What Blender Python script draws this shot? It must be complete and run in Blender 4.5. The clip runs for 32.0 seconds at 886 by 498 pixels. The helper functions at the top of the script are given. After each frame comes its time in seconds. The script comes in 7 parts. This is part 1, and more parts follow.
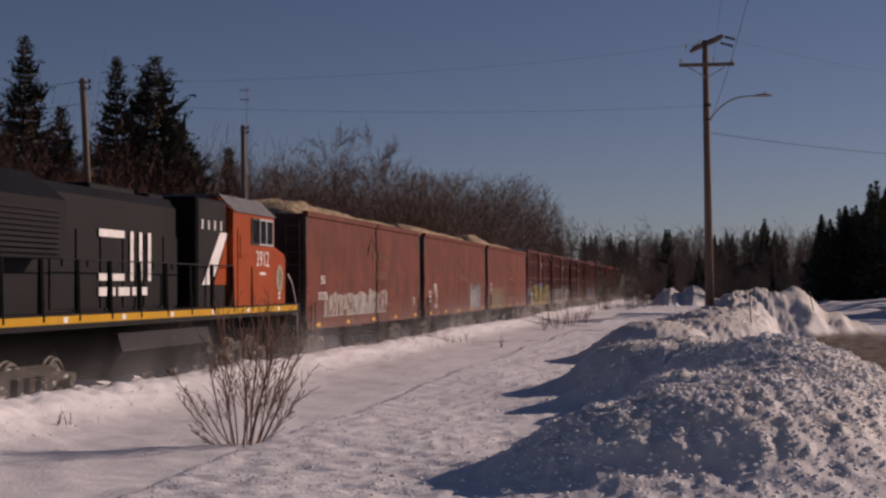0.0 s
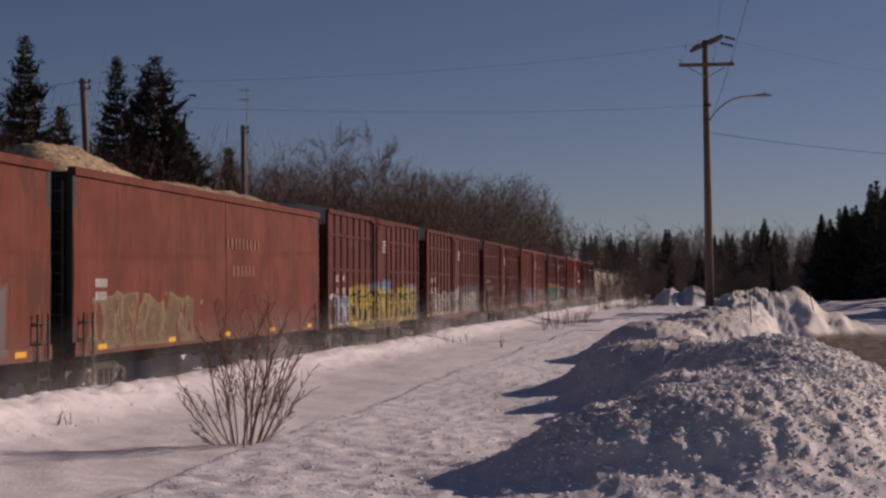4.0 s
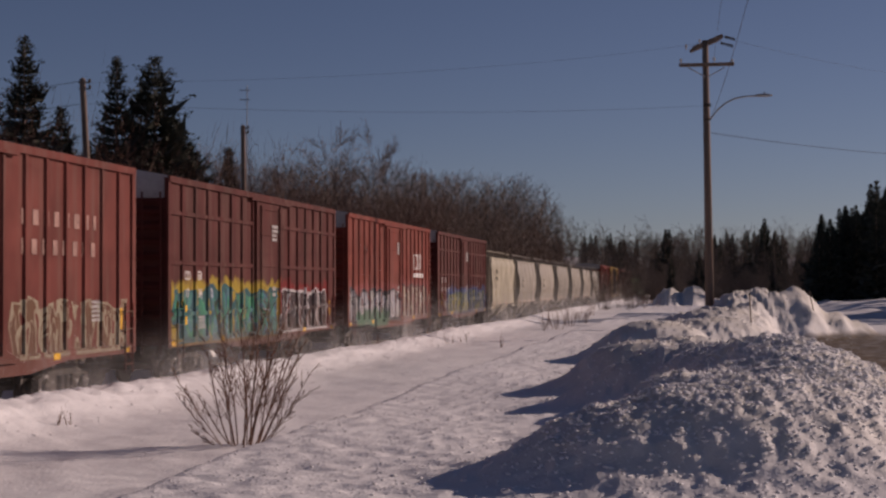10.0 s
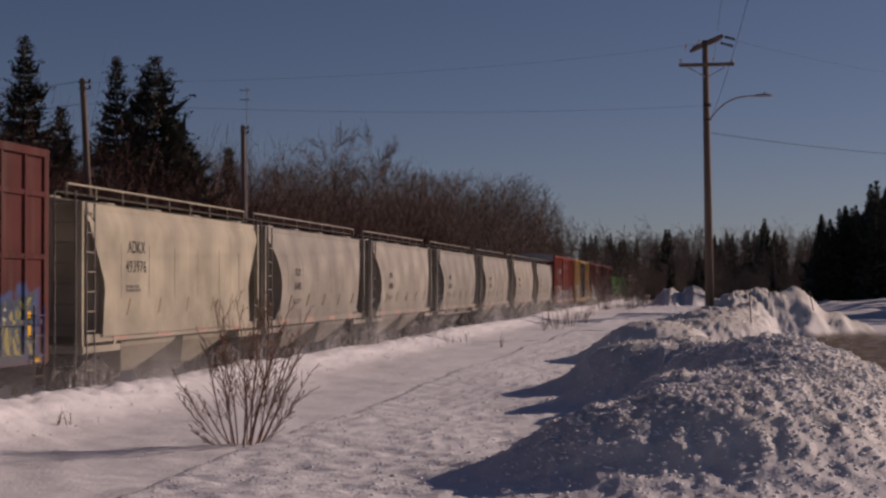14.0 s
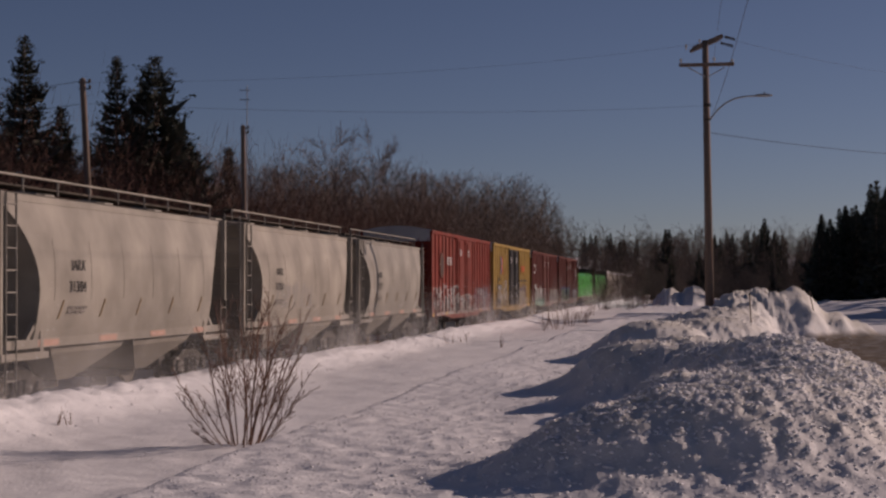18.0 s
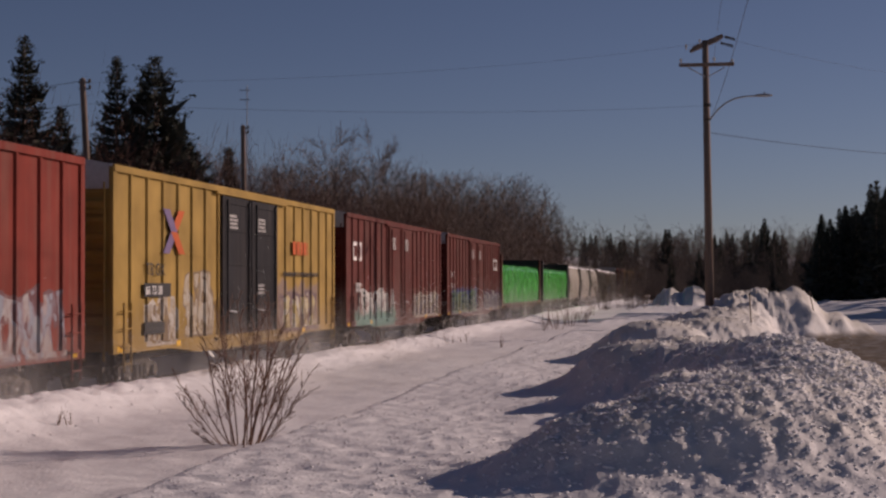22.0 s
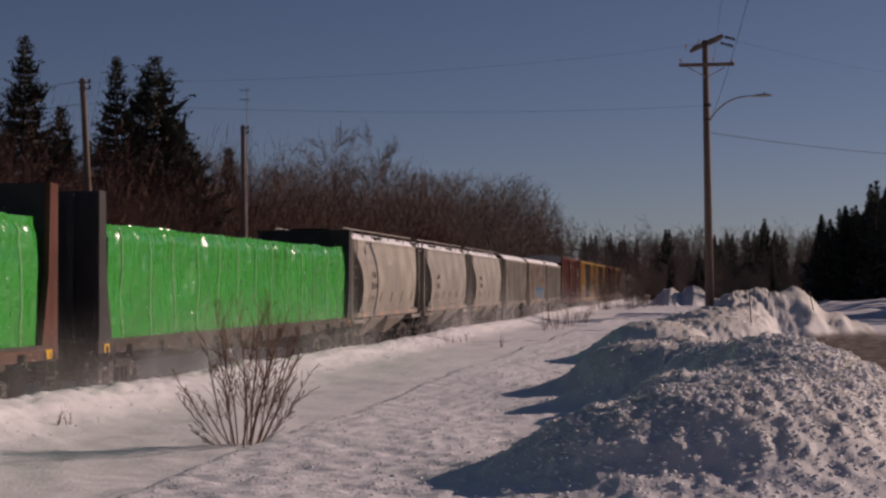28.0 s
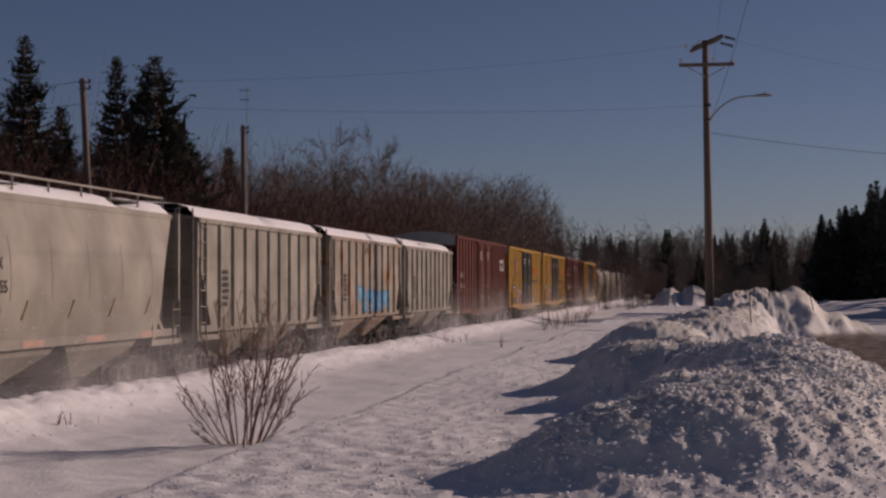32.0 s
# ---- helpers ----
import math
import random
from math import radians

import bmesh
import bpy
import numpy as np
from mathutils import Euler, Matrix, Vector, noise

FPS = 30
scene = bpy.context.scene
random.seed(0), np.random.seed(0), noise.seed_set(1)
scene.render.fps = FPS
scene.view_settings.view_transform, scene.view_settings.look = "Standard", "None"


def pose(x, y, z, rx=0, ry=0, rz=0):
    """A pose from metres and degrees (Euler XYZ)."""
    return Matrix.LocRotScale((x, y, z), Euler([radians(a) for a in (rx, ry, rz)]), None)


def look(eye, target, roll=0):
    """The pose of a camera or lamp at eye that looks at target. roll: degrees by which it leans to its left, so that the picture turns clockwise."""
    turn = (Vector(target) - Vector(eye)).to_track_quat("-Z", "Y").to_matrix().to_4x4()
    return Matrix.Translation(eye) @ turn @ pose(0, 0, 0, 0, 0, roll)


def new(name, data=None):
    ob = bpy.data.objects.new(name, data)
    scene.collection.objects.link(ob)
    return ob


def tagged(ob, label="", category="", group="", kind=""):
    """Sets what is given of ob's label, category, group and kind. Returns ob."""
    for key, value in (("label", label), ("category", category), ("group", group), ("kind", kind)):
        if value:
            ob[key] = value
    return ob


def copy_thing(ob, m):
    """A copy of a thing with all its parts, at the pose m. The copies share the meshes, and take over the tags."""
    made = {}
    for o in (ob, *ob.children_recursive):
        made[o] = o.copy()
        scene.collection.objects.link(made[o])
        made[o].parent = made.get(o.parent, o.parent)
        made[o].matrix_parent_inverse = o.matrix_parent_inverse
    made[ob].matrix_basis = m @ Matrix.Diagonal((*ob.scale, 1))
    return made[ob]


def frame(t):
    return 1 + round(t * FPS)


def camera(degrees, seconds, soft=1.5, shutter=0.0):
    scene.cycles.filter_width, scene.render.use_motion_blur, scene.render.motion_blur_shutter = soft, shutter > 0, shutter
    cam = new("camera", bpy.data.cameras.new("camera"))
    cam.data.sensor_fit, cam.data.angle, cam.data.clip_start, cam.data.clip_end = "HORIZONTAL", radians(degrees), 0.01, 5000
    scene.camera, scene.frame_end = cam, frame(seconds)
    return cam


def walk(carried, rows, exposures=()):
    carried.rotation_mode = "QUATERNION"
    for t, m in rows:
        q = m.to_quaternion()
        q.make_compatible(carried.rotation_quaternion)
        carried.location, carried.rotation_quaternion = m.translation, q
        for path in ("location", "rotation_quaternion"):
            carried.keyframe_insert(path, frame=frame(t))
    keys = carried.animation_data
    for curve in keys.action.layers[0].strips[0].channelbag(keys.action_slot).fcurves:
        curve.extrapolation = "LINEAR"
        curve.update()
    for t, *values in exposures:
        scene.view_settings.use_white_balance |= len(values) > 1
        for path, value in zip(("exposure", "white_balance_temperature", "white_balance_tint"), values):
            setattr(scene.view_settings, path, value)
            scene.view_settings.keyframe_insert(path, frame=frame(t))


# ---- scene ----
# the numbers that set the light
EXPO, SKY, SUN_W = -0.58, 0.058, 4.9
SUN_A, SUN_E = 54.0, 20.0
WB_K, WB_T = 7300, 32
VEIL = 0.62
# ---------------------------------------------------------------- camera
CAM = Vector((12.5, 0.0, 2.2))
cam = camera(30.56, 32.0, soft=2.5, shutter=0.10)
CAM_POSE = pose(12.5, 0.0, 2.2, 91.318, 0.0, 9.016) @ pose(0, 0, 0, 0, 0, -0.16)
walk(cam, [(0.0, CAM_POSE), (32.0, CAM_POSE)], exposures=[(t, EXPO + e, WB_K, WB_T) for t, e in ((0.0, 0.00), (4.0, 0.03), (8.0, 0.07), (10.0, 0.00), (13.0, -0.12), (19.0, -0.15), (21.0, -0.08), (24.0, -0.02), (25.0, 0.00), (28.0, -0.07), (29.0, -0.14), (32.0, -0.22))])
HEAD = radians(9.016)
FWD = Vector((-math.sin(HEAD), math.cos(HEAD), 0))
RIGHT = Vector((math.cos(HEAD), math.sin(HEAD), 0))


def spot(across, ahead):
    """Ground x, y of a place so many metres to the right of and ahead of the tripod."""
    v = CAM + RIGHT * across + FWD * ahead
    return v.x, v.y


# ---------------------------------------------------------------- light
SUN_AZ, SUN_EL = radians(SUN_A), radians(SUN_E)   # azimuth from +y towards +x
world = bpy.data.worlds.new("winter_sky")
scene.world = world
world.use_nodes = True
wn = world.node_tree
wn.nodes.clear()
sky = wn.nodes.new("ShaderNodeTexSky")
sky.sky_type, sky.sun_disc = "NISHITA", False
sky.sun_elevation, sky.sun_rotation = SUN_EL, SUN_AZ
sky.air_density, sky.dust_density, sky.ozone_density = 0.65, 0.25, 3.5
bg = wn.nodes.new("ShaderNodeBackground")
bg.inputs["Strength"].default_value = SKY
wout = wn.nodes.new("ShaderNodeOutputWorld")
wn.links.new(sky.outputs["Color"], bg.inputs["Color"])
wn.links.new(bg.outputs["Background"], wout.inputs["Surface"])
sun = new("sun", bpy.data.lights.new("sun", "SUN"))
sun.data.energy, sun.data.angle, sun.data.color = SUN_W, radians(0.6), (1.0, 0.90, 0.78)
sun_dir = Vector((math.sin(SUN_AZ) * math.cos(SUN_EL), math.cos(SUN_AZ) * math.cos(SUN_EL), math.sin(SUN_EL)))
sun.matrix_world = look(sun_dir * 300, (0, 0, 0))


# ---------------------------------------------------------------- materials
def shader(name, rough=0.7, metal=0.0, spec=0.4):
    m = bpy.data.materials.new(name)
    m.use_nodes = True
    nt = m.node_tree
    b = nt.nodes["Principled BSDF"]
    b.inputs["Roughness"].default_value = rough
    b.inputs["Metallic"].default_value = metal
    b.inputs["Specular IOR Level"].default_value = spec
    return m, nt, b


def rgba(c):
    return (c[0], c[1], c[2], 1.0)


def noise_node(nt, vec, scale, detail=4.0, stretch=None, distort=0.0):
    if stretch:
        mp = nt.nodes.new("ShaderNodeMapping")
        mp.inputs["Scale"].default_value = stretch
        nt.links.new(vec, mp.inputs["Vector"])
        vec = mp.outputs["Vector"]
    n = nt.nodes.new("ShaderNodeTexNoise")
    n.inputs["Scale"].default_value = scale
    n.inputs["Detail"].default_value = detail
    n.inputs["Distortion"].default_value = distort
    nt.links.new(vec, n.inputs["Vector"])
    return n.outputs["Fac"]


def math_node(nt, op, a, b=None, clamp=False):
    n = nt.nodes.new("ShaderNodeMath")
    n.operation, n.use_clamp = op, clamp
    for i, v in enumerate((a, b)):
        if v is None:
            continue
        if isinstance(v, (int, float)):
            n.inputs[i].default_value = v
        else:
            nt.links.new(v, n.inputs[i])
    return n.outputs[0]


def ramp_node(nt, fac, stops, mode="LINEAR"):
    r = nt.nodes.new("ShaderNodeValToRGB")
    r.color_ramp.interpolation = mode
    e = r.color_ramp.elements
    while len(e) < len(stops):
        e.new(0.5)
    for el, (p, c) in zip(e, stops):
        el.position, el.color = p, rgba(c)
    nt.links.new(fac, r.inputs["Fac"])
    return r.outputs["Color"]


def mix_node(nt, fac, a, b, kind="MIX"):
    n = nt.nodes.new("ShaderNodeMixRGB")
    n.blend_type = kind
    for i, v in enumerate((fac, a, b)):
        if isinstance(v, (int, float)):
            n.inputs[i].default_value = v
        elif isinstance(v, tuple):
            n.inputs[i].default_value = rgba(v)
        else:
            nt.links.new(v, n.inputs[i])
    return n.outputs["Color"]


def bump_to(nt, b, height, strength=0.3, distance=0.02):
    n = nt.nodes.new("ShaderNodeBump")
    n.inputs["Strength"].default_value = strength
    n.inputs["Distance"].default_value = distance
    nt.links.new(height, n.inputs["Height"])
    nt.links.new(n.outputs["Normal"], b.inputs["Normal"])


def mat(name, col, rough=0.7, metal=0.0, vary=0.3, scale=3.0, fine=30.0, bump=0.2, dist=0.01, stretch=None, tint=None, island=False):
    """A plain surface with broad stains and a fine grain."""
    m, nt, b = shader(name, rough, metal, 0.12)
    tc = nt.nodes.new("ShaderNodeTexCoord")
    vec = tc.outputs["Object"]
    big = noise_node(nt, vec, scale, 5.0, stretch)
    small = noise_node(nt, vec, fine, 3.0, stretch)
    lo = tuple(c * (1 - vary) for c in col)
    hi = tint or tuple(min(1.0, c * (1 + vary)) for c in col)
    c1 = ramp_node(nt, big, [(0.3, lo), (0.7, hi)])
    c2 = mix_node(nt, 0.35, c1, ramp_node(nt, small, [(0.3, lo), (0.7, hi)]))
    if island:
        geo = nt.nodes.new("ShaderNodeNewGeometry")
        k = ramp_node(nt, geo.outputs["Random Per Island"], [(0.0, (0.6, 0.6, 0.6)), (1.0, (1.35, 1.35, 1.35))])
        c2 = mix_node(nt, 1.0, c2, k, "MULTIPLY")
    nt.links.new(c2, b.inputs["Base Color"])
    if bump:
        bump_to(nt, b, small, bump, dist)
    return m


def painted(name, col, patches=(), rough=0.7, streak=0.35, grime=(0.16, 0.12, 0.10), rust=None):
    """Car-body paint in car space: fading, vertical dirt streaks, road grime low down, and spray-paint patches
    (y0, y1, z0, z1, fill colours, outline colour, seed)."""
    m, nt, b = shader(name, rough, spec=0.08)
    tc = nt.nodes.new("ShaderNodeTexCoord")
    vec = tc.outputs["Object"]
    sep = nt.nodes.new("ShaderNodeSeparateXYZ")
    nt.links.new(vec, sep.inputs["Vector"])
    big = noise_node(nt, vec, 0.9, 5.0)
    c = ramp_node(nt, big, [(0.3, tuple(k * 0.72 for k in col)), (0.7, tuple(min(1, k * 1.22) for k in col))])
    run = noise_node(nt, vec, 1.0, 4.0, (0.5, 5.0, 0.35))
    c = mix_node(nt, math_node(nt, "MULTIPLY", ramp_node(nt, run, [(0.45, (0, 0, 0)), (0.75, (1, 1, 1))]), streak), c, grime)
    if rust:
        r = noise_node(nt, vec, 1.7, 8.0, (1, 1.6, 0.5))
        c = mix_node(nt, ramp_node(nt, r, [(0.55, (0, 0, 0)), (0.62, (1, 1, 1))]), c, rust)
    side = math_node(nt, "GREATER_THAN", math_node(nt, "ABSOLUTE", sep.outputs["X"]), 1.40)
    for y0, y1, z0, z1, fills, line, seed, *back in patches:
        off = nt.nodes.new("ShaderNodeMapping")
        off.inputs["Location"].default_value = (0.0, seed * 7.3, seed * 3.1)
        off.inputs["Scale"].default_value = (0.02, 1.0, 1.0)
        nt.links.new(vec, off.inputs["Vector"])
        ov = off.outputs["Vector"]
        # tall letters side by side, with uneven edges
        wob = math_node(nt, "SUBTRACT", noise_node(nt, ov, 1.3, 2.0), 0.5)
        wob2 = math_node(nt, "SUBTRACT", noise_node(nt, ov, 1.1, 2.0, (1, 0.8, 1.6), 0.5), 0.5)
        yy = math_node(nt, "ADD", sep.outputs["Y"], math_node(nt, "MULTIPLY", wob, 1.1))
        zz = math_node(nt, "ADD", sep.outputs["Z"], math_node(nt, "MULTIPLY", wob2, 0.75))
        wide = 0.85 + 0.07 * (int(seed) % 5)
        cell = math_node(nt, "ABSOLUTE", math_node(nt, "SUBTRACT", math_node(nt, "FRACT", math_node(nt, "DIVIDE", yy, wide)), 0.5))
        d = math_node(nt, "MULTIPLY", math_node(nt, "SUBTRACT", 0.5, cell), wide)
        for e in (math_node(nt, "SUBTRACT", yy, y0), math_node(nt, "SUBTRACT", y1, yy), math_node(nt, "SUBTRACT", z1, zz), math_node(nt, "SUBTRACT", sep.outputs["Z"], z0)):
            d = math_node(nt, "MINIMUM", d, e)
        worn = ramp_node(nt, noise_node(nt, ov, 5.0, 4.0), [(0.25, (0.8, 0.8, 0.8) if back else (0.45, 0.45, 0.45)), (0.55, (1, 1, 1))])
        if back:
            # a sprayed cloud of one colour behind solid letters
            puff = math_node(nt, "MULTIPLY", math_node(nt, "SUBTRACT", noise_node(nt, ov, 1.8, 4.0), 0.5), 1.0)
            e = math_node(nt, "SUBTRACT", z1 + 0.22, math_node(nt, "ADD", sep.outputs["Z"], puff))
            for q in (math_node(nt, "SUBTRACT", sep.outputs["Z"], z0 - 0.06), math_node(nt, "SUBTRACT", sep.outputs["Y"], y0 - 0.25), math_node(nt, "SUBTRACT", y1 + 0.25, sep.outputs["Y"])):
                e = math_node(nt, "MINIMUM", e, q)
            e = math_node(nt, "MULTIPLY", math_node(nt, "MULTIPLY", e, 6.0, True), math_node(nt, "MULTIPLY", worn, side))
            c = mix_node(nt, math_node(nt, "MULTIPLY", e, 0.85), c, back[0])
            d = math_node(nt, "SUBTRACT", d, 0.03)
        else:
            hole = math_node(nt, "SUBTRACT", 0.60, noise_node(nt, ov, 1.5, 1.0, (1, 1.5, 0.7), 0.8))
            d = math_node(nt, "MINIMUM", d, math_node(nt, "MULTIPLY", hole, 0.9))
        inside = math_node(nt, "MULTIPLY", math_node(nt, "GREATER_THAN", d, 0.0), side)
        rim = math_node(nt, "MULTIPLY", inside, math_node(nt, "LESS_THAN", d, (0.11 if max(line) < 0.12 else 0.06 if back else 0.055) if fills else 0.04))
        st = noise_node(nt, ov, 1.2, 1.0, (1, 1.7, 0.6), 1.4)
        ln = math_node(nt, "MULTIPLY", inside, math_node(nt, "LESS_THAN", math_node(nt, "ABSOLUTE", math_node(nt, "SUBTRACT", st, 0.5)), 0.034 if back and max(line) < 0.12 else 0.010 if back else 0.018 if fills else 0.022))
        ln = math_node(nt, "MAXIMUM", ln, rim)
        if fills:
            fill = noise_node(nt, ov, 1.3, 1.5, (1, 2.0, 0.9), 0.7) if back else noise_node(nt, ov, 1.1, 1.5, (1, 1.0, 0.8), 0.9)
            first, span = (0.0, 0.0) if len(fills) == 1 else (0.41, 0.22) if back else (0.34, 0.36)
            stops = [((first if i else 0.0) + span * i / len(fills), f) for i, f in enumerate(fills)]
            fc = ramp_node(nt, fill, stops, "CONSTANT")
            c = mix_node(nt, math_node(nt, "MULTIPLY", inside, math_node(nt, "MULTIPLY", worn, 0.97 if back else 0.88)), c, fc)
        c = mix_node(nt, math_node(nt, "MULTIPLY", ln, math_node(nt, "MULTIPLY", worn, 0.9)), c, line)
    low = noise_node(nt, vec, 2.0, 5.0)
    zg = math_node(nt, "SUBTRACT", 1.75, sep.outputs["Z"])
    dirt = math_node(nt, "MULTIPLY", math_node(nt, "MULTIPLY", zg, low, True), 0.6, True)
    c = mix_node(nt, dirt, c, grime)
    nt.links.new(c, b.inputs["Base Color"])
    bump_to(nt, b, noise_node(nt, vec, 1.6, 3.0), 0.25, 0.03)
    return m


def snow_material(name, dirt=False):
    m, nt, b = shader(name, 0.75, spec=0.25)
    tc = nt.nodes.new("ShaderNodeTexCoord")
    vec = tc.outputs["Object"]
    big = noise_node(nt, vec, 0.35, 5.0)
    fine = noise_node(nt, vec, 9.0, 6.0)
    grit = noise_node(nt, vec, 2.2, 8.0)
    c = ramp_node(nt, big, [(0.25, (0.74, 0.74, 0.76)), (0.75, (0.86, 0.86, 0.87))])
    c = mix_node(nt, 0.25, c, ramp_node(nt, fine, [(0.3, (0.66, 0.66, 0.68)), (0.7, (0.9, 0.9, 0.9))]))
    if dirt:
        at = nt.nodes.new("ShaderNodeAttribute")
        at.attribute_name = "sand"
        k = math_node(nt, "MULTIPLY", at.outputs["Fac"], ramp_node(nt, grit, [(0.3, (0.55, 0.55, 0.55)), (0.5, (1, 1, 1))]), True)
        road = ramp_node(nt, grit, [(0.3, (0.06, 0.05, 0.042)), (0.52, (0.13, 0.105, 0.085)), (0.75, (0.34, 0.29, 0.24))])
        soil = nt.nodes.new("ShaderNodeAttribute")
        soil.attribute_name = "soil"
        c = mix_node(nt, math_node(nt, "MULTIPLY", soil.outputs["Fac"], ramp_node(nt, grit, [(0.3, (0.45, 0.45, 0.45)), (0.65, (0.95, 0.95, 0.95))])), c, (0.58, 0.55, 0.47))
        c = mix_node(nt, k, c, road)
        nt.links.new(math_node(nt, "MULTIPLY", math_node(nt, "SUBTRACT", 1.0, k), 0.25), b.inputs["Specular IOR Level"])
    nt.links.new(c, b.inputs["Base Color"])
    bump_to(nt, b, math_node(nt, "ADD", fine, noise_node(nt, vec, 30.0, 3.0)), 0.4, 0.025)
    return m


def frosted_steel():
    """Dark running gear with packed snow caught on it."""
    m, nt, b = shader("frosted_running_gear", 0.8, spec=0.1)
    vec = nt.nodes.new("ShaderNodeTexCoord").outputs["Object"]
    c = ramp_node(nt, noise_node(nt, vec, 3.0, 5.0), [(0.3, (0.03, 0.027, 0.025)), (0.7, (0.09, 0.078, 0.068))])
    k = ramp_node(nt, noise_node(nt, vec, 4.2, 4.0, (1, 1.2, 2.0)), [(0.585, (0, 0, 0)), (0.64, (1, 1, 1))])
    nt.links.new(mix_node(nt, k, c, (0.55, 0.54, 0.53)), b.inputs["Base Color"])
    bump_to(nt, b, noise_node(nt, vec, 12.0, 3.0), 0.4, 0.02)
    return m


SNOW = snow_material("snow_ground", True)
SNOW_LUMP = snow_material("snow_lump")
BARK = mat("grey_brown_bark", (0.22, 0.16, 0.125), 0.9, vary=0.35, scale=2, fine=14, bump=0.4, stretch=(1, 1, 0.2), island=True)
TWIG = mat("red_brown_twigs", (0.135, 0.075, 0.06), 0.9, vary=0.4, scale=0.3, fine=6, bump=0, island=True)
TWIG_WOOD = mat("dark_wood_twigs", (0.125, 0.10, 0.086), 0.9, vary=0.3, scale=0.1, fine=3, bump=0)
TWIG_FAR = mat("grey_twigs", (0.21, 0.16, 0.132), 0.9, vary=0.35, scale=0.1, fine=3, bump=0, island=True)
BUSH_BARK = mat("bush_bark", (0.20, 0.115, 0.085), 0.75, vary=0.3, scale=6, fine=60, bump=0.2)
NEEDLES = mat("spruce_needles", (0.070, 0.075, 0.060), 0.85, vary=0.4, scale=0.8, fine=9, bump=0, island=True)
POLE_WOOD = mat("weathered_pole_wood", (0.20, 0.15, 0.12), 0.9, vary=0.3, scale=1.2, fine=16, bump=0.5, stretch=(1, 1, 0.08))
GALV = mat("galvanised_steel", (0.35, 0.36, 0.37), 0.5, 0.7, vary=0.2, scale=3, fine=40, bump=0.05)
WIRE = mat("wire_black", (0.05, 0.05, 0.055), 0.6, vary=0.1, bump=0)
PORCELAIN = mat("insulator_porcelain", (0.55, 0.53, 0.5), 0.25, vary=0.1, bump=0)
STEEL_DARK = mat("grimy_dark_steel", (0.075, 0.066, 0.058), 0.8, 0.0, vary=0.5, scale=2.5, fine=25, bump=0.3, tint=(0.125, 0.105, 0.09))
FROSTED = frosted_steel()
WHEEL = mat("wheel_steel", (0.10, 0.09, 0.082), 0.6, 0.3, vary=0.4, scale=5, fine=30, bump=0.1)
LADDER_GREY = mat("dull_grey_fittings", (0.25, 0.23, 0.20), 0.7, vary=0.3, bump=0)
BLACK = mat("black_paint", (0.045, 0.044, 0.044), 0.6, vary=0.3, scale=1.5, fine=20, bump=0.1)
ROOF_GALV = mat("grey_car_roof", (0.36, 0.37, 0.38), 0.6, 0.3, vary=0.25, scale=1.0, fine=12, bump=0.1)
WHITE = mat("white_lettering", (0.72, 0.71, 0.69), 0.6, vary=0.15, scale=4, fine=30, bump=0)
CHAR = mat("black_lettering", (0.04, 0.04, 0.042), 0.6, vary=0.2, scale=4, fine=30, bump=0)
STENCIL = mat("worn_stencil_white", (0.42, 0.41, 0.40), 0.7, vary=0.3, scale=6, fine=40, bump=0)
YELLOW = mat("yellow_reflector", (0.75, 0.42, 0.03), 0.5, vary=0.15, scale=5, fine=30, bump=0)


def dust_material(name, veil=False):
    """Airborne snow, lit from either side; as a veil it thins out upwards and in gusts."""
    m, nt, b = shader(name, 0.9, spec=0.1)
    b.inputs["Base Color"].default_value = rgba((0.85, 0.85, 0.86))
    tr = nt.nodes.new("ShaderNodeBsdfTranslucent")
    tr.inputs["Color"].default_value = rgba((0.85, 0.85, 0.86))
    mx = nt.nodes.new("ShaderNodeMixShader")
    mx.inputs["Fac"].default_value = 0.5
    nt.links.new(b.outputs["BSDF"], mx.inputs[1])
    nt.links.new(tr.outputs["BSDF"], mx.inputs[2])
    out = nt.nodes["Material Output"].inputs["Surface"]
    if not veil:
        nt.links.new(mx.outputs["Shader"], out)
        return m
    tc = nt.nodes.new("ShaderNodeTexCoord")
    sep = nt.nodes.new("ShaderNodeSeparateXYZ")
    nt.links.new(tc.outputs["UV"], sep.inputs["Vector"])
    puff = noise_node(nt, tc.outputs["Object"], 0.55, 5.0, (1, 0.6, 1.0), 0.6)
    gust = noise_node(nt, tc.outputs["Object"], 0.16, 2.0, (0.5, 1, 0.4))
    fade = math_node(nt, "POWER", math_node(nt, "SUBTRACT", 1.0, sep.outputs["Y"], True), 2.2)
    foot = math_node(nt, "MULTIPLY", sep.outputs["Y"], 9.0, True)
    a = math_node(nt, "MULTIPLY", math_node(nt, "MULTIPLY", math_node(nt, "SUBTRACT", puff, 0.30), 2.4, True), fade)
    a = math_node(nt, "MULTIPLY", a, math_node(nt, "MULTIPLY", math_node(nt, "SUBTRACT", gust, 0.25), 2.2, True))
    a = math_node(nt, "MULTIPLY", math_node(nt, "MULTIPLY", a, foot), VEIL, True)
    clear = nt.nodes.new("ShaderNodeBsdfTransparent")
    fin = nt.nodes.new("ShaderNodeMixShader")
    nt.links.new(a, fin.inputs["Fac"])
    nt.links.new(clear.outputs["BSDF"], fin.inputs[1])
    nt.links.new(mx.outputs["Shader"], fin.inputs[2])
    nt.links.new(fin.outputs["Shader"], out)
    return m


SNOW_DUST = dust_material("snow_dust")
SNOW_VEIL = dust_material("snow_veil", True)
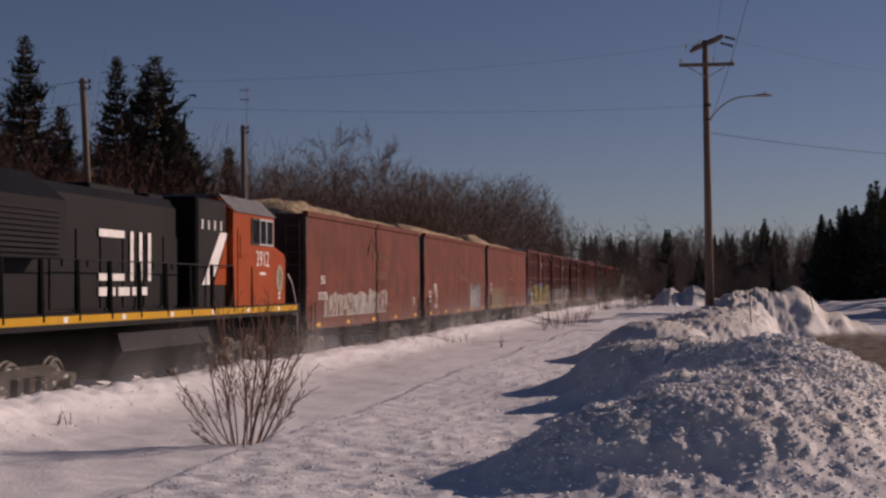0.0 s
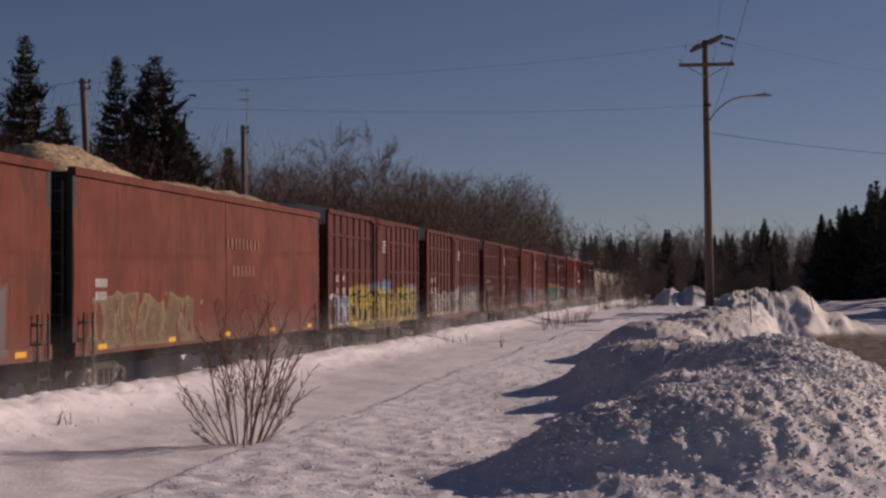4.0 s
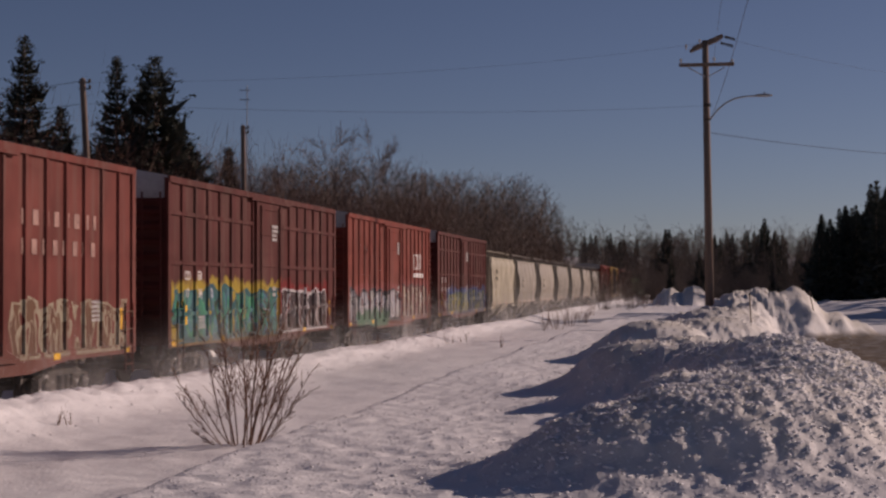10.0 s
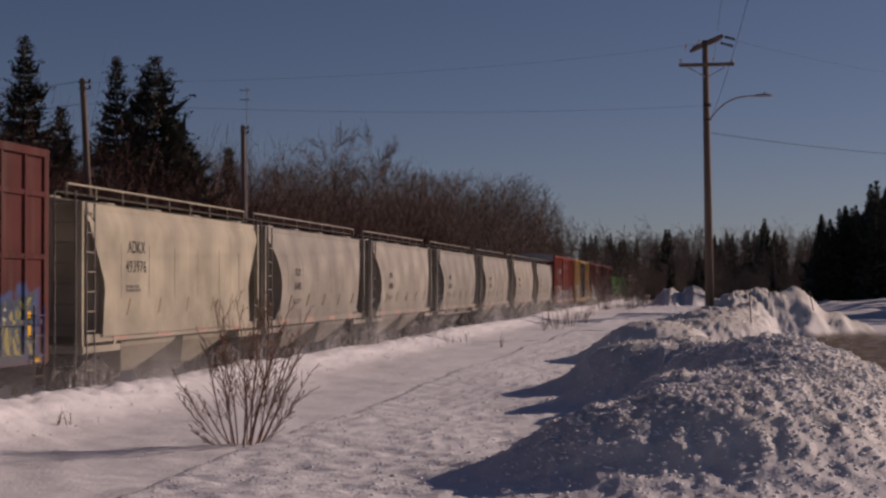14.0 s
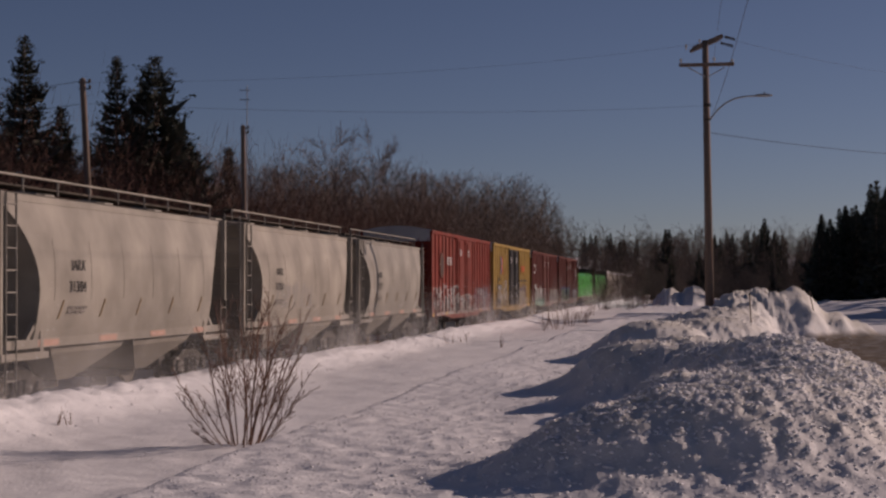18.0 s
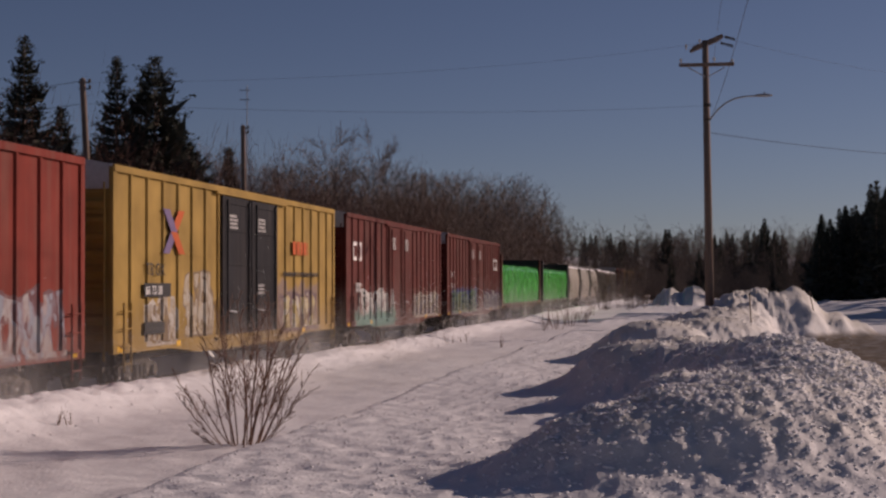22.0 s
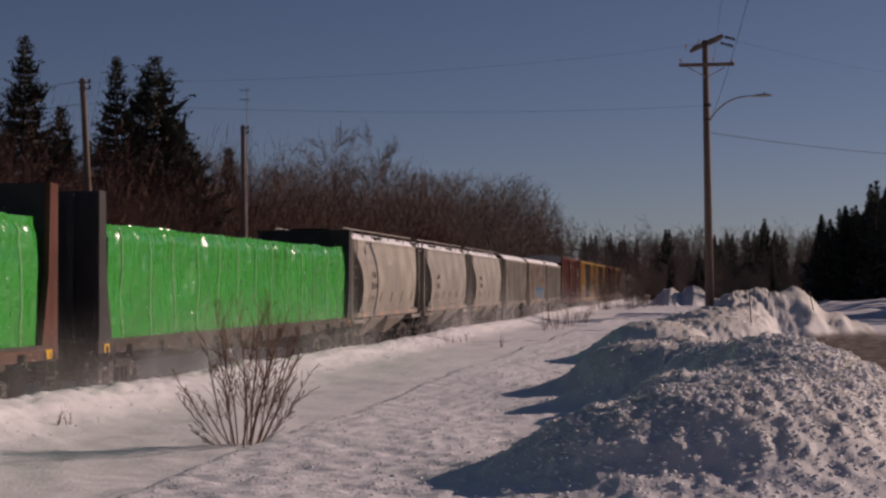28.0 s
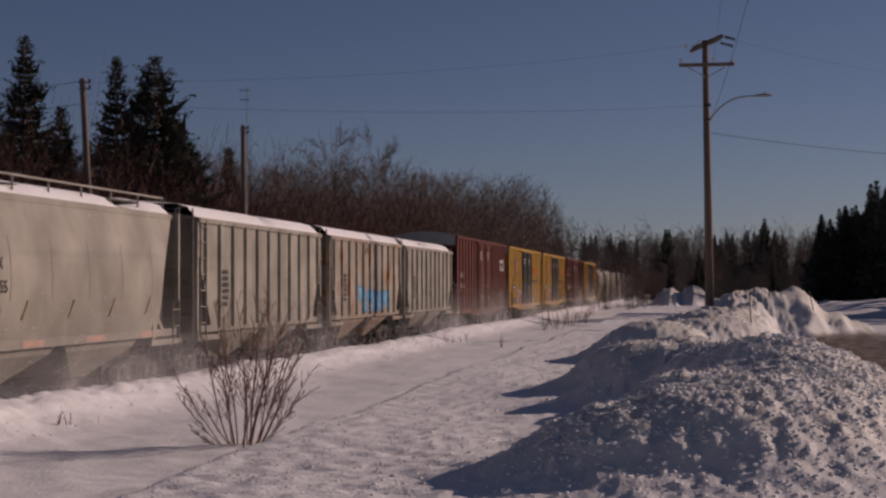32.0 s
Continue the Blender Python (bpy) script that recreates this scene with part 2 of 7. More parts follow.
# ---------------------------------------------------------------- mesh helpers
def box(bm, x0, x1, y0, y1, z0, z1):
    vs = [bm.verts.new(p) for p in ((x0, y0, z0), (x1, y0, z0), (x1, y1, z0), (x0, y1, z0), (x0, y0, z1), (x1, y0, z1), (x1, y1, z1), (x0, y1, z1))]
    for f in ((3, 2, 1, 0), (4, 5, 6, 7), (0, 1, 5, 4), (1, 2, 6, 5), (2, 3, 7, 6), (3, 0, 4, 7)):
        bm.faces.new([vs[i] for i in f])
    return vs


def rod(bm, a, b, r0, r1=None, n=6, caps=True):
    """A tapered bar from a to b."""
    a, b = Vector(a), Vector(b)
    r1 = r0 if r1 is None else r1
    d = (b - a).normalized()
    u = d.orthogonal().normalized()
    w = d.cross(u)
    ra, rb = [], []
    for i in range(n):
        k = 2 * math.pi * i / n
        v = u * math.cos(k) + w * math.sin(k)
        ra.append(bm.verts.new(a + v * r0))
        rb.append(bm.verts.new(b + v * r1))
    for i in range(n):
        j = (i + 1) % n
        bm.faces.new((ra[i], ra[j], rb[j], rb[i]))
    if caps:
        bm.faces.new(ra[::-1])
        bm.faces.new(rb)


def loft(bm, rings, caps=True, closed=True):
    """Skin over rings of equally many points."""
    vr = [[bm.verts.new(p) for p in r] for r in rings]
    n = len(vr[0])
    for a, b in zip(vr, vr[1:]):
        for i in range(n if closed else n - 1):
            j = (i + 1) % n
            bm.faces.new((a[i], a[j], b[j], b[i]))
    if caps and closed:
        bm.faces.new(vr[0][::-1])
        bm.faces.new(vr[-1])
    return vr


def part(name, bm, material, parent=None, label="", smooth=False, bevel=0.0):
    """Links a bmesh as one mesh object under a thing or a part."""
    if bevel:
        bmesh.ops.bevel(bm, geom=list(bm.edges), offset=bevel, segments=1, affect="EDGES")
    bmesh.ops.recalc_face_normals(bm, faces=list(bm.faces))
    me = bpy.data.meshes.new(name)
    bm.to_mesh(me)
    bm.free()
    if material:
        me.materials.append(material)
    if smooth:
        me.polygons.foreach_set("use_smooth", [True] * len(me.polygons))
    ob = new(name, me)
    if parent:
        ob.parent = parent
    if label:
        tagged(ob, label)
    return ob


def raw_mesh(name, verts, faces, material, smooth=False):
    """One object from numpy arrays of points and of equal-sided faces."""
    verts = np.asarray(verts, dtype=np.float32)
    faces = np.asarray(faces, dtype=np.int32)
    me = bpy.data.meshes.new(name)
    nf, k = faces.shape
    me.vertices.add(len(verts))
    me.vertices.foreach_set("co", verts.ravel())
    me.loops.add(nf * k)
    me.loops.foreach_set("vertex_index", faces.ravel())
    me.polygons.add(nf)
    me.polygons.foreach_set("loop_start", np.arange(0, nf * k, k, dtype=np.int32))
    me.polygons.foreach_set("loop_total", np.full(nf, k, dtype=np.int32))
    if smooth:
        me.polygons.foreach_set("use_smooth", np.ones(nf, dtype=bool))
    me.update(calc_edges=True)
    me.materials.append(material)
    return new(name, me)


def empty(name, loc=(0, 0, 0)):
    ob = new(name)
    ob.empty_display_size = 0.3
    ob.location = loc
    return ob


def hash2(ix, iy, seed):
    h = np.sin(ix * 127.1 + iy * 311.7 + seed * 74.7) * 43758.5453
    return h - np.floor(h)


def value_noise(x, y, seed=0):
    ix, iy = np.floor(x), np.floor(y)
    fx, fy = x - ix, y - iy
    fx, fy = fx * fx * (3 - 2 * fx), fy * fy * (3 - 2 * fy)
    a, b = hash2(ix, iy, seed), hash2(ix + 1, iy, seed)
    c, d = hash2(ix, iy + 1, seed), hash2(ix + 1, iy + 1, seed)
    return (a * (1 - fx) + b * fx) * (1 - fy) + (c * (1 - fx) + d * fx) * fy


def fbm(x, y, octaves=4, seed=0):
    s, amp, tot = 0.0, 1.0, 0.0
    for o in range(octaves):
        s = s + amp * value_noise(x * 2 ** o + 17.3 * o, y * 2 ** o - 9.1 * o, seed + o)
        tot += amp
        amp *= 0.5
    return s / tot


def step(a, b, x):
    t = np.clip((x - a) / (b - a), 0, 1)
    return t * t * (3 - 2 * t)


# ---------------------------------------------------------------- ground: one sheet of snow
# ploughed heaps beside the road: x, y, height above the verge, reach across, reach along
HEAPS = [(13.6, 10.6, 0.22, 1.8, 1.0), (11.95, 14.3, 0.60, 1.0, 1.15), (12.7, 14.6, 0.74, 1.0, 1.3), (13.4, 15.3, 0.74, 0.9, 1.5), (14.5, 17.4, 0.56, 1.1, 2.8), (13.9, 17.2, 0.74, 0.9, 2.4), (12.7, 16.6, 0.82, 1.1, 1.6), (13.5, 18.0, 0.90, 0.9, 1.8),
         (13.2, 19.4, 0.98, 1.0, 1.6), (13.0, 21.2, 0.88, 1.1, 1.4), (12.3, 22.8, 0.85, 1.2, 1.0), (11.6, 26.4, 0.78, 1.1, 1.1), (12.2, 31.5, 0.75, 1.3, 1.8), (11.5, 37.3, 0.9, 1.3, 1.8), (12.6, 45.0, 0.8, 1.7, 3.0), (13.0, 53.0, 0.9, 1.7, 3.0), (13.5, 59.0, 1.2, 1.3, 2.6),
         (13.2, 50.0, 1.0, 1.4, 4.0), (14.0, 61.0, 1.45, 1.2, 4.0), (15.2, 62.0, 1.80, 1.1, 3.6), (16.2, 62.0, 1.55, 0.8, 3.4), (17.2, 62.0, 0.95, 0.7, 2.4), (18.1, 62.5, 0.40, 0.7, 2.0), (10.2, 138.0, 1.45, 1.2, 2.0), (11.9, 138.0, 1.5, 1.1, 2.0)]
ROAD_X0, ROAD_X1 = 15.6, 23.0


def height(x, y):
    """Snow surface: the cleared track bed, the bank beside it, the flat, the terrace, the heaps, the road and the hills."""
    x, y = np.asarray(x, dtype=float), np.asarray(y, dtype=float)
    far = np.clip(y / 200.0, 0, 1)
    z = np.full(np.broadcast(x, y).shape, 0.22)
    z = z + 0.16 * (fbm(x * 0.35, y * 0.16, 3, 3) - 0.5)
    ax = np.abs(x)
    lump = fbm(x * 0.9, y * 0.45, 3, 11)
    bank = 0.26 + 0.10 * step(28, 21, y) + 0.10 * lump + 0.10 * (fbm(x * 3.5, y * 2.2, 3, 13) - 0.5) + 0.10 * (fbm(x * 8.0, y * 5.0, 2, 14) - 0.5)
    z = z + bank * np.exp(-((x - 3.0) / 0.75) ** 2)
    z = z + 0.5 * np.exp(-((x + 3.2) / 1.2) ** 2)
    bed = step(2.25, 1.75, ax)
    z = z * (1 - bed) + (-0.22 + 0.06 * lump) * bed
    terrace = step(7.30, 7.85, x + 0.22 * (fbm(y * 0.3, x * 0 + 2.0, 4, 5) - 0.5)) * step(15.4, 14.4, x)
    z = z + terrace * (0.30 + 0.06 * (fbm(x * 0.6, y * 0.35, 4, 7) - 0.5))
    road = step(ROAD_X0 - 0.9, ROAD_X0 + 0.4, x) * step(ROAD_X1 + 0.9, ROAD_X1 - 0.3, x) * step(90, 66, y)
    z = z * (1 - road) + 0.30 * road + 0.02 * road * fbm(x, y * 0.4, 3, 31)
    heap = 0.0
    for hx, hy, hh, ra, rl in HEAPS:
        d = ((x - hx) / ra) ** 2 + ((y - hy) / rl) ** 2
        heap = heap + (hh * np.exp(-(d * 0.75) ** 1.5)) ** 4
    heap = heap ** 0.25
    k = np.clip(heap / 0.3, 0, 1)
    away = step(45, 58, y)
    rough = 0.07 * (fbm(x * 1.6, y * 1.3, 3, 21) - 0.5) + 0.05 * (fbm(x * 4.0, y * 4.0, 2, 29) - 0.5) + 0.095 * (fbm(x * 9.0, y * 9.0, 3, 33) - 0.5)
    z = z + heap * (0.90 + 0.14 * fbm(x * 0.7, y * 0.5, 2, 23)) + k * (rough + away * (0.75 * (fbm(x * 1.5, y * 0.8, 4, 35) - 0.5) + 0.30 * (np.floor(fbm(x * 1.3, y * 0.5, 2, 36) * 8) / 8 - 0.5)))
    z = z + step(7.5, 7.9, x) * step(15.5, 14.5, x) * (0.05 * (fbm(x * 4.0, y * 4.0, 2, 37) - 0.5) + 0.045 * (fbm(x * 9.0, y * 9.0, 2, 38) - 0.5))
    flat = step(3.4, 4.2, x) * step(7.7, 7.2, x) * step(120, 60, y)
    z = z + flat * (0.07 * (fbm(x * 0.9, y * 0.6, 3, 61) - 0.5) + 0.05 * (fbm(x * 3.0, y * 2.4, 2, 62) - 0.5))
    berm = np.exp(-((x - ROAD_X1 - 1.6) / 1.0) ** 2)
    z = z + berm * (0.12 + 0.35 * fbm(x * 0.5, y * 0.2, 3, 41))
    z = z + step(20, 34, x) * step(95, 165, y) * 0.95
    z = z + step(26, 60, x) * (0.5 * fbm(x * 0.06, y * 0.04, 3, 43))
    z = z + step(-6, -40, x) * 3.0 * (1 - far * 0.6)
    hill = step(330, 700, y) * (5.0 + 9.0 * np.exp(-((x - 20 + 0.0) / 160.0) ** 2))
    return z + hill


def graded(a, b, first, growth):
    out, s = [a], first
    while out[-1] < b:
        out.append(out[-1] + s)
        s *= growth
    return out


def build_ground():
    xs = sorted(set([-v for v in graded(4.0, 700.0, 0.5, 1.16)]) | set(np.arange(-4, 1.6, 0.35)) | set(np.arange(1.6, 4.2, 0.06)) | set(np.arange(4.2, 7.0, 0.16)) | set(np.arange(7.0, 9.4, 0.07))
                | set(np.arange(9.4, 11.2, 0.05)) | set(np.arange(11.2, 15.6, 0.034)) | set(np.arange(15.6, 19.0, 0.12)) | set(graded(19.0, 900.0, 0.3, 1.08)))
    ys = sorted(set([-v for v in graded(2.0, 90.0, 0.8, 1.25)]) | set(np.arange(-4.0, 9.0, 0.14)) | set(graded(9.0, 62.0, 0.032, 1.0064)) | set(graded(62.3, 3500.0, 0.45, 1.022)))
    xs, ys = np.array(xs), np.array(ys)
    gx, gy = np.meshgrid(xs, ys)
    gz = height(gx, gy)
    nx, ny = len(xs), len(ys)
    verts = np.stack([gx.ravel(), gy.ravel(), gz.ravel()], 1)
    i = (np.arange(ny - 1)[:, None] * nx + np.arange(nx - 1)[None, :]).ravel()
    faces = np.stack([i, i + 1, i + nx + 1, i + nx], 1)
    g = raw_mesh("ground", verts, faces, SNOW, True)
    e = 1.2 * (fbm(gx * 0.3, gy * 0.12, 3, 51) - 0.5)
    sand = step(ROAD_X0 - 0.5, ROAD_X0 + 0.7, gx + e) * step(ROAD_X1 + 0.3, ROAD_X1 - 0.8, gx + e) * step(72, 58, gy) * step(0.62, 0.40, gz)
    at = g.data.attributes.new("sand", "FLOAT", "POINT")
    at.data.foreach_set("value", sand.ravel().astype(np.float32))
    soil = np.zeros_like(gz)
    for hx, hy, hh, ra, rl in HEAPS:
        soil = np.maximum(soil, np.exp(-(((gx - hx) / ra) ** 2 + ((gy - hy) / rl) ** 2) * 0.7))
    at = g.data.attributes.new("soil", "FLOAT", "POINT")
    at.data.foreach_set("value", soil.ravel().astype(np.float32))
    tagged(g, "wind-packed snow over trackside ground and sanded road", "ground", kind="structure")


build_ground()


def on_ground(x, y):
    return float(height(np.array([x]), np.array([y]))[0])


def sit(px, py):
    """Where the sight line of a place in the view meets the snow: x, y, z."""
    ahead = np.concatenate([np.arange(9, 60, 0.05), np.arange(60, 300, 0.3)])
    across = (px - 784.0) / 2870.0 * ahead
    x = CAM.x + RIGHT.x * across + FWD.x * ahead
    y = CAM.y + RIGHT.y * across + FWD.y * ahead
    z = CAM.z - (py - 507.0) / 2870.0 * ahead
    i = int(np.argmax(z <= height(x, y)))
    return float(x[i]), float(y[i]), float(z[i])
# ---------------------------------------------------------------- rolling stock: shared pieces
# car space: x across (+x faces the road), y along the track (leading end at -y), z up from the rail head
WHEEL_R = 0.46
FLEET = []           # everything that rolls with the train: (object, y at the start)
WHEELSETS = {}       # axle offset in its truck: wheelset objects
MASTER = {}


def bars(name, rows, y0, z0, w, h, parent, material, x=1.463, gap=0.5, seed=1, bit=(0.08, 0.22), space=0.05):
    """Lines of small unreadable stencil marks, one mesh."""
    rnd = random.Random(seed)
    bm = bmesh.new()
    for r in range(rows):
        z = z0 - r * h * (1 + gap)
        y, end = y0, y0 + w * rnd.uniform(0.75, 1.0)
        while y < end - 0.02:
            d = min(rnd.uniform(*bit) * w, end - y)
            box(bm, x, x + 0.004, y, y + d, z, z + h)
            y += d + space * w
    return tagged(part(name, bm, material, parent), kind="stuff")


def lettering(word, size, y, z, parent, material, x=1.463, name="lettering", spread=1.0):
    """Painted letters on the +x side."""
    c = bpy.data.curves.new("letters", "FONT")
    c.body, c.size, c.extrude, c.space_character = word, size, 0.002, spread
    c.offset = 0.0015
    o = new("letters", c)
    me = bpy.data.meshes.new_from_object(o)
    bpy.data.objects.remove(o)
    me.transform(Matrix(((0, 0, 1, x + 0.002), (1, 0, 0, y), (0, 1, 0, z), (0, 0, 0, 1))))
    me.materials.clear()
    me.materials.append(material)
    ob = new(name, me)
    ob.parent = parent
    return ob


def wheelset_mesh():
    if "wheelset" not in MASTER:
        bm = bmesh.new()
        for s in (-1, 1):
            prof = [(0.10, 0.68), (0.13, 0.70), (0.36, 0.715), (0.39, 0.70), (WHEEL_R + 0.03, 0.69), (WHEEL_R + 0.03, 0.715), (WHEEL_R, 0.73), (WHEEL_R - 0.005, 0.81), (0.40, 0.82), (0.37, 0.78), (0.15, 0.76), (0.12, 0.84)]
            rings = []
            for r, x in prof:
                rings.append([(s * x, r * math.cos(2 * math.pi * i / 20), r * math.sin(2 * math.pi * i / 20)) for i in range(20)])
            loft(bm, rings)
        rod(bm, (-1.12, 0, 0), (1.12, 0, 0), 0.085, n=10)
        for s in (-1, 1):
            rod(bm, (s * 0.95, 0, 0), (s * 1.14, 0, 0), 0.13, n=10)
            for i in range(3):
                k = 2 * math.pi * i / 3
                box(bm, *sorted((s * 1.14, s * 1.16)), 0.07 * math.cos(k) - 0.02, 0.07 * math.cos(k) + 0.02, 0.07 * math.sin(k) - 0.02, 0.07 * math.sin(k) + 0.02)
        bmesh.ops.recalc_face_normals(bm, faces=list(bm.faces))
        me = bpy.data.meshes.new("wheelset")
        bm.to_mesh(me)
        bm.free()
        me.materials.append(WHEEL)
        MASTER["wheelset"] = me
        bm = bmesh.new()
        side = [(-1.15, 0.36), (-1.15, 0.60), (-0.80, 0.66), (-0.45, 0.80), (0.45, 0.80), (0.80, 0.66), (1.15, 0.60), (1.15, 0.36), (0.98, 0.36), (0.94, 0.50), (0.75, 0.50), (0.42, 0.24), (-0.42, 0.24), (-0.75, 0.50), (-0.94, 0.50), (-0.98, 0.36)]
        loft(bm, [[(x, y, z) for y, z in side] for x in (-0.07, 0.07)])
        for y in (-0.25, 0.0, 0.25):
            rod(bm, (0.09, y, 0.33), (0.09, y, 0.62), 0.085, n=8)
        bmesh.ops.recalc_face_normals(bm, faces=list(bm.faces))
        me = bpy.data.meshes.new("sideframe")
        bm.to_mesh(me)
        bm.free()
        me.materials.append(FROSTED)
        MASTER["sideframe"] = me
        bm = bmesh.new()
        box(bm, -1.0, 1.0, -0.22, 0.22, 0.45, 0.75)
        rod(bm, (0, 0, 0.75), (0, 0, 0.9), 0.2, n=12)
        bmesh.ops.recalc_face_normals(bm, faces=list(bm.faces))
        me = bpy.data.meshes.new("truck")
        bm.to_mesh(me)
        bm.free()
        me.materials.append(STEEL_DARK)
        MASTER["truck"] = me
    return MASTER["wheelset"]


def truck(parent, y, axles=(-0.88, 0.88)):
    ws = wheelset_mesh()
    t = new("truck", MASTER["truck"])
    t.parent = parent
    t.location = (0, y, 0)
    long = len(axles) > 2
    for s in (-1, 1):
        f = new("sideframe", MASTER["sideframe"])
        f.parent = t
        f.location = (s * 1.0, 0, 0)
        f.rotation_euler = (0, 0, 0 if s > 0 else math.pi)
        if long:
            f.scale = (1.3, 1.95, 1.05)
    for a in axles:
        w = new("wheelset", ws)
        w.parent = t
        w.location = (0, a, WHEEL_R)
        WHEELSETS.setdefault(a, []).append(w)
    return t


def coupler(parent, y, s):
    bm = bmesh.new()
    box(bm, -0.09, 0.09, *sorted((y, y + s * 0.75)), 0.75, 0.95)
    box(bm, -0.16, 0.14, *sorted((y + s * 0.60, y + s * 0.86)), 0.70, 1.02)
    box(bm, -0.25, 0.25, *sorted((y - s * 0.02, y + s * 0.12)), 0.66, 1.06)
    part("coupler", bm, STEEL_DARK, parent)


def ladder(parent, y0, y1, z0, z1, x, material, rungs, name="ladder", rails=True):
    bm = bmesh.new()
    if rails:
        for y in (y0, y1):
            rod(bm, (x, y, z0), (x, y, z1), 0.022, n=5)
    for i in range(rungs):
        z = z0 + (z1 - z0) * (i + 0.5) / rungs
        rod(bm, (x, y0, z), (x, y1, z), 0.016, n=5)
        for y in (y0, y1):
            rod(bm, (x - 0.09, y, z), (x, y, z), 0.014, n=4)
    part(name, bm, material, parent)


def end_ladder(parent, s, y, material, z0=0.8, z1=4.3, x=0.95):
    bm = bmesh.new()
    yy = y + s * 0.12
    for xx in (x, x + 0.4):
        rod(bm, (xx, yy, z0), (xx, yy, z1), 0.022, n=5)
    n = 9
    for i in range(n):
        z = z0 + (z1 - z0) * (i + 0.5) / n
        rod(bm, (x, yy, z), (x + 0.4, yy, z), 0.016, n=5)
        rod(bm, (x, y, z), (x, yy, z), 0.012, n=4)
    part("end_ladder", bm, material, parent)


def launch(ob, y):
    """Stand a thing on the track at y for the start of the clip."""
    ob.location = (0, y, 0)
    FLEET.append((ob, y))
    return ob


# ---------------------------------------------------------------- box cars
def boxcar(front, length, paint, label, ribs_at, belts=(), doors=((-1.5, 1.5),), door_paint=None, cap=ROOF_GALV, marks=(), group="box cars of the train"):
    half, W = length / 2, 1.455
    Z0, Z1 = 0.92, 4.5
    car = empty("boxcar")
    tagged(car, label, "box car", group)
    bm = bmesh.new()
    box(bm, -W, W, -half + 0.06, half - 0.06, Z0 + 0.12, Z1)
    part("body", bm, paint, car)
    bm = bmesh.new()
    rings = []
    for y in np.linspace(-half - 0.02, half + 0.02, 2):
        rings.append([(-W - 0.015, y, Z1 - 0.03), (-W - 0.015, y, Z1 + 0.05), (-0.7, y, Z1 + 0.19), (0, y, Z1 + 0.235), (0.7, y, Z1 + 0.19), (W + 0.015, y, Z1 + 0.05), (W + 0.015, y, Z1 - 0.03)])
    loft(bm, rings)
    for i in range(1, int(length / 1.1)):
        y = -half + length * i / int(length / 1.1)
        loft(bm, [[(-W, yy, Z1 + 0.075), (0, yy, Z1 + 0.26), (W, yy, Z1 + 0.075), (0, yy, Z1 + 0.2)] for yy in (y - 0.03, y + 0.03)])
    part("roof", bm, cap, car, "bare grey metal roof")
    bm = bmesh.new()
    box(bm, W - 0.03, W + 0.065, -half, half, Z1 - 0.09, Z1 + 0.045)
    part("eave_rail", bm, paint, car)
    bm = bmesh.new()
    box(bm, -W - 0.065, -W + 0.03, -half, half, Z1 - 0.09, Z1 + 0.045)
    part("eave_rail", bm, paint, car)
    for s in (-1, 1):
        e = s * half
        bm = bmesh.new()
        box(bm, -W, W, *sorted((e - s * 0.05, e)), Z0 + 0.05, Z1 - 0.42)
        end = part("end_panel", bm, paint, car, "ribbed end of the car")
        n = 9
        for i in range(n):
            z = Z0 + 0.35 + (Z1 - Z0 - 1.05) * i / (n - 1)
            bm = bmesh.new()
            loft(bm, [[(x, e, z - 0.11), (x, e + s * 0.075, z - 0.035), (x, e + s * 0.075, z + 0.035), (x, e, z + 0.11)] for x in (-W + 0.12, W - 0.12)])
            part("corrugation", bm, paint, end)
        bm = bmesh.new()
        box(bm, -W, W, *sorted((e - s * 0.05, e + s * 0.012)), Z1 - 0.42, Z1 + 0.03)
        part("end_cap_plate", bm, cap, car, "bare metal top plate of the end")
        for x in (-W, W):
            bm = bmesh.new()
            box(bm, x - 0.045, x + 0.045, *sorted((e - s * 0.16, e + s * 0.03)), Z0, Z1)
            part("corner_post", bm, paint, car)
        coupler(car, e, s)
        ladder(car, e - s * 0.55 - 0.2, e - s * 0.55 + 0.2, 0.55, 1.9, W + 0.12, paint, 4, "side_ladder")
        end_ladder(car, s, e, paint, 0.8, 2.2 if s > 0 else 4.2)
        truck(car, e - s * 2.55)
    for s in (-1, 1):
        for y in ribs_at:
            bm = bmesh.new()
            x0, x1 = sorted((s * W, s * (W + 0.065)))
            loft(bm, [[(s * W, y - 0.075, z), (s * (W + 0.05), y - 0.04, z), (s * (W + 0.05), y + 0.04, z), (s * W, y + 0.075, z)] for z in (Z0 + 0.1, Z1 - 0.09)])
            part("rib", bm, paint, car)
        lo, hi = min(d[0] for d in doors) - 0.15, max(d[1] for d in doors) + 0.15
        for z in belts:
            for a, b in ((-half + 0.05, lo), (hi, half - 0.05)):
                bm = bmesh.new()
                box(bm, *sorted((s * W, s * (W + 0.042))), a, b, z - 0.045, z + 0.045)
                part("belt_rail", bm, paint, car)
        bm = bmesh.new()
        pts = [(-half, Z0 + 0.18), (-half, Z0), (-half + 3.4, Z0), (lo - 1.4, Z0 - 0.16), (hi + 1.4, Z0 - 0.16), (half - 3.4, Z0), (half, Z0), (half, Z0 + 0.18)]
        loft(bm, [[(x, y, z) for y, z in pts] for x in (s * (W - 0.05), s * (W + 0.05))])
        part("side_sill", bm, paint, car)
        dp = door_paint or paint
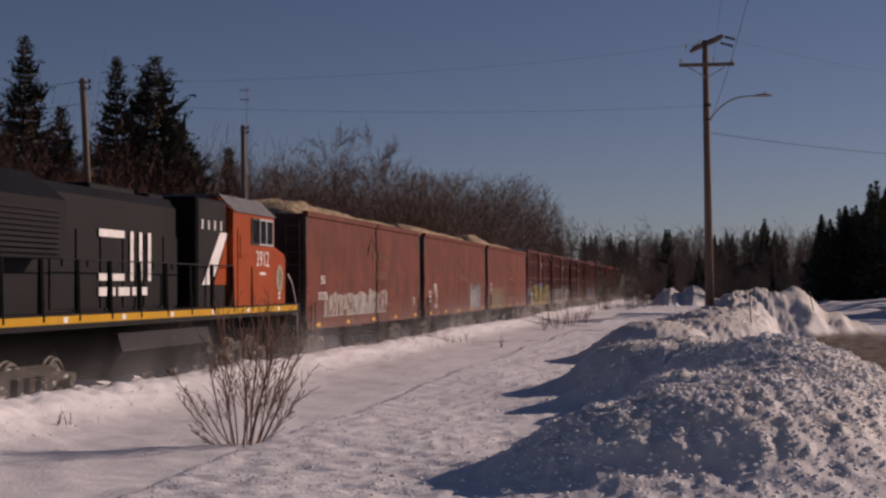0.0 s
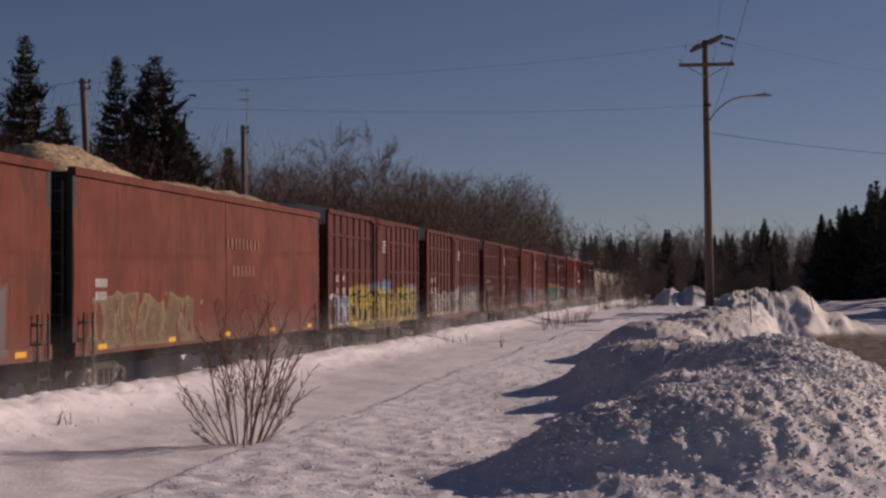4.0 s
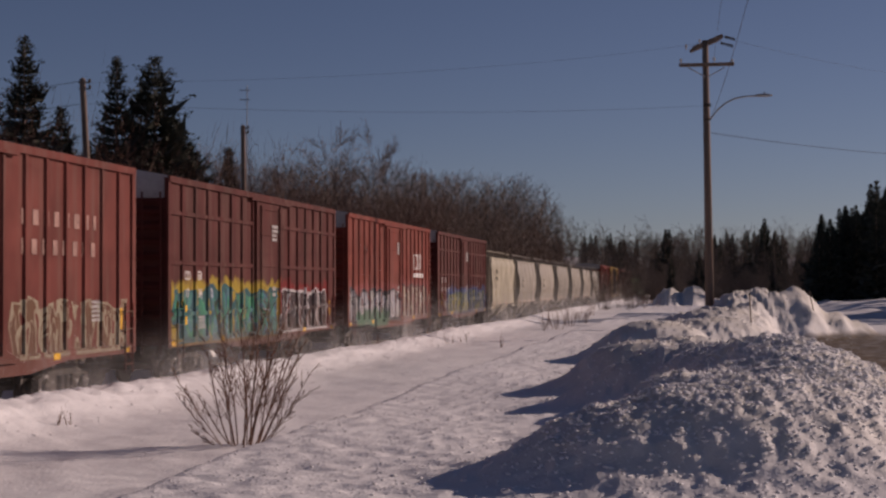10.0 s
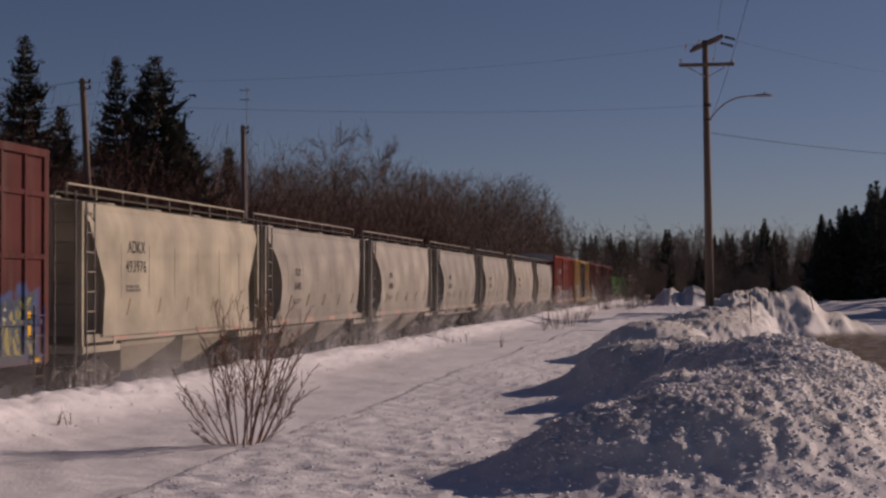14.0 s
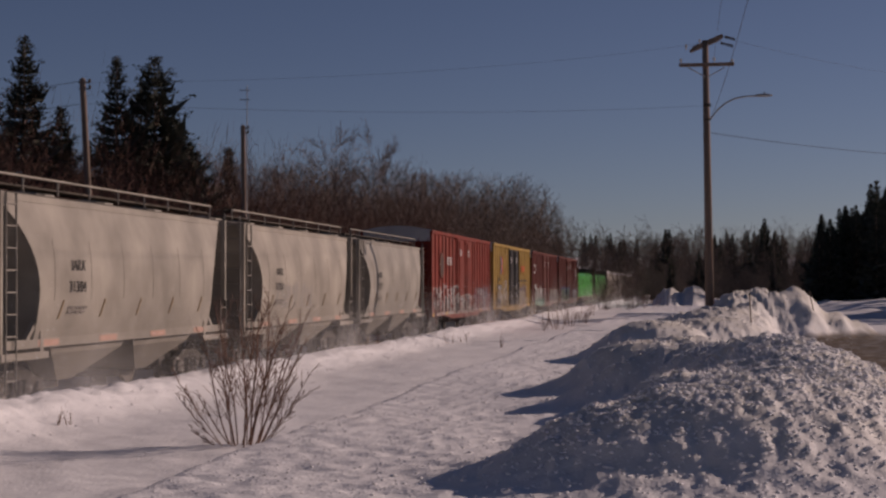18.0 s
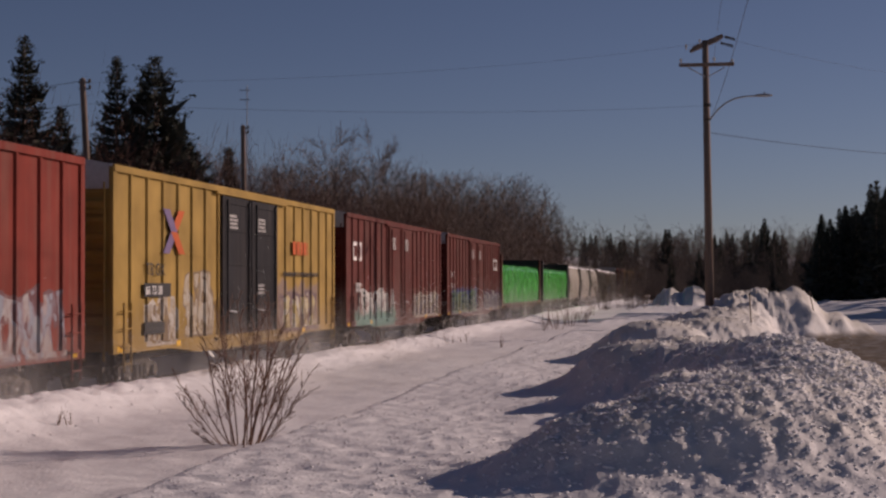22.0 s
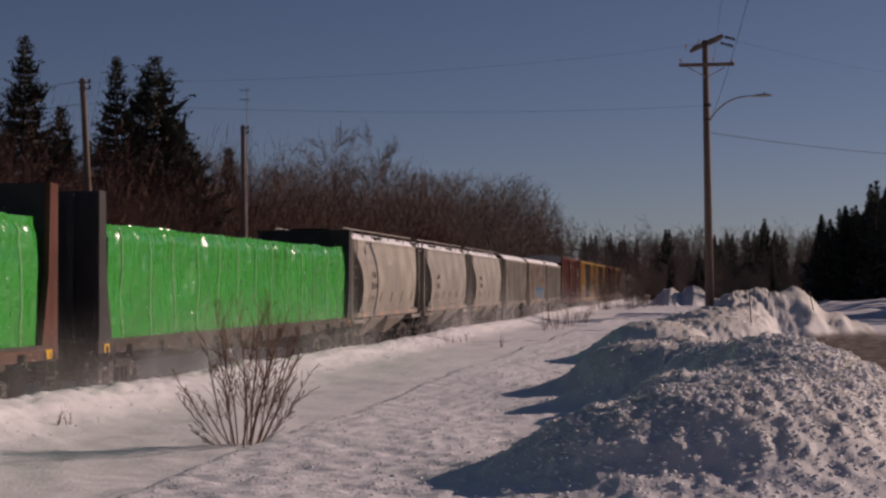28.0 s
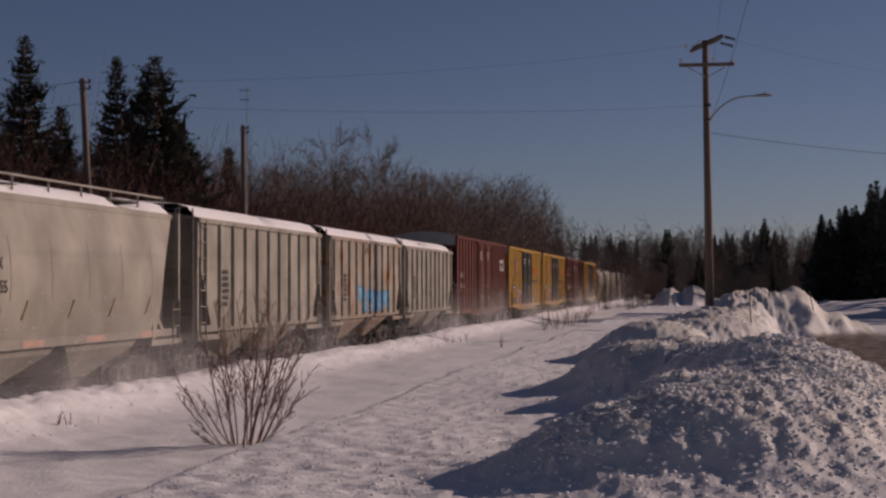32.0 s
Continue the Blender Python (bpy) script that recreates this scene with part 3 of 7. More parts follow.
        for d0, d1 in doors:
            bm = bmesh.new()
            box(bm, *sorted((s * (W + 0.005), s * (W + 0.07))), d0, d1, Z0 + 0.16, Z1 - 0.16)
            door = part("door", bm, dp, car, "sliding side door with raised frame")
            for z in (1.25, 1.95, 2.75, 3.55, 4.2):
                bm = bmesh.new()
                box(bm, *sorted((s * (W + 0.07), s * (W + 0.095))), d0 + 0.05, d1 - 0.05, z - 0.04, z + 0.04)
                part("batten", bm, dp, door)
            for y in (d0, d1 - 0.1):
                bm = bmesh.new()
                box(bm, *sorted((s * (W + 0.07), s * (W + 0.10))), y, y + 0.1, Z0 + 0.16, Z1 - 0.16)
                part("door_stile", bm, dp, door)
            for y in (d0 + 0.32, d1 - 0.32):
                bm = bmesh.new()
                rod(bm, (s * (W + 0.12), y, Z0 + 0.2), (s * (W + 0.12), y, Z1 - 0.25), 0.024, n=5)
                part("lock_rod", bm, dp, door)
            bm = bmesh.new()
            rod(bm, (s * (W + 0.15), d0 + 0.32, 1.65), (s * (W + 0.15), d0 + 0.95, 1.6), 0.024, n=5)
            part("door_handle", bm, GALV, door)
            bm = bmesh.new()
            box(bm, *sorted((s * (W + 0.02), s * (W + 0.13))), d0 - 0.5, d1 + 1.0, Z0 + 0.06, Z0 + 0.13)
            part("door_track", bm, paint, car)
            bm = bmesh.new()
            box(bm, *sorted((s * (W + 0.02), s * (W + 0.12))), d0 - 0.5, d1 + 1.0, Z1 - 0.15, Z1 - 0.09)
            part("door_hood", bm, paint, car)
    bm = bmesh.new()
    box(bm, -0.35, 0.35, -half + 0.5, half - 0.5, 0.62, 1.04)
    for i in range(7):
        y = -half + 3.6 + (length - 7.2) * i / 6
        box(bm, -1.3, 1.3, y - 0.06, y + 0.06, 0.8, 1.03)
    rod(bm, (0.5, 0.5, 0.75), (0.5, 2.2, 0.75), 0.2, n=8)
    part("underframe", bm, STEEL_DARK, car)
    bm = bmesh.new()
    rod(bm, (-0.7, half + 0.16, 3.0), (-0.7, half + 0.2, 3.0), 0.28, n=14)
    part("brake_wheel", bm, STEEL_DARK, car)
    for y in (-half + 0.35, -half + 3.9, half - 3.9, half - 0.45):
        bm = bmesh.new()
        box(bm, W + 0.052, W + 0.057, y - 0.18, y + 0.1, Z0 + 0.03, Z0 + 0.14)
        part("reflector", bm, YELLOW, car, "yellow reflective strip")
    for k in marks:
        k(car, half)
    return launch(car, front + half)


def even_ribs(length, gap, step_):
    n = max(1, round((length / 2 - gap) / step_))
    d = (length / 2 - gap) / n
    return [s * (gap + d * i) for s in (-1, 1) for i in range(0, n)]


def stencils(car, half):
    bars("stencil_block", 4, -half + 2.15, 1.5, 0.55, 0.05, car, STENCIL, seed=3)
    bars("stencil_block", 5, half - 2.2, 1.9, 0.6, 0.055, car, STENCIL, seed=4)
    bars("stencil_block", 4, 0.25, 3.72, 0.62, 0.075, car, STENCIL, 1.55, seed=5)
    bars("stencil_block", 2, 0.3, 2.1, 0.35, 0.1, car, STENCIL, 1.55, seed=6)


def reporting(a, b, first=1.16, size=0.27, z=2.36):
    """Reporting mark and number, a group to a panel between the ribs."""
    def put(car, half):
        for k, word in enumerate(a):
            lettering(word, size, -half + first + 0.93 * k, z, car, WHITE, name="reporting_mark", spread=1.1)
        for k, word in enumerate(b):
            lettering(word, size, -half + first + 0.04 + 0.93 * k, z - 0.39, car, WHITE, name="car_number", spread=1.1)
        for y in (-half + 1.22, half - 0.75):
            bm = bmesh.new()
            box(bm, 1.458, 1.463, y, y + 0.13, 1.38, 1.80)
            part("reflector", bm, YELLOW, car, "upright yellow reflective strip")
    return put


def emblem(y, z, w, h, material=None):
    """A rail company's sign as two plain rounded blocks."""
    def put(car, half):
        bm = bmesh.new()
        for k, (a, b) in enumerate(((0.0, 0.42), (0.55, 1.0))):
            box(bm, 1.463, 1.468, y + a * w, y + b * w, z, z + h * 0.2)
            box(bm, 1.463, 1.468, y + a * w, y + b * w, z + h * 0.8, z + h)
            box(bm, 1.463, 1.468, y + a * w, y + (a + 0.1) * w, z + h * 0.2, z + h * 0.8)
            if k:
                box(bm, 1.463, 1.468, y + (b - 0.1) * w, y + b * w, z + h * 0.2, z + h * 0.8)
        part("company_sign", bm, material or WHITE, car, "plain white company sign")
    return put


def shield(y, z, w, h):
    def put(car, half):
        bm = bmesh.new()
        pts = [(-0.5, 0.45), (-0.42, 0.5), (0.42, 0.5), (0.5, 0.45), (0.48, -0.1), (0.3, -0.36), (0, -0.5), (-0.3, -0.36), (-0.48, -0.1)]
        o = [(y + a * w, z + b * h) for a, b in pts]
        i = [(y + a * w * 0.90, z + b * h * 0.93) for a, b in pts]
        vo = [bm.verts.new((1.524, a, b)) for a, b in o]
        vi = [bm.verts.new((1.524, a, b)) for a, b in i]
        for k in range(len(pts)):
            j = (k + 1) % len(pts)
            bm.faces.new((vo[k], vo[j], vi[j], vi[k]))
        part("shield_sign", bm, WORN, car, "faded pale shield outline")
    return put


# ---------------------------------------------------------------- chip gondolas
def gondola(front, paint, label, marks=(), seed=1):
    length, W, Z0, Z1 = 18.7, 1.5, 1.12, 4.22
    half = length / 2
    car = empty("gondola_car")
    tagged(car, label, "gondola car", "wood chip gondolas")
    for s in (-1, 1):
        for a, b in ((-half, -0.02), (0.02, half)):
            bm = bmesh.new()
            n = 8
            rings = []
            for z in (Z0, Z0 + 0.5, 2.4, Z1):
                bulge = 0.03 * math.sin(math.pi * (z - Z0) / (Z1 - Z0))
                rings.append([(s * (W - 0.08), a, z), (s * (W + bulge), a, z), (s * (W + bulge), b, z), (s * (W - 0.08), b, z)])
            loft(bm, rings)
            part("side_panel", bm, paint, car, "smooth welded side sheet")
        bm = bmesh.new()
        box(bm, *sorted((s * (W - 0.1), s * (W + 0.06))), -half - 0.02, half + 0.02, Z1 - 0.02, Z1 + 0.13)
        part("top_chord", bm, paint, car)
        bm = bmesh.new()
        box(bm, *sorted((s * (W - 0.06), s * (W + 0.055))), -half, half, Z0 - 0.15, Z0 + 0.10)
        part("side_sill", bm, paint, car)
        e = s * half
        bm = bmesh.new()
        box(bm, -W + 0.1, W - 0.1, *sorted((e - s * 0.5, e - s * 0.42)), Z0, Z1 - 0.05)
        wall = part("end_wall", bm, BLACK, car, "black recessed end wall")
        for i in range(6):
            z = Z0 + 0.3 + i * 0.55
            bm = bmesh.new()
            box(bm, -W + 0.1, W - 0.1, *sorted((e - s * 0.42, e - s * 0.28)), z, z + 0.12)
            part("end_rib", bm, BLACK, wall)
        for x in (-W + 0.05, W - 0.05):
            bm = bmesh.new()
            box(bm, x - 0.06, x + 0.06, *sorted((e - s * 0.14, e + s * 0.03)), Z0 - 0.1, Z1)
            part("end_post", bm, BLACK, car)
        coupler(car, e - s * 0.1, s)
        ladder(car, e - s * 0.5 - 0.22, e - s * 0.5 + 0.22, 0.5, 1.75, W + 0.1, STEEL_DARK, 4, "side_ladder")
        end_ladder(car, s, e, STEEL_DARK, 0.8, 4.1)
        truck(car, e - s * 2.7)
    bm = bmesh.new()
    box(bm, -0.4, 0.4, -half + 0.5, half - 0.5, 0.6, 1.0)
    box(bm, -W + 0.1, W - 0.1, -half + 0.45, half - 0.45, 1.0, 1.12)
    part("underframe", bm, STEEL_DARK, car)
    for i in range(5):
        y = -half + 1.3 + i * (length - 2.6) / 4
        bm = bmesh.new()
        box(bm, W + 0.057, W + 0.062, y - 0.22, y + 0.22, Z0 - 0.07, Z0 + 0.03)
        part("reflector", bm, YELLOW, car, "yellow reflective strip")
    for k in marks:
        k(car, half)
    launch(car, front + half)
    # the heaped load
    ny, nx = 190, 34
    gy, gx = np.meshgrid(np.linspace(-half + 0.5, half - 0.5, ny), np.linspace(-W + 0.08, W - 0.08, nx), indexing="ij")
    edge = np.clip(1 - (np.abs(gx) / (W - 0.08)) ** 2.5, 0, 1) * np.clip((half - 0.45 - np.abs(gy)) / 0.8, 0, 1) ** 0.5
    gz = 4.13 + edge * (0.26 + 0.42 * fbm(gy * 0.6 + seed * 9, gx * 0.5, 3, seed) + 0.22 * np.exp(-((gy + half - 3.2) / 2.2) ** 2)) + 0.16 * (fbm(gy * 2.6, gx * 2.6, 4, seed + 4) - 0.4) + 0.05 * (hash2(np.floor(gy * 9), np.floor(gx * 9), seed) - 0.5)
    top = np.stack([gx.ravel(), gy.ravel(), gz.ravel()], 1)
    i = (np.arange(ny - 1)[:, None] * nx + np.arange(nx - 1)[None, :]).ravel()
    load = raw_mesh("wood_chip_load", top, np.stack([i, i + nx, i + nx + 1, i + 1], 1), CHIPS, True)
    tagged(load, "heaped pale wood chips filling the gondola", "wood chips", "wood chip loads", "stuff")
    launch(load, front + half)


# ---------------------------------------------------------------- covered hoppers
def hopper(front, length, paint, label, shape="round", snow=0.0, marks=(), rails=True, trim=None, pipe=False, group="covered hoppers of the train"):
    half = length / 2
    trim = trim or paint
    Z0, Z1 = 1.28, 3.74
    car = empty("hopper_car")
    tagged(car, label, "hopper car", group)

    def width(z):
        t = (z - Z0) / (Z1 - Z0)
        if shape == "round":
            return 1.30 + 0.27 * math.sin(math.pi * min(1, 0.12 + 0.80 * t)) ** 0.8 - 0.10 * t ** 3
        if shape == "flat":
            return 1.50 - 0.16 * max(0.0, t - 0.86) / 0.14
        return 1.46

    def reach(z):
        t = (z - Z0) / (Z1 - Z0)
        if shape == "round":
            return half - 0.05 - 1.35 * (1 - max(0.0, 1 - (1 - t) / 0.68) ** 2)
        if shape == "flat":
            return half - 0.05 - (1.05 * (1 - t) / 0.6 if t > 0.4 else 1.05 - 0.12 * (0.4 - t) / 0.4)
        return half - 0.05 - max(0.0, 0.72 - t) * 1.9 * 0.75
    levels = [Z0 + (Z1 - Z0) * i / 14 for i in range(15)]
    sx = 12
    bm = bmesh.new()
    for s in (-1, 1):
        rows = []
        for z in levels:
            r, w = reach(z), width(z)
            rows.append([bm.verts.new((s * w, -r + 2 * r * j / sx, z)) for j in range(sx + 1)])
        for a, b in zip(rows, rows[1:]):
            for j in range(sx):
                bm.faces.new((a[j], a[j + 1], b[j + 1], b[j]))
    part("side_sheet", bm, paint, car, smooth=True)
    for s in (-1, 1):
        bm = bmesh.new()
        rows = []
        for z in levels:
            r, w = reach(z), width(z)
            rr = r - (0.10 if shape != "round" else 0.05)
            rows.append([bm.verts.new((w * k, s * (r if abs(k) == 1 else rr), z)) for k in (-1, -0.9, 0, 0.9, 1)])
        for a, b in zip(rows, rows[1:]):
            for j in range(4):
                bm.faces.new((a[j], a[j + 1], b[j + 1], b[j]))
        part("slope_sheet", bm, trim, car, "inward sloping end sheet", smooth=shape == "round")
    bm = bmesh.new()
    r, w = reach(Z1), width(Z1)
    arch = [(k, 0.17 * (1 - abs(k) ** 2.2)) for k in (-1, -0.85, -0.6, -0.3, 0, 0.3, 0.6, 0.85, 1)]
    loft(bm, [[(w * k, y, Z1 + h) for k, h in arch] + [(w, y, Z1 - 0.03), (-w, y, Z1 - 0.03)] for y in (-r, r)])
    part("roof", bm, trim, car)
    bm = bmesh.new()
    box(bm, w - 0.03, w + 0.05, -r, r, Z1 - 0.1, Z1 + 0.01)
    box(bm, -w - 0.05, -w + 0.03, -r, r, Z1 - 0.1, Z1 + 0.01)
    part("roof_edge", bm, trim, car)
    if shape == "ribbed":
        for s in (-1, 1):
            n = 11
            for i in range(n):
                y = -half + 0.55 + (length - 1.1) * i / (n - 1)
                z0 = Z0
                while reach(z0) < abs(y) and z0 < Z1 - 0.3:
                    z0 += 0.1
                bm = bmesh.new()
                loft(bm, [[(s * 1.455, y - 0.06, z), (s * 1.53, y - 0.03, z), (s * 1.53, y + 0.03, z), (s * 1.455, y + 0.06, z)] for z in (z0, Z1 - 0.05)])
                part("rib", bm, paint, car)
    else:
        # faint upright dents: their shading is put into thin darker strips
        for s in (-1, 1):
            for k in range(6):
                y = (k - 2.5) * half * 0.27
                bm = bmesh.new()
                ring = [[(s * (width(z) + 0.003), y - 0.014, z), (s * (width(z) + 0.008), y, z), (s * (width(z) + 0.003), y + 0.014, z)] for z in levels[4:11]]
                loft(bm, ring, closed=False)
                part("dent_line", bm, DENT_TONE, car)
    for s in (-1, 1):
        bm = bmesh.new()
        x0, x1 = sorted((s * 1.38, s * 1.455))
        box(bm, x0, x1, -half + 0.2, half - 0.2, Z0 - 0.10, Z0 + 0.05)
        part("side_sill", bm, trim, car)
        e = s * half
        for x in (-1.42, 1.42):
            bm = bmesh.new()
            box(bm, x - 0.05, x + 0.05, *sorted((e - s * 0.12, e - s * 0.02)), 0.98, Z1 + 0.02)
            part("end_post", bm, trim, car)
            bm = bmesh.new()
            box(bm, x - 0.05, x + 0.05, *sorted((e - s * 1.75, e - s * 1.62)), 1.0, Z0 + 0.55)
            loft(bm, [[(xx, e - s * 1.75, Z0 + 0.5), (xx, e - s * 1.62, Z0 + 0.5), (xx, e - s * 1.0, Z0 + 0.02), (xx, e - s * 1.15, Z0 + 0.02)] for xx in (x - 0.04, x + 0.04)])
            part("bolster_web", bm, trim, car)
        bm = bmesh.new()
        box(bm, -1.5, 1.5, *sorted((e - s * 1.9, e)), 1.0, 1.12)
        part("end_platform", bm, trim, car)
        end_ladder(car, s, e, LADDER_GREY, 0.6, Z1 + 0.2, 1.0)
        ladder(car, e - s * 0.35 - 0.2, e - s * 0.35 + 0.2, 0.5, Z1 if s < 0 else 1.9, 1.5, LADDER_GREY, 9 if s < 0 else 4, "side_ladder")
        coupler(car, e + s * 0.02, s)
        truck(car, e - s * 1.55)
    nb = 2 if length < 13.2 else 3
    for i in range(nb):
        yc = (i - (nb - 1) / 2) * (length - 4.6) / nb * 1.05
        hw = (length - 4.6) / nb * 0.5
        bm = bmesh.new()
        loft(bm, [[(-1.40, yc - hw, Z0), (1.40, yc - hw, Z0), (1.40, yc + hw, Z0), (-1.40, yc + hw, Z0)], [(-1.30, yc - hw * 0.86, 1.04), (1.30, yc - hw * 0.86, 1.04), (1.30, yc + hw * 0.86, 1.04), (-1.30, yc + hw * 0.86, 1.04)], [(-0.85, yc - 0.34, 0.50), (0.85, yc - 0.34, 0.50), (0.85, yc + 0.34, 0.50), (-0.85, yc + 0.34, 0.50)]])
        part("outlet_chute", bm, trim, car)
        bm = bmesh.new()
        box(bm, -0.55, 0.55, yc - 0.45, yc + 0.45, 0.34, 0.50)
        part("outlet_gate", bm, STEEL_DARK, car)
    bm = bmesh.new()
    box(bm, -0.3, 0.3, -half + 0.2, half - 0.2, 0.72, 1.0)
    part("centre_sill", bm, STEEL_DARK, car)
    if pipe:
        bm = bmesh.new()
        rod(bm, (1.42, -half + 2.1, 0.98), (1.42, half - 2.1, 0.98), 0.04, n=6)
        for i in range(3):
            y = -half + 2.6 + i * (length - 5.2) / 2
            box(bm, 1.40, 1.44, y - 0.02, y + 0.02, 0.96, 1.2)
        part("brake_pipe", bm, paint, car, "pale pipe below the side sill")
    bm = bmesh.new()
    for x in (-0.75, 0.75):
        box(bm, x - 0.25, x + 0.25, -r - 0.1, r + 0.1, Z1 + 0.19, Z1 + 0.22)
    part("running_board", bm, STEEL_DARK, car)
    for i in range(4):
        y = -r + 2 * r * (i + 0.5) / 4
        bm = bmesh.new()
        rod(bm, (0, y, Z1 + 0.13), (0, y, Z1 + 0.27), 0.42, 0.38, n=14)
        part("roof_hatch", bm, trim, car)
    if rails:
        for s in (-1, 1):
            bm = bmesh.new()
            x = s * 1.12
            n = 9
            for i in range(n):
                y = -r + 0.1 + (2 * r - 0.2) * i / (n - 1)
                rod(bm, (x, y, Z1 + 0.1), (x, y, Z1 + 0.36), 0.02, n=5)
            rod(bm, (x, -r + 0.1, Z1 + 0.36), (x, r - 0.1, Z1 + 0.36), 0.024, n=5)
            part("roof_handrail", bm, trim, car)
    if snow:
        ny, nx = 60, 12
        gy, gx = np.meshgrid(np.linspace(-r + 0.05, r - 0.05, ny), np.linspace(-1, 1, nx), indexing="ij")
        keep = step(0.62 - snow, 0.95 - snow, fbm(gy * 0.8 + front, gx * 1.5, 3, int(front) % 50))
        gz = Z1 + 0.17 * (1 - np.abs(gx) ** 2.2) + 0.05 + 0.28 * snow * keep * (1 - np.abs(gx) ** 8) - 0.12 * (1 - keep) - 0.10 * (np.abs(gx) > 0.98)
        v = np.stack([(gx * (w + 0.01)).ravel(), gy.ravel(), gz.ravel()], 1)
        i = (np.arange(ny - 1)[:, None] * nx + np.arange(nx - 1)[None, :]).ravel()
        cap = raw_mesh("snow_cap", v, np.stack([i, i + nx, i + nx + 1, i + 1], 1), SNOW_LUMP, True)
        cap.parent = car
        tagged(cap, "white snow lying on the roof")
    for k in marks:
        k(car, half)
    return launch(car, front + half)


def hopper_marks(a, b, x=1.575, dy=2.75, colour=None, z=2.5, size=0.28):
    def put(car, half):
        ink = colour or CHAR

        def skin(h):
            t = (h - 1.28) / 2.46
            return x if x < 1.55 else 1.30 + 0.27 * math.sin(math.pi * min(1, 0.12 + 0.80 * t)) ** 0.8 - 0.10 * t ** 3 + 0.014
        lettering(a, size, -half + dy, z, car, ink, skin(z + 0.1), "reporting_mark", 1.08)
        lettering(b, size, -half + dy - 0.1, z - 0.38, car, ink, skin(z - 0.28), "car_number", 1.16)
        bars("stencil_block", 2, -half + dy - 0.1, z - 0.68, 0.9, 0.05, car, FAINT_INK, skin(z - 0.68) + 0.004, seed=int(half * 10))
        for i in range(5):
            y = -half + 2.3 + i * (2 * half - 4.6) / 4
            bm = bmesh.new()
            lo, hi = skin(1.66), skin(1.98)
            loft(bm, [[(lo + k, y - 0.05, 1.66), (lo + k, y - 0.01, 1.66), (hi + k, y + 0.17, 1.98), (hi + k, y + 0.13, 1.98)] for k in (-0.03, 0.004)])
            part("slanted_marker", bm, MARKER, car, "faded orange slanted strip")
        for i in range(4):
            y = -half + 2.0 + i * (2 * half - 4.0) / 3
            bm = bmesh.new()
            box(bm, 1.457, 1.462, y - 0.45, y + 0.45, 1.20, 1.31)
            part("reflector", bm, PALE_RED, car, "faded reflective strip")
    return put


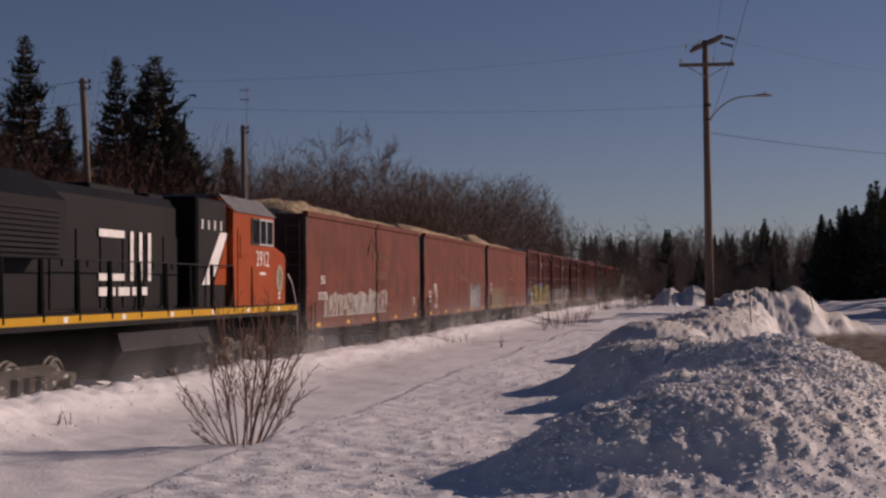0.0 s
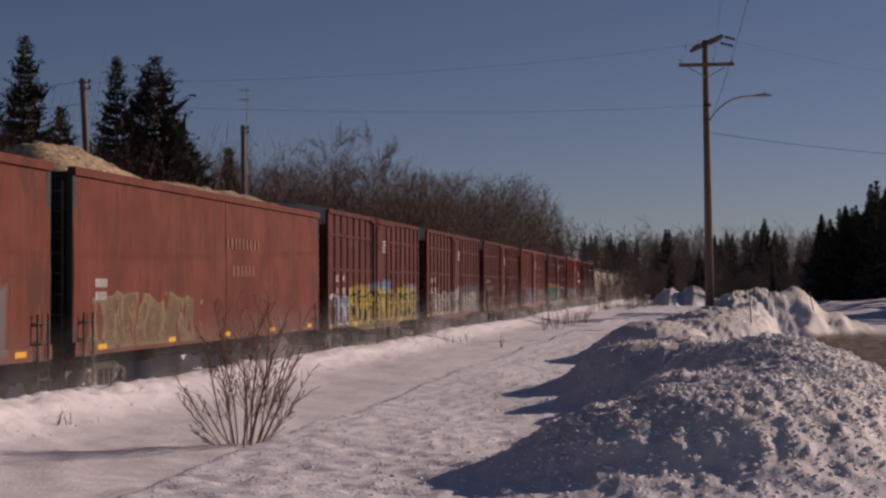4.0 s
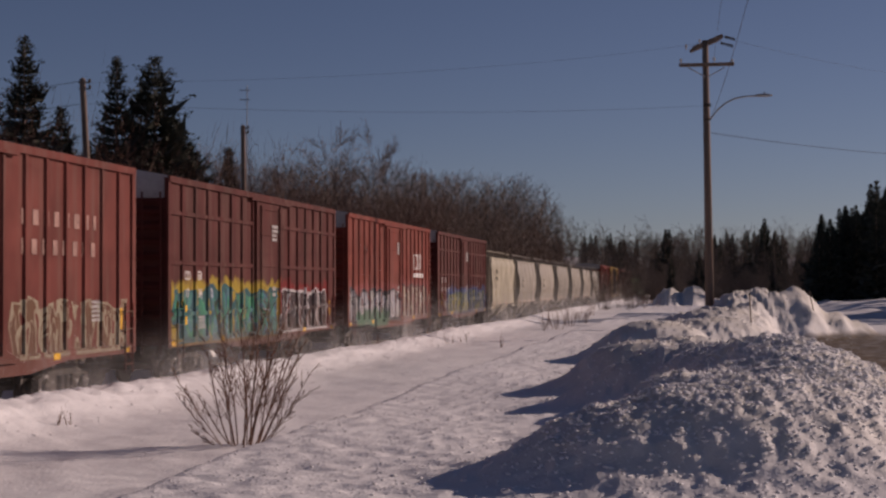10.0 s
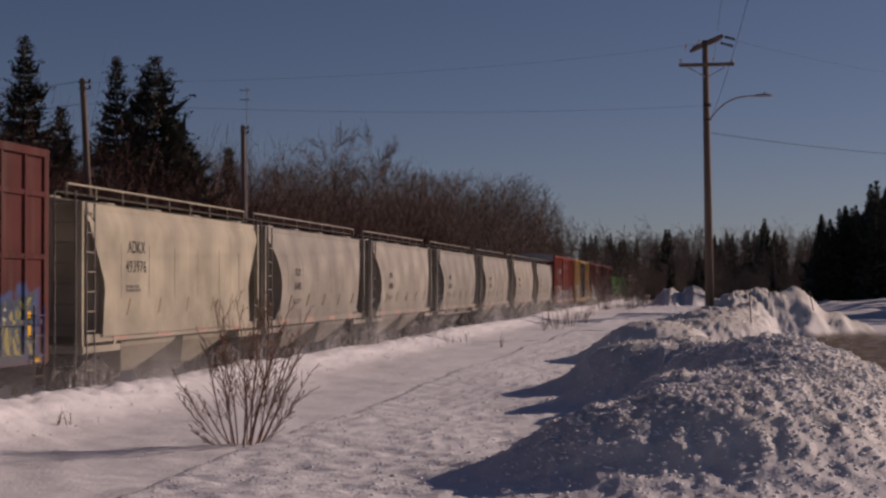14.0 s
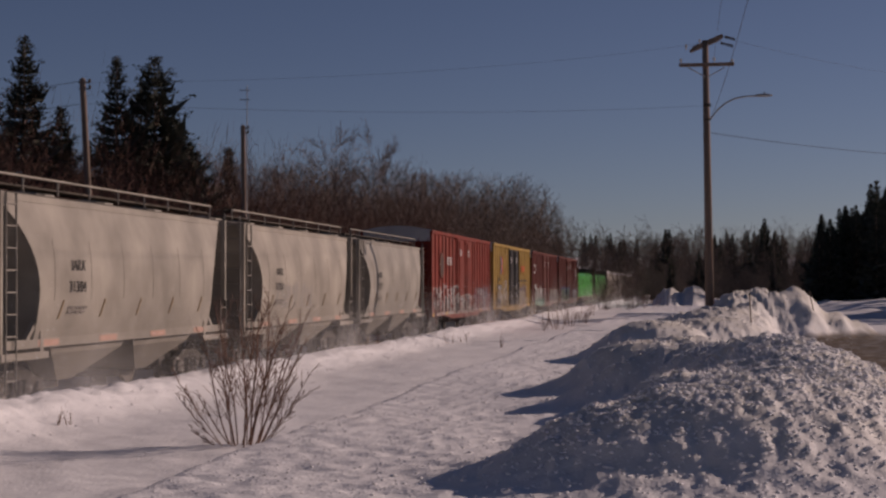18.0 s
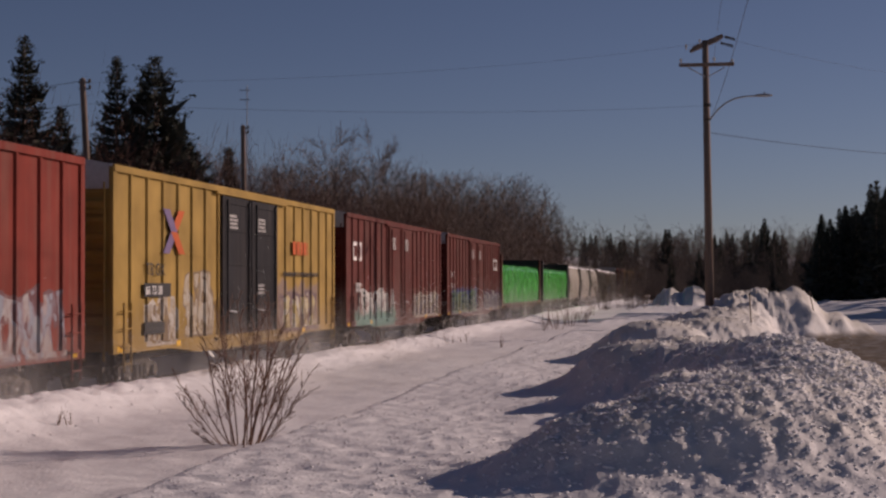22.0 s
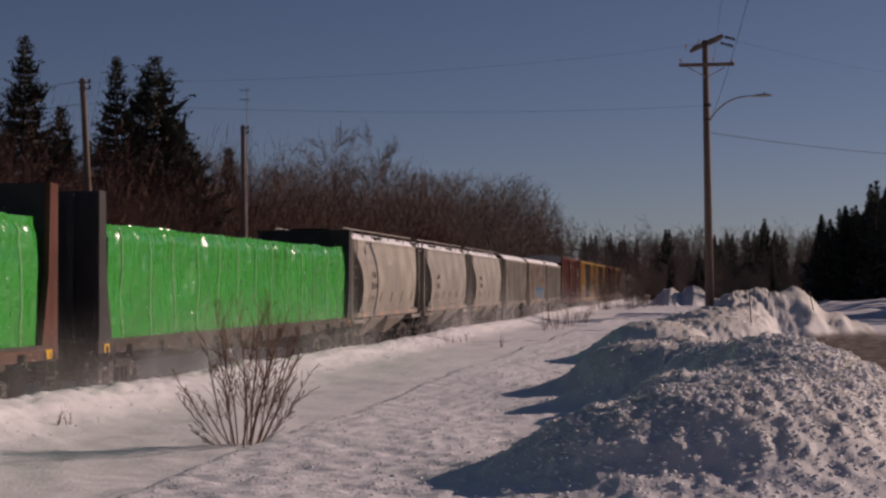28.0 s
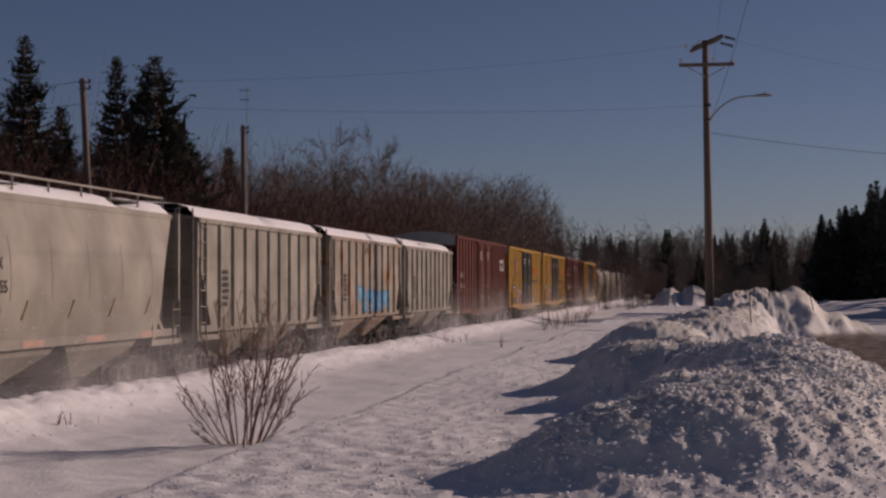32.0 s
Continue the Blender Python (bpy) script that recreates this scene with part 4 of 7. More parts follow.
# ---------------------------------------------------------------- centre-beam flat cars
def centerbeam(front, length, paint, label, seed=1):
    half = length / 2
    car = empty("centerbeam_car")
    tagged(car, label, "flat car", "centre-beam flat cars")
    bm = bmesh.new()
    pts = [(-half, 1.16), (-half, 0.96), (-half + 3.6, 0.96), (-half + 4.8, 0.86), (half - 4.8, 0.86), (half - 3.6, 0.96), (half, 0.96), (half, 1.16)]
    loft(bm, [[(x, y, z) for y, z in pts] for x in (-1.5, -1.38)])
    loft(bm, [[(x, y, z) for y, z in pts] for x in (1.38, 1.5)])
    part("side_sill", bm, paint, car)
    bm = bmesh.new()
    box(bm, -1.5, 1.5, -half, half, 1.165, 1.22)
    part("deck", bm, STEEL_DARK, car)
    bm = bmesh.new()
    box(bm, -0.35, 0.35, -half + 0.4, half - 0.4, 0.6, 1.16)
    part("centre_sill", bm, STEEL_DARK, car)
    bm = bmesh.new()
    box(bm, -0.1, 0.1, -half + 0.3, half - 0.3, 3.1, 3.36)
    for i in range(13):
        y = -half + 0.6 + (length - 1.2) * i / 12
        box(bm, -0.07, 0.07, y - 0.08, y + 0.08, 1.22, 3.12)
    part("centre_beam", bm, BLACK, car, "dark beam along the middle of the car")
    for s in (-1, 1):
        e = s * half
        bm = bmesh.new()
        box(bm, -1.42, 1.42, *sorted((e - s * 0.30, e - s * 0.22)), 1.22, 4.0)
        bulk = part("bulkhead", bm, BLACK, car, "black riveted end bulkhead")
        for x in (-0.9, 0.0, 0.9):
            bm = bmesh.new()
            box(bm, x - 0.07, x + 0.07, *sorted((e - s * 0.218, e - s * 0.08)), 1.23, 3.95)
            part("stiffener", bm, BLACK, bulk)
        for x in (-1.45, 1.45):
            bm = bmesh.new()
            loft(bm, [[(xx, e - s * 0.03, z) for xx in (x - 0.05, x + 0.05)] + [(xx, e - s * d, z) for xx in (x + 0.05, x - 0.05)] for z, d in ((1.0, 0.75), (2.4, 0.42), (4.0, 0.36))])
            part("bulkhead_post", bm, paint if seed == 1 else BLACK, car)
        coupler(car, e, s)
        ladder(car, e - s * 0.5 - 0.2, e - s * 0.5 + 0.2, 0.5, 1.1, 1.56, STEEL_DARK, 2, "side_ladder")
        truck(car, e - s * 2.3)
        bm = bmesh.new()
        box(bm, 1.502, 1.507, *sorted((e - s * 0.55, e - s * 0.28)), 0.98, 1.14)
        part("reflector", bm, YELLOW, car, "yellow reflective plate")
    for i in range(11):
        y = -half + 1.6 + (length - 3.2) * i / 10
        bm = bmesh.new()
        box(bm, 1.5, 1.6, y - 0.07, y + 0.07, 0.97, 1.1)
        rod(bm, (1.53, y, 0.92), (1.61, y, 0.92), 0.05, n=6)
        part("winch", bm, STEEL_DARK, car)
    launch(car, front + half)
    for s in (-1, 1):
        load = empty("wrapped_lumber_load")
        tagged(load, "bright green tarp wrapped round stacked lumber", "lumber load", "wrapped lumber loads")
        a, b, z0, z1 = -half + 0.75, half - 0.75, 1.24, 3.42
        xo, xi = 1.47, 0.14
        ny, nz = 260, 30
        gy, gz = np.meshgrid(np.linspace(a, b, ny), np.linspace(z0, z1, nz), indexing="ij")
        fold = (fbm(gy * 1.1 + seed * 5, gz * 0.8, 3, 60 + seed) - 0.5) * 0.12 + np.abs(fbm(gy * 2.2, gz * 0.7 + gy * 0.4, 2, 70 + seed) - 0.5) * 0.16 - 0.10 * np.exp(-((gy - a - (b - a) * 0.62 + 0.25 * (gz - z0)) / 0.10) ** 2)
        sag = step(z1 - 0.3, z1, gz) * 0.10
        gx = xo - 0.09 + fold - sag
        zz = gz + (gz > z1 - 0.05) * 0.16 * (fbm(gy * 0.6, gz * 0, 3, 80 + seed) - 0.5) - (gz < z0 + 0.02) * 0.10 * fbm(gy * 1.4, gz * 0, 2, 85 + seed)
        v = np.stack([(s * gx).ravel(), gy.ravel(), zz.ravel()], 1)
        k = (np.arange(ny - 1)[:, None] * nz + np.arange(nz - 1)[None, :]).ravel()
        f = np.stack([k, k + nz, k + nz + 1, k + 1], 1)
        wrap = raw_mesh("tarp", v, f if s > 0 else f[:, ::-1], TARP, True)
        wrap.parent = load
        bm = bmesh.new()
        box(bm, *sorted((s * xi, s * (xo - 0.12))), a + 0.01, b - 0.01, z0 - 0.015, z1 - 0.02)
        part("tarp_top", bm, TARP, load)
        for i in range(13):
            y = a + 0.7 + (b - a - 1.4) * i / 12
            bm = bmesh.new()
            j = int(round((y - a) / (b - a) * (ny - 1)))
            rings = []
            for q in range(nz):
                x = s * (float(gx[j, q]) + 0.012)
                rings.append([(x, y - 0.022, float(zz[j, q])), (x, y + 0.022, float(zz[j, q])), (x - s * 0.01, y + 0.022, float(zz[j, q])), (x - s * 0.01, y - 0.022, float(zz[j, q]))])
            loft(bm, rings)
            part("strap", bm, STRAP, load, "pale tie-down strap")
        launch(load, front + half)


# ---------------------------------------------------------------- locomotive
def locomotive(rear):
    """A six-axle diesel coupled long hood forward: the cab is at the +y end. rear: y of the cab-end pilot."""
    L = 22.3
    half = L / 2
    car = empty("locomotive")
    tagged(car, "black and orange-red diesel locomotive with a white-lettered hood", "locomotive")
    bm = bmesh.new()
    box(bm, -1.52, 1.52, -half + 0.3, half - 0.3, 1.46, 1.74)
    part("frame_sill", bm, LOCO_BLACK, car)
    bm = bmesh.new()
    box(bm, 1.523, 1.53, -half + 0.3, half - 0.6, 1.56, 1.70)
    part("sill_stripe", bm, LOCO_YELLOW, car, "yellow stripe along the walkway edge")
    for i in range(7):
        y = -half + 2.2 + i * 2.9
        bm = bmesh.new()
        box(bm, 1.532, 1.535, y, y + 0.2, 1.58, 1.68)
        part("reflector", bm, WHITE, car)
    bm = bmesh.new()
    loft(bm, [[(-0.92, y, 1.62), (-0.92, y, 3.95), (-0.7, y, 4.16), (0.7, y, 4.16), (0.92, y, 3.95), (0.92, y, 1.62)] for y in (-half + 0.9, half - 8.8)])
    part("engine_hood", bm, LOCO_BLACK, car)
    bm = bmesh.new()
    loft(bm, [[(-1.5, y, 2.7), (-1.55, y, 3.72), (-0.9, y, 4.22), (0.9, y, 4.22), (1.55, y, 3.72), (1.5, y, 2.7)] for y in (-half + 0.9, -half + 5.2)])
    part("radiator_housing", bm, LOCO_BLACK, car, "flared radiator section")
    for s in (-1, 1):
        bm = bmesh.new()
        for i in range(9):
            z = 2.78 + i * 0.09
            box(bm, *sorted((s * 1.53, s * 1.57)), -half + 1.2, -half + 4.9, z, z + 0.05)
        part("radiator_louvre", bm, LOCO_BLACK, car)
        for i in range(8):
            y = -half + 5.9 + i * 1.25
            bm = bmesh.new()
            box(bm, *sorted((s * 0.92, s * 0.95)), y, y + 1.15, 1.8, 3.3)
            box(bm, *sorted((s * 0.95, s * 0.98)), y + 0.5, y + 0.62, 2.6, 2.75)
            part("hood_door", bm, LOCO_BLACK, car)
    bm = bmesh.new()
    box(bm, -0.5, 0.5, -2.2, 0.4, 4.14, 4.30)
    box(bm, -0.6, 0.6, 1.0, 2.0, 4.14, 4.26)
    part("roof_equipment", bm, LOCO_BLACK, car, bevel=0.03)
    bm = bmesh.new()
    box(bm, -1.35, 1.35, half - 9.0, half - 6.75, 1.62, 4.24)
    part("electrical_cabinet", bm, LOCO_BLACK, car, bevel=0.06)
    for i in range(4):
        y = half - 8.7 + i * 0.48
        bm = bmesh.new()
        box(bm, 1.352, 1.360, y, y + 0.09, 3.52, 3.74)
        part("marker_plate", bm, WHITE, car, "small white plate")
    # cab and nose
    c0, c1, n1 = half - 6.7, half - 2.95, half - 0.85
    bm = bmesh.new()
    loft(bm, [[(-1.5, y, 1.62), (-1.5, y, 4.02), (-1.1, y, 4.36), (1.1, y, 4.36), (1.5, y, 4.02), (1.5, y, 1.62)] for y in (c0, c1)])
    cab = part("cab", bm, LOCO_RED, car, "orange-red cab")
    bm = bmesh.new()
    loft(bm, [[(-1.54, y, 4.00), (-1.13, y, 4.38), (1.13, y, 4.38), (1.54, y, 4.00), (1.48, y, 4.04), (1.1, y, 4.43), (-1.1, y, 4.43), (-1.48, y, 4.04)] for y in (c0 + 0.1, c1 + 0.12)])
    part("cab_roof", bm, CAB_ROOF, cab, "grey cab roof skin")
    bm = bmesh.new()
    side = [(c1, 1.62), (c1, 3.42), (c1 + 0.3, 3.38), (n1 - 0.12, 3.08), (n1, 2.95), (n1, 1.62)]
    loft(bm, [[(x, y, z) for y, z in side] for x in (-1.25, 1.25)])
    part("nose", bm, LOCO_RED, car, "sloping orange-red nose")
    for s in (-1, 1):
        for k, (y0, y1) in enumerate(((c1 - 2.15, c1 - 1.5), (c1 - 1.42, c1 - 0.86), (c1 - 0.78, c1 - 0.22))):
            bm = bmesh.new()
            x0, x1 = sorted((s * 1.5, s * 1.53))
            for q in ((y0 - 0.05, y0, 3.24, 3.92), (y1, y1 + 0.05, 3.24, 3.92), (y0, y1, 3.24, 3.29), (y0, y1, 3.87, 3.92)):
                box(bm, x0, x1, *q)
            win = part("cab_window", bm, GALV if k else STEEL_DARK, cab)
            bm = bmesh.new()
            box(bm, *sorted((s * 1.503, s * 1.512)), y0, y1, 3.29, 3.87)
            part("pane", bm, GLASS_DARK, win, "dark window pane")
        bm = bmesh.new()
        box(bm, *sorted((s * 1.5, s * 1.52)), c0 + 0.35, c0 + 1.05, 1.75, 3.6)
        box(bm, *sorted((s * 1.52, s * 1.54)), c0 + 0.5, c0 + 0.9, 2.9, 3.45)
        part("cab_door", bm, LOCO_RED, cab)
        # handrail with its posts
        posts = [-half + 1.0 + i * 1.62 for i in range(11)]
        for y in posts:
            bm = bmesh.new()
            rod(bm, (s * 1.5, y, 1.6), (s * 1.47, y, 2.7), 0.055, n=6)
            part("rail_post", bm, LOCO_BLACK, car)
        bm = bmesh.new()
        rod(bm, (s * 1.47, posts[0], 2.7), (s * 1.47, posts[-1], 2.7), 0.016, n=6)
        part("handrail", bm, LOCO_BLACK, car)
        bm = bmesh.new()
        pts = [(s * 1.42, half - 1.2, 2.55), (s * 1.45, half - 0.85, 2.3), (s * 1.5, half - 0.5, 1.6), (s * 1.5, half - 0.45, 0.75)]
        for a, b in zip(pts, pts[1:]):
            rod(bm, a, b, 0.018, n=6)
        part("step_rail", bm, WHITE, car, "white grab rail at the steps")
        bm = bmesh.new()
        for i in range(4):
            z = 0.45 + i * 0.32
            box(bm, *sorted((s * 1.0, s * 1.5)), half - 1.05, half - 0.55, z, z + 0.04)
        box(bm, *sorted((s * 1.0, s * 1.5)), half - 0.56, half - 0.52, 0.4, 1.6)
        part("steps", bm, LOCO_BLACK, car)
        e = s * half
        bm = bmesh.new()
        box(bm, -1.45, 1.45, *sorted((e - s * 0.45, e - s * 0.3)), 0.35, 1.5)
        part("pilot", bm, LOCO_BLACK, car)
        coupler(car, e - s * 0.5, s)
        truck(car, s * 6.6, (-1.95, 0.0, 1.95))
    bm = bmesh.new()
    loft(bm, [[(-1.35, y, 1.3), (-1.45, y, 0.95), (-1.1, y, 0.42), (1.1, y, 0.42), (1.45, y, 0.95), (1.35, y, 1.3)] for y in (-2.9, 2.9)])
    part("fuel_tank", bm, LOCO_BLACK, car)
    # lettering: plain shapes for the company's sign
    x = 0.985
    bm = bmesh.new()
    for a, b, z0, z1 in ((0.0, 1.4, 2.33, 2.48), (0.0, 1.4, 3.19, 3.34), (1.75, 1.93, 2.33, 3.34), (2.28, 2.46, 2.33, 3.34), (2.82, 3.0, 2.33, 3.34)):
        box(bm, x, x + 0.006, -2.95 + a, -2.95 + b, z0, z1)
    part("company_sign", bm, WHITE, car, "large plain white company sign")
    bars("web_line", 1, -2.95, 2.03, 3.2, 0.17, car, WHITE, x, seed=9)
    bm = bmesh.new()
    loft(bm, [[(xx, 2.45 + a, z) for a, z in ((0.0, 2.25), (0.75, 2.25), (2.0, 3.48), (1.4, 3.48))] for xx in (1.357, 1.362)])
    part("slanted_stripe", bm, WHITE, car, "white slanted stripe")
    bm = bmesh.new()
    loft(bm, [[(xx, 3.35 + a, z) for a, z in ((0.0, 2.25), (1.05, 2.25), (1.05, 3.4), (0.95, 3.3))] for xx in (1.357, 1.363)])
    part("slanted_panel", bm, LOCO_RED, car)
    lettering("3912", 0.56, c1 - 1.75, 2.72, car, WHITE, 1.508, "road_number", 1.12)
    bm = bmesh.new()
    rod(bm, (1.252, n1 - 0.62, 2.42), (1.262, n1 - 0.62, 2.42), 0.37, n=24)
    disc = part("round_emblem", bm, OLD_BADGE, car, "round faded tan emblem")
    bm = bmesh.new()
    loft(bm, [[(xx, n1 - 0.62 + a, 2.42 + z) for a, z in ((-0.06, -0.2), (0.02, -0.2), (0.1, 0.2), (0.02, 0.2))] for xx in (1.263, 1.267)])
    part("emblem_mark", bm, CHAR, disc)
    bars("cab_stencil", 1, c1 - 1.4, 2.5, 0.6, 0.07, car, WHITE, 1.502, seed=2)
    bars("nose_stencil", 2, n1 - 0.75, 1.98, 0.26, 0.08, car, WHITE, 1.252, seed=7)
    launch(car, rear - half)


CHIPS = mat("wood_chips", (0.43, 0.33, 0.22), 0.9, vary=0.85, scale=9, fine=26, bump=1.0, dist=0.06)
TARP = mat("green_tarp", (0.014, 0.29, 0.03), 0.22, vary=0.14, scale=0.8, fine=2.6, bump=1.0, dist=0.09)
TARP.node_tree.nodes["Principled BSDF"].inputs["Specular IOR Level"].default_value = 0.6
STRAP = mat("pale_strap", (0.22, 0.45, 0.22), 0.6, vary=0.1, bump=0)
# darker grey that stands for the shading of dents in hopper sides
DENT_TONE = mat("dent_shading", (0.23, 0.205, 0.175), 0.6, vary=0.35, scale=5, bump=0)
FAINT_INK = mat("faint_lettering", (0.17, 0.155, 0.14), 0.6, vary=0.3, bump=0)
MARKER = mat("marker_orange", (0.25, 0.17, 0.09), 0.6, vary=0.2, bump=0)
WORN = mat("worn_pale_paint", (0.33, 0.20, 0.17), 0.6, vary=0.4, scale=5, bump=0)
FADED = mat("faded_lettering", (0.200, 0.092, 0.058), 0.6, vary=0.3, bump=0)
PALE_RED = mat("faded_reflector", (0.45, 0.28, 0.22), 0.5, vary=0.15, bump=0)
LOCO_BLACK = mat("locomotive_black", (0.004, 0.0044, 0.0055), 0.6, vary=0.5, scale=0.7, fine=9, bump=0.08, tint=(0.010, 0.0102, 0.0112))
LOCO_RED = mat("locomotive_red", (0.31, 0.058, 0.015), 0.42, vary=0.15, scale=1.0, fine=9, bump=0.05)
LOCO_YELLOW = mat("locomotive_yellow", (0.5, 0.27, 0.012), 0.5, vary=0.12, bump=0)
CAB_ROOF = mat("cab_roof_grey", (0.15, 0.15, 0.155), 0.6, vary=0.25, bump=0.05)
OLD_BADGE = mat("faded_badge", (0.27, 0.22, 0.16), 0.6, vary=0.3, scale=6, bump=0)
GLASS_DARK = mat("cab_glass", (0.012, 0.014, 0.016), 0.15, vary=0.1, bump=0)

# ---------------------------------------------------------------- the train, front to back
DARKRED, GOLD = (0.091, 0.0268, 0.0238), (0.33, 0.215, 0.065)
PALE, BLUE, INK, PINK = (0.38, 0.38, 0.37), (0.06, 0.13, 0.26), (0.025, 0.025, 0.03), (0.30, 0.16, 0.16)


def build_train():
    locomotive(44.1)
    blot = (0.098, 0.041, 0.029)
    g1 = painted("chip_car_red_1", (0.150, 0.046, 0.030), [(-7.2, 2.5, 1.3, 2.0, [(0.26, 0.27, 0.25), (0.15, 0.08, 0.06), (0.34, 0.35, 0.33)], (0.36, 0.36, 0.33), 1.0)], rough=0.5, streak=0.22, rust=blot)
    g2 = painted("chip_car_red_2", (0.140, 0.043, 0.029), [(3.9, 7.4, 1.05, 2.15, [(0.36, 0.37, 0.38), (0.20, 0.24, 0.28), (0.40, 0.41, 0.42), (0.24, 0.27, 0.30)], (0.07, 0.08, 0.09), 2.0, (0.14, 0.14, 0.14)), (-6.9, -6.0, 1.3, 2.2, [PALE], PALE, 3.0)], streak=0.22, rust=blot)
    g3 = painted("chip_car_red_3", (0.146, 0.044, 0.031), [(-8.5, -2.0, 1.05, 2.0, [(0.13, 0.105, 0.06), (0.16, 0.13, 0.08)], (0.20, 0.17, 0.10), 4.0)], streak=0.2, rust=(0.115, 0.040, 0.028))
    gl = "oxide-red high-sided gondola with faded lettering and graffiti"

    def owner_lines(car, half):
        bars("faded_lettering", 1, 0.0, 3.10, 3.2, 0.26, car, FADED, 1.535, seed=12, bit=(0.05, 0.07), space=0.045)
        bars("faded_lettering", 1, 0.5, 2.45, 2.4, 0.26, car, FADED, 1.535, seed=14, bit=(0.07, 0.09), space=0.06)

    def gmark(a, b):
        def put(car, half):
            lettering(a, 0.34, -half + 1.7, 2.28, car, WHITE, 1.535, "reporting_mark")
            lettering(b, 0.32, -half + 1.35, 1.82, car, WHITE, 1.535, "car_number", 1.2)
            owner_lines(car, half)
            bars("stencil_block", 3, half - 1.6, 1.7, 0.5, 0.07, car, STENCIL, 1.535, seed=13)
        return put
    gondola(44.6, g1, gl, [gmark("SFG", "355378")], 1)
    gondola(64.4, g2, gl, [owner_lines, lambda c, h: bars("stencil_block", 3, -h + 1.0, 1.9, 0.7, 0.12, c, STENCIL, 1.535, seed=15)], 2)
    gondola(84.15, g3, gl, [owner_lines, lambda c, h: bars("stencil_block", 2, -h + 1.0, 2.2, 0.7, 0.16, c, STENCIL, 1.535, seed=16)], 3)

    L50 = 15.7
    ribs_a = even_ribs(L50, 1.35, 0.93)
    ribs_b = even_ribs(L50, 1.75, 0.82)
    belts = (3.78, 2.72, 1.62)
    door = ((-1.2, 1.2),)
    lab = "dark red outside-braced box car with "
    p4 = painted("box_red_yellow_tag", DARKRED, [(-7.6, -4.9, 1.0, 1.9, [BLUE, (0.16, 0.24, 0.36)], (0.4, 0.42, 0.42), 5.0), (-1.6, 2.6, 1.7, 2.38, [BLUE, (0.13, 0.2, 0.34)], BLUE, 7.0), (5.6, 7.6, 1.0, 2.3, [BLUE, (0.13, 0.2, 0.34)], BLUE, 7.4), (-4.6, 7.2, 0.78, 2.02, [(0.40, 0.31, 0.05), INK, (0.44, 0.38, 0.10), (0.40, 0.31, 0.05)], INK, 6.0, (0.33, 0.27, 0.07))])
    p5 = painted("box_red_grey_tag", DARKRED, [(-7.0, 0.5, 1.0, 1.95, [(0.16, 0.14, 0.14), (0.2, 0.2, 0.22)], (0.34, 0.36, 0.34), 8.0), (1.8, 7.6, 0.95, 2.05, [(0.36, 0.36, 0.34), (0.40, 0.37, 0.27), (0.3, 0.32, 0.36)], (0.07, 0.07, 0.08), 9.0, (0.12, 0.09, 0.13))])
    p6 = painted("box_red_plain", (0.086, 0.0245, 0.0215))
    p7 = painted("box_red_blue_tag", (0.152, 0.0430, 0.0350), [(2.2, 7.4, 1.0, 1.95, [(0.11, 0.06, 0.04), (0.13, 0.08, 0.05)], (0.30, 0.27, 0.20), 50.0), (-4.4, 0.2, 0.95, 2.1, [(0.08, 0.13, 0.23), (0.11, 0.15, 0.24)], (0.25, 0.28, 0.34), 10.0), (-7.0, -4.6, 1.0, 1.8, [(0.11, 0.05, 0.035)], (0.16, 0.09, 0.05), 44.0)])
    p8 = painted("box_red_teal_tag", DARKRED, [(-7.4, 0.9, 0.95, 2.2, [(0.02, 0.17, 0.12), (0.03, 0.24, 0.15), (0.06, 0.13, 0.26), (0.05, 0.21, 0.2)], (0.03, 0.08, 0.10), 12.0, (0.36, 0.27, 0.04)), (1.1, 6.7, 0.95, 2.15, [INK, (0.03, 0.02, 0.02)], (0.5, 0.5, 0.5), 14.0, (0.19, 0.02, 0.02))])
    p9 = painted("box_bright_red_tags", (0.182, 0.0435, 0.0325), [(-7.6, 0.8, 0.95, 2.1, [(0.38, 0.38, 0.40), (0.30, 0.33, 0.38), (0.42, 0.42, 0.40)], INK, 14.0, (0.25, 0.085, 0.08)), (-6.4, -1.5, 0.8, 1.25, [(0.04, 0.16, 0.09)], (0.05, 0.13, 0.09), 45.0, (0.05, 0.15, 0.09)), (1.5, 7.3, 0.95, 2.3, [(0.40, 0.36, 0.28), (0.42, 0.39, 0.34), (0.34, 0.22, 0.2)], (0.10, 0.05, 0.05), 15.0, (0.24, 0.08, 0.075))])
    p10 = painted("box_red_blue_yellow_tag", DARKRED, [(-5.0, 1.2, 0.95, 1.95, [(0.30, 0.26, 0.06), (0.07, 0.11, 0.13), (0.18, 0.2, 0.08)], (0.05, 0.08, 0.14), 16.0, (0.06, 0.11, 0.24)), (1.6, 7.4, 0.95, 2.0, [(0.25, 0.24, 0.08), (0.08, 0.10, 0.12), (0.30, 0.28, 0.10)], (0.04, 0.06, 0.10), 17.0, (0.05, 0.10, 0.23))])
    boxcar(104.2, L50, p4, lab + "yellow graffiti", ribs_a, belts, door, marks=[reporting(("UC", "RY"), ("15", "85", "7")), stencils])
    boxcar(121.95, L50, p5, lab + "pale grey graffiti", ribs_a, belts, door, marks=[reporting(("UC", "RY"), ("15", "85", "1")), stencils])
    boxcar(139.6, L50, p6, lab + "plain weathered sides", ribs_a, belts, door, marks=[reporting(("CO", "ER"), ("17", "34", "50")), stencils])
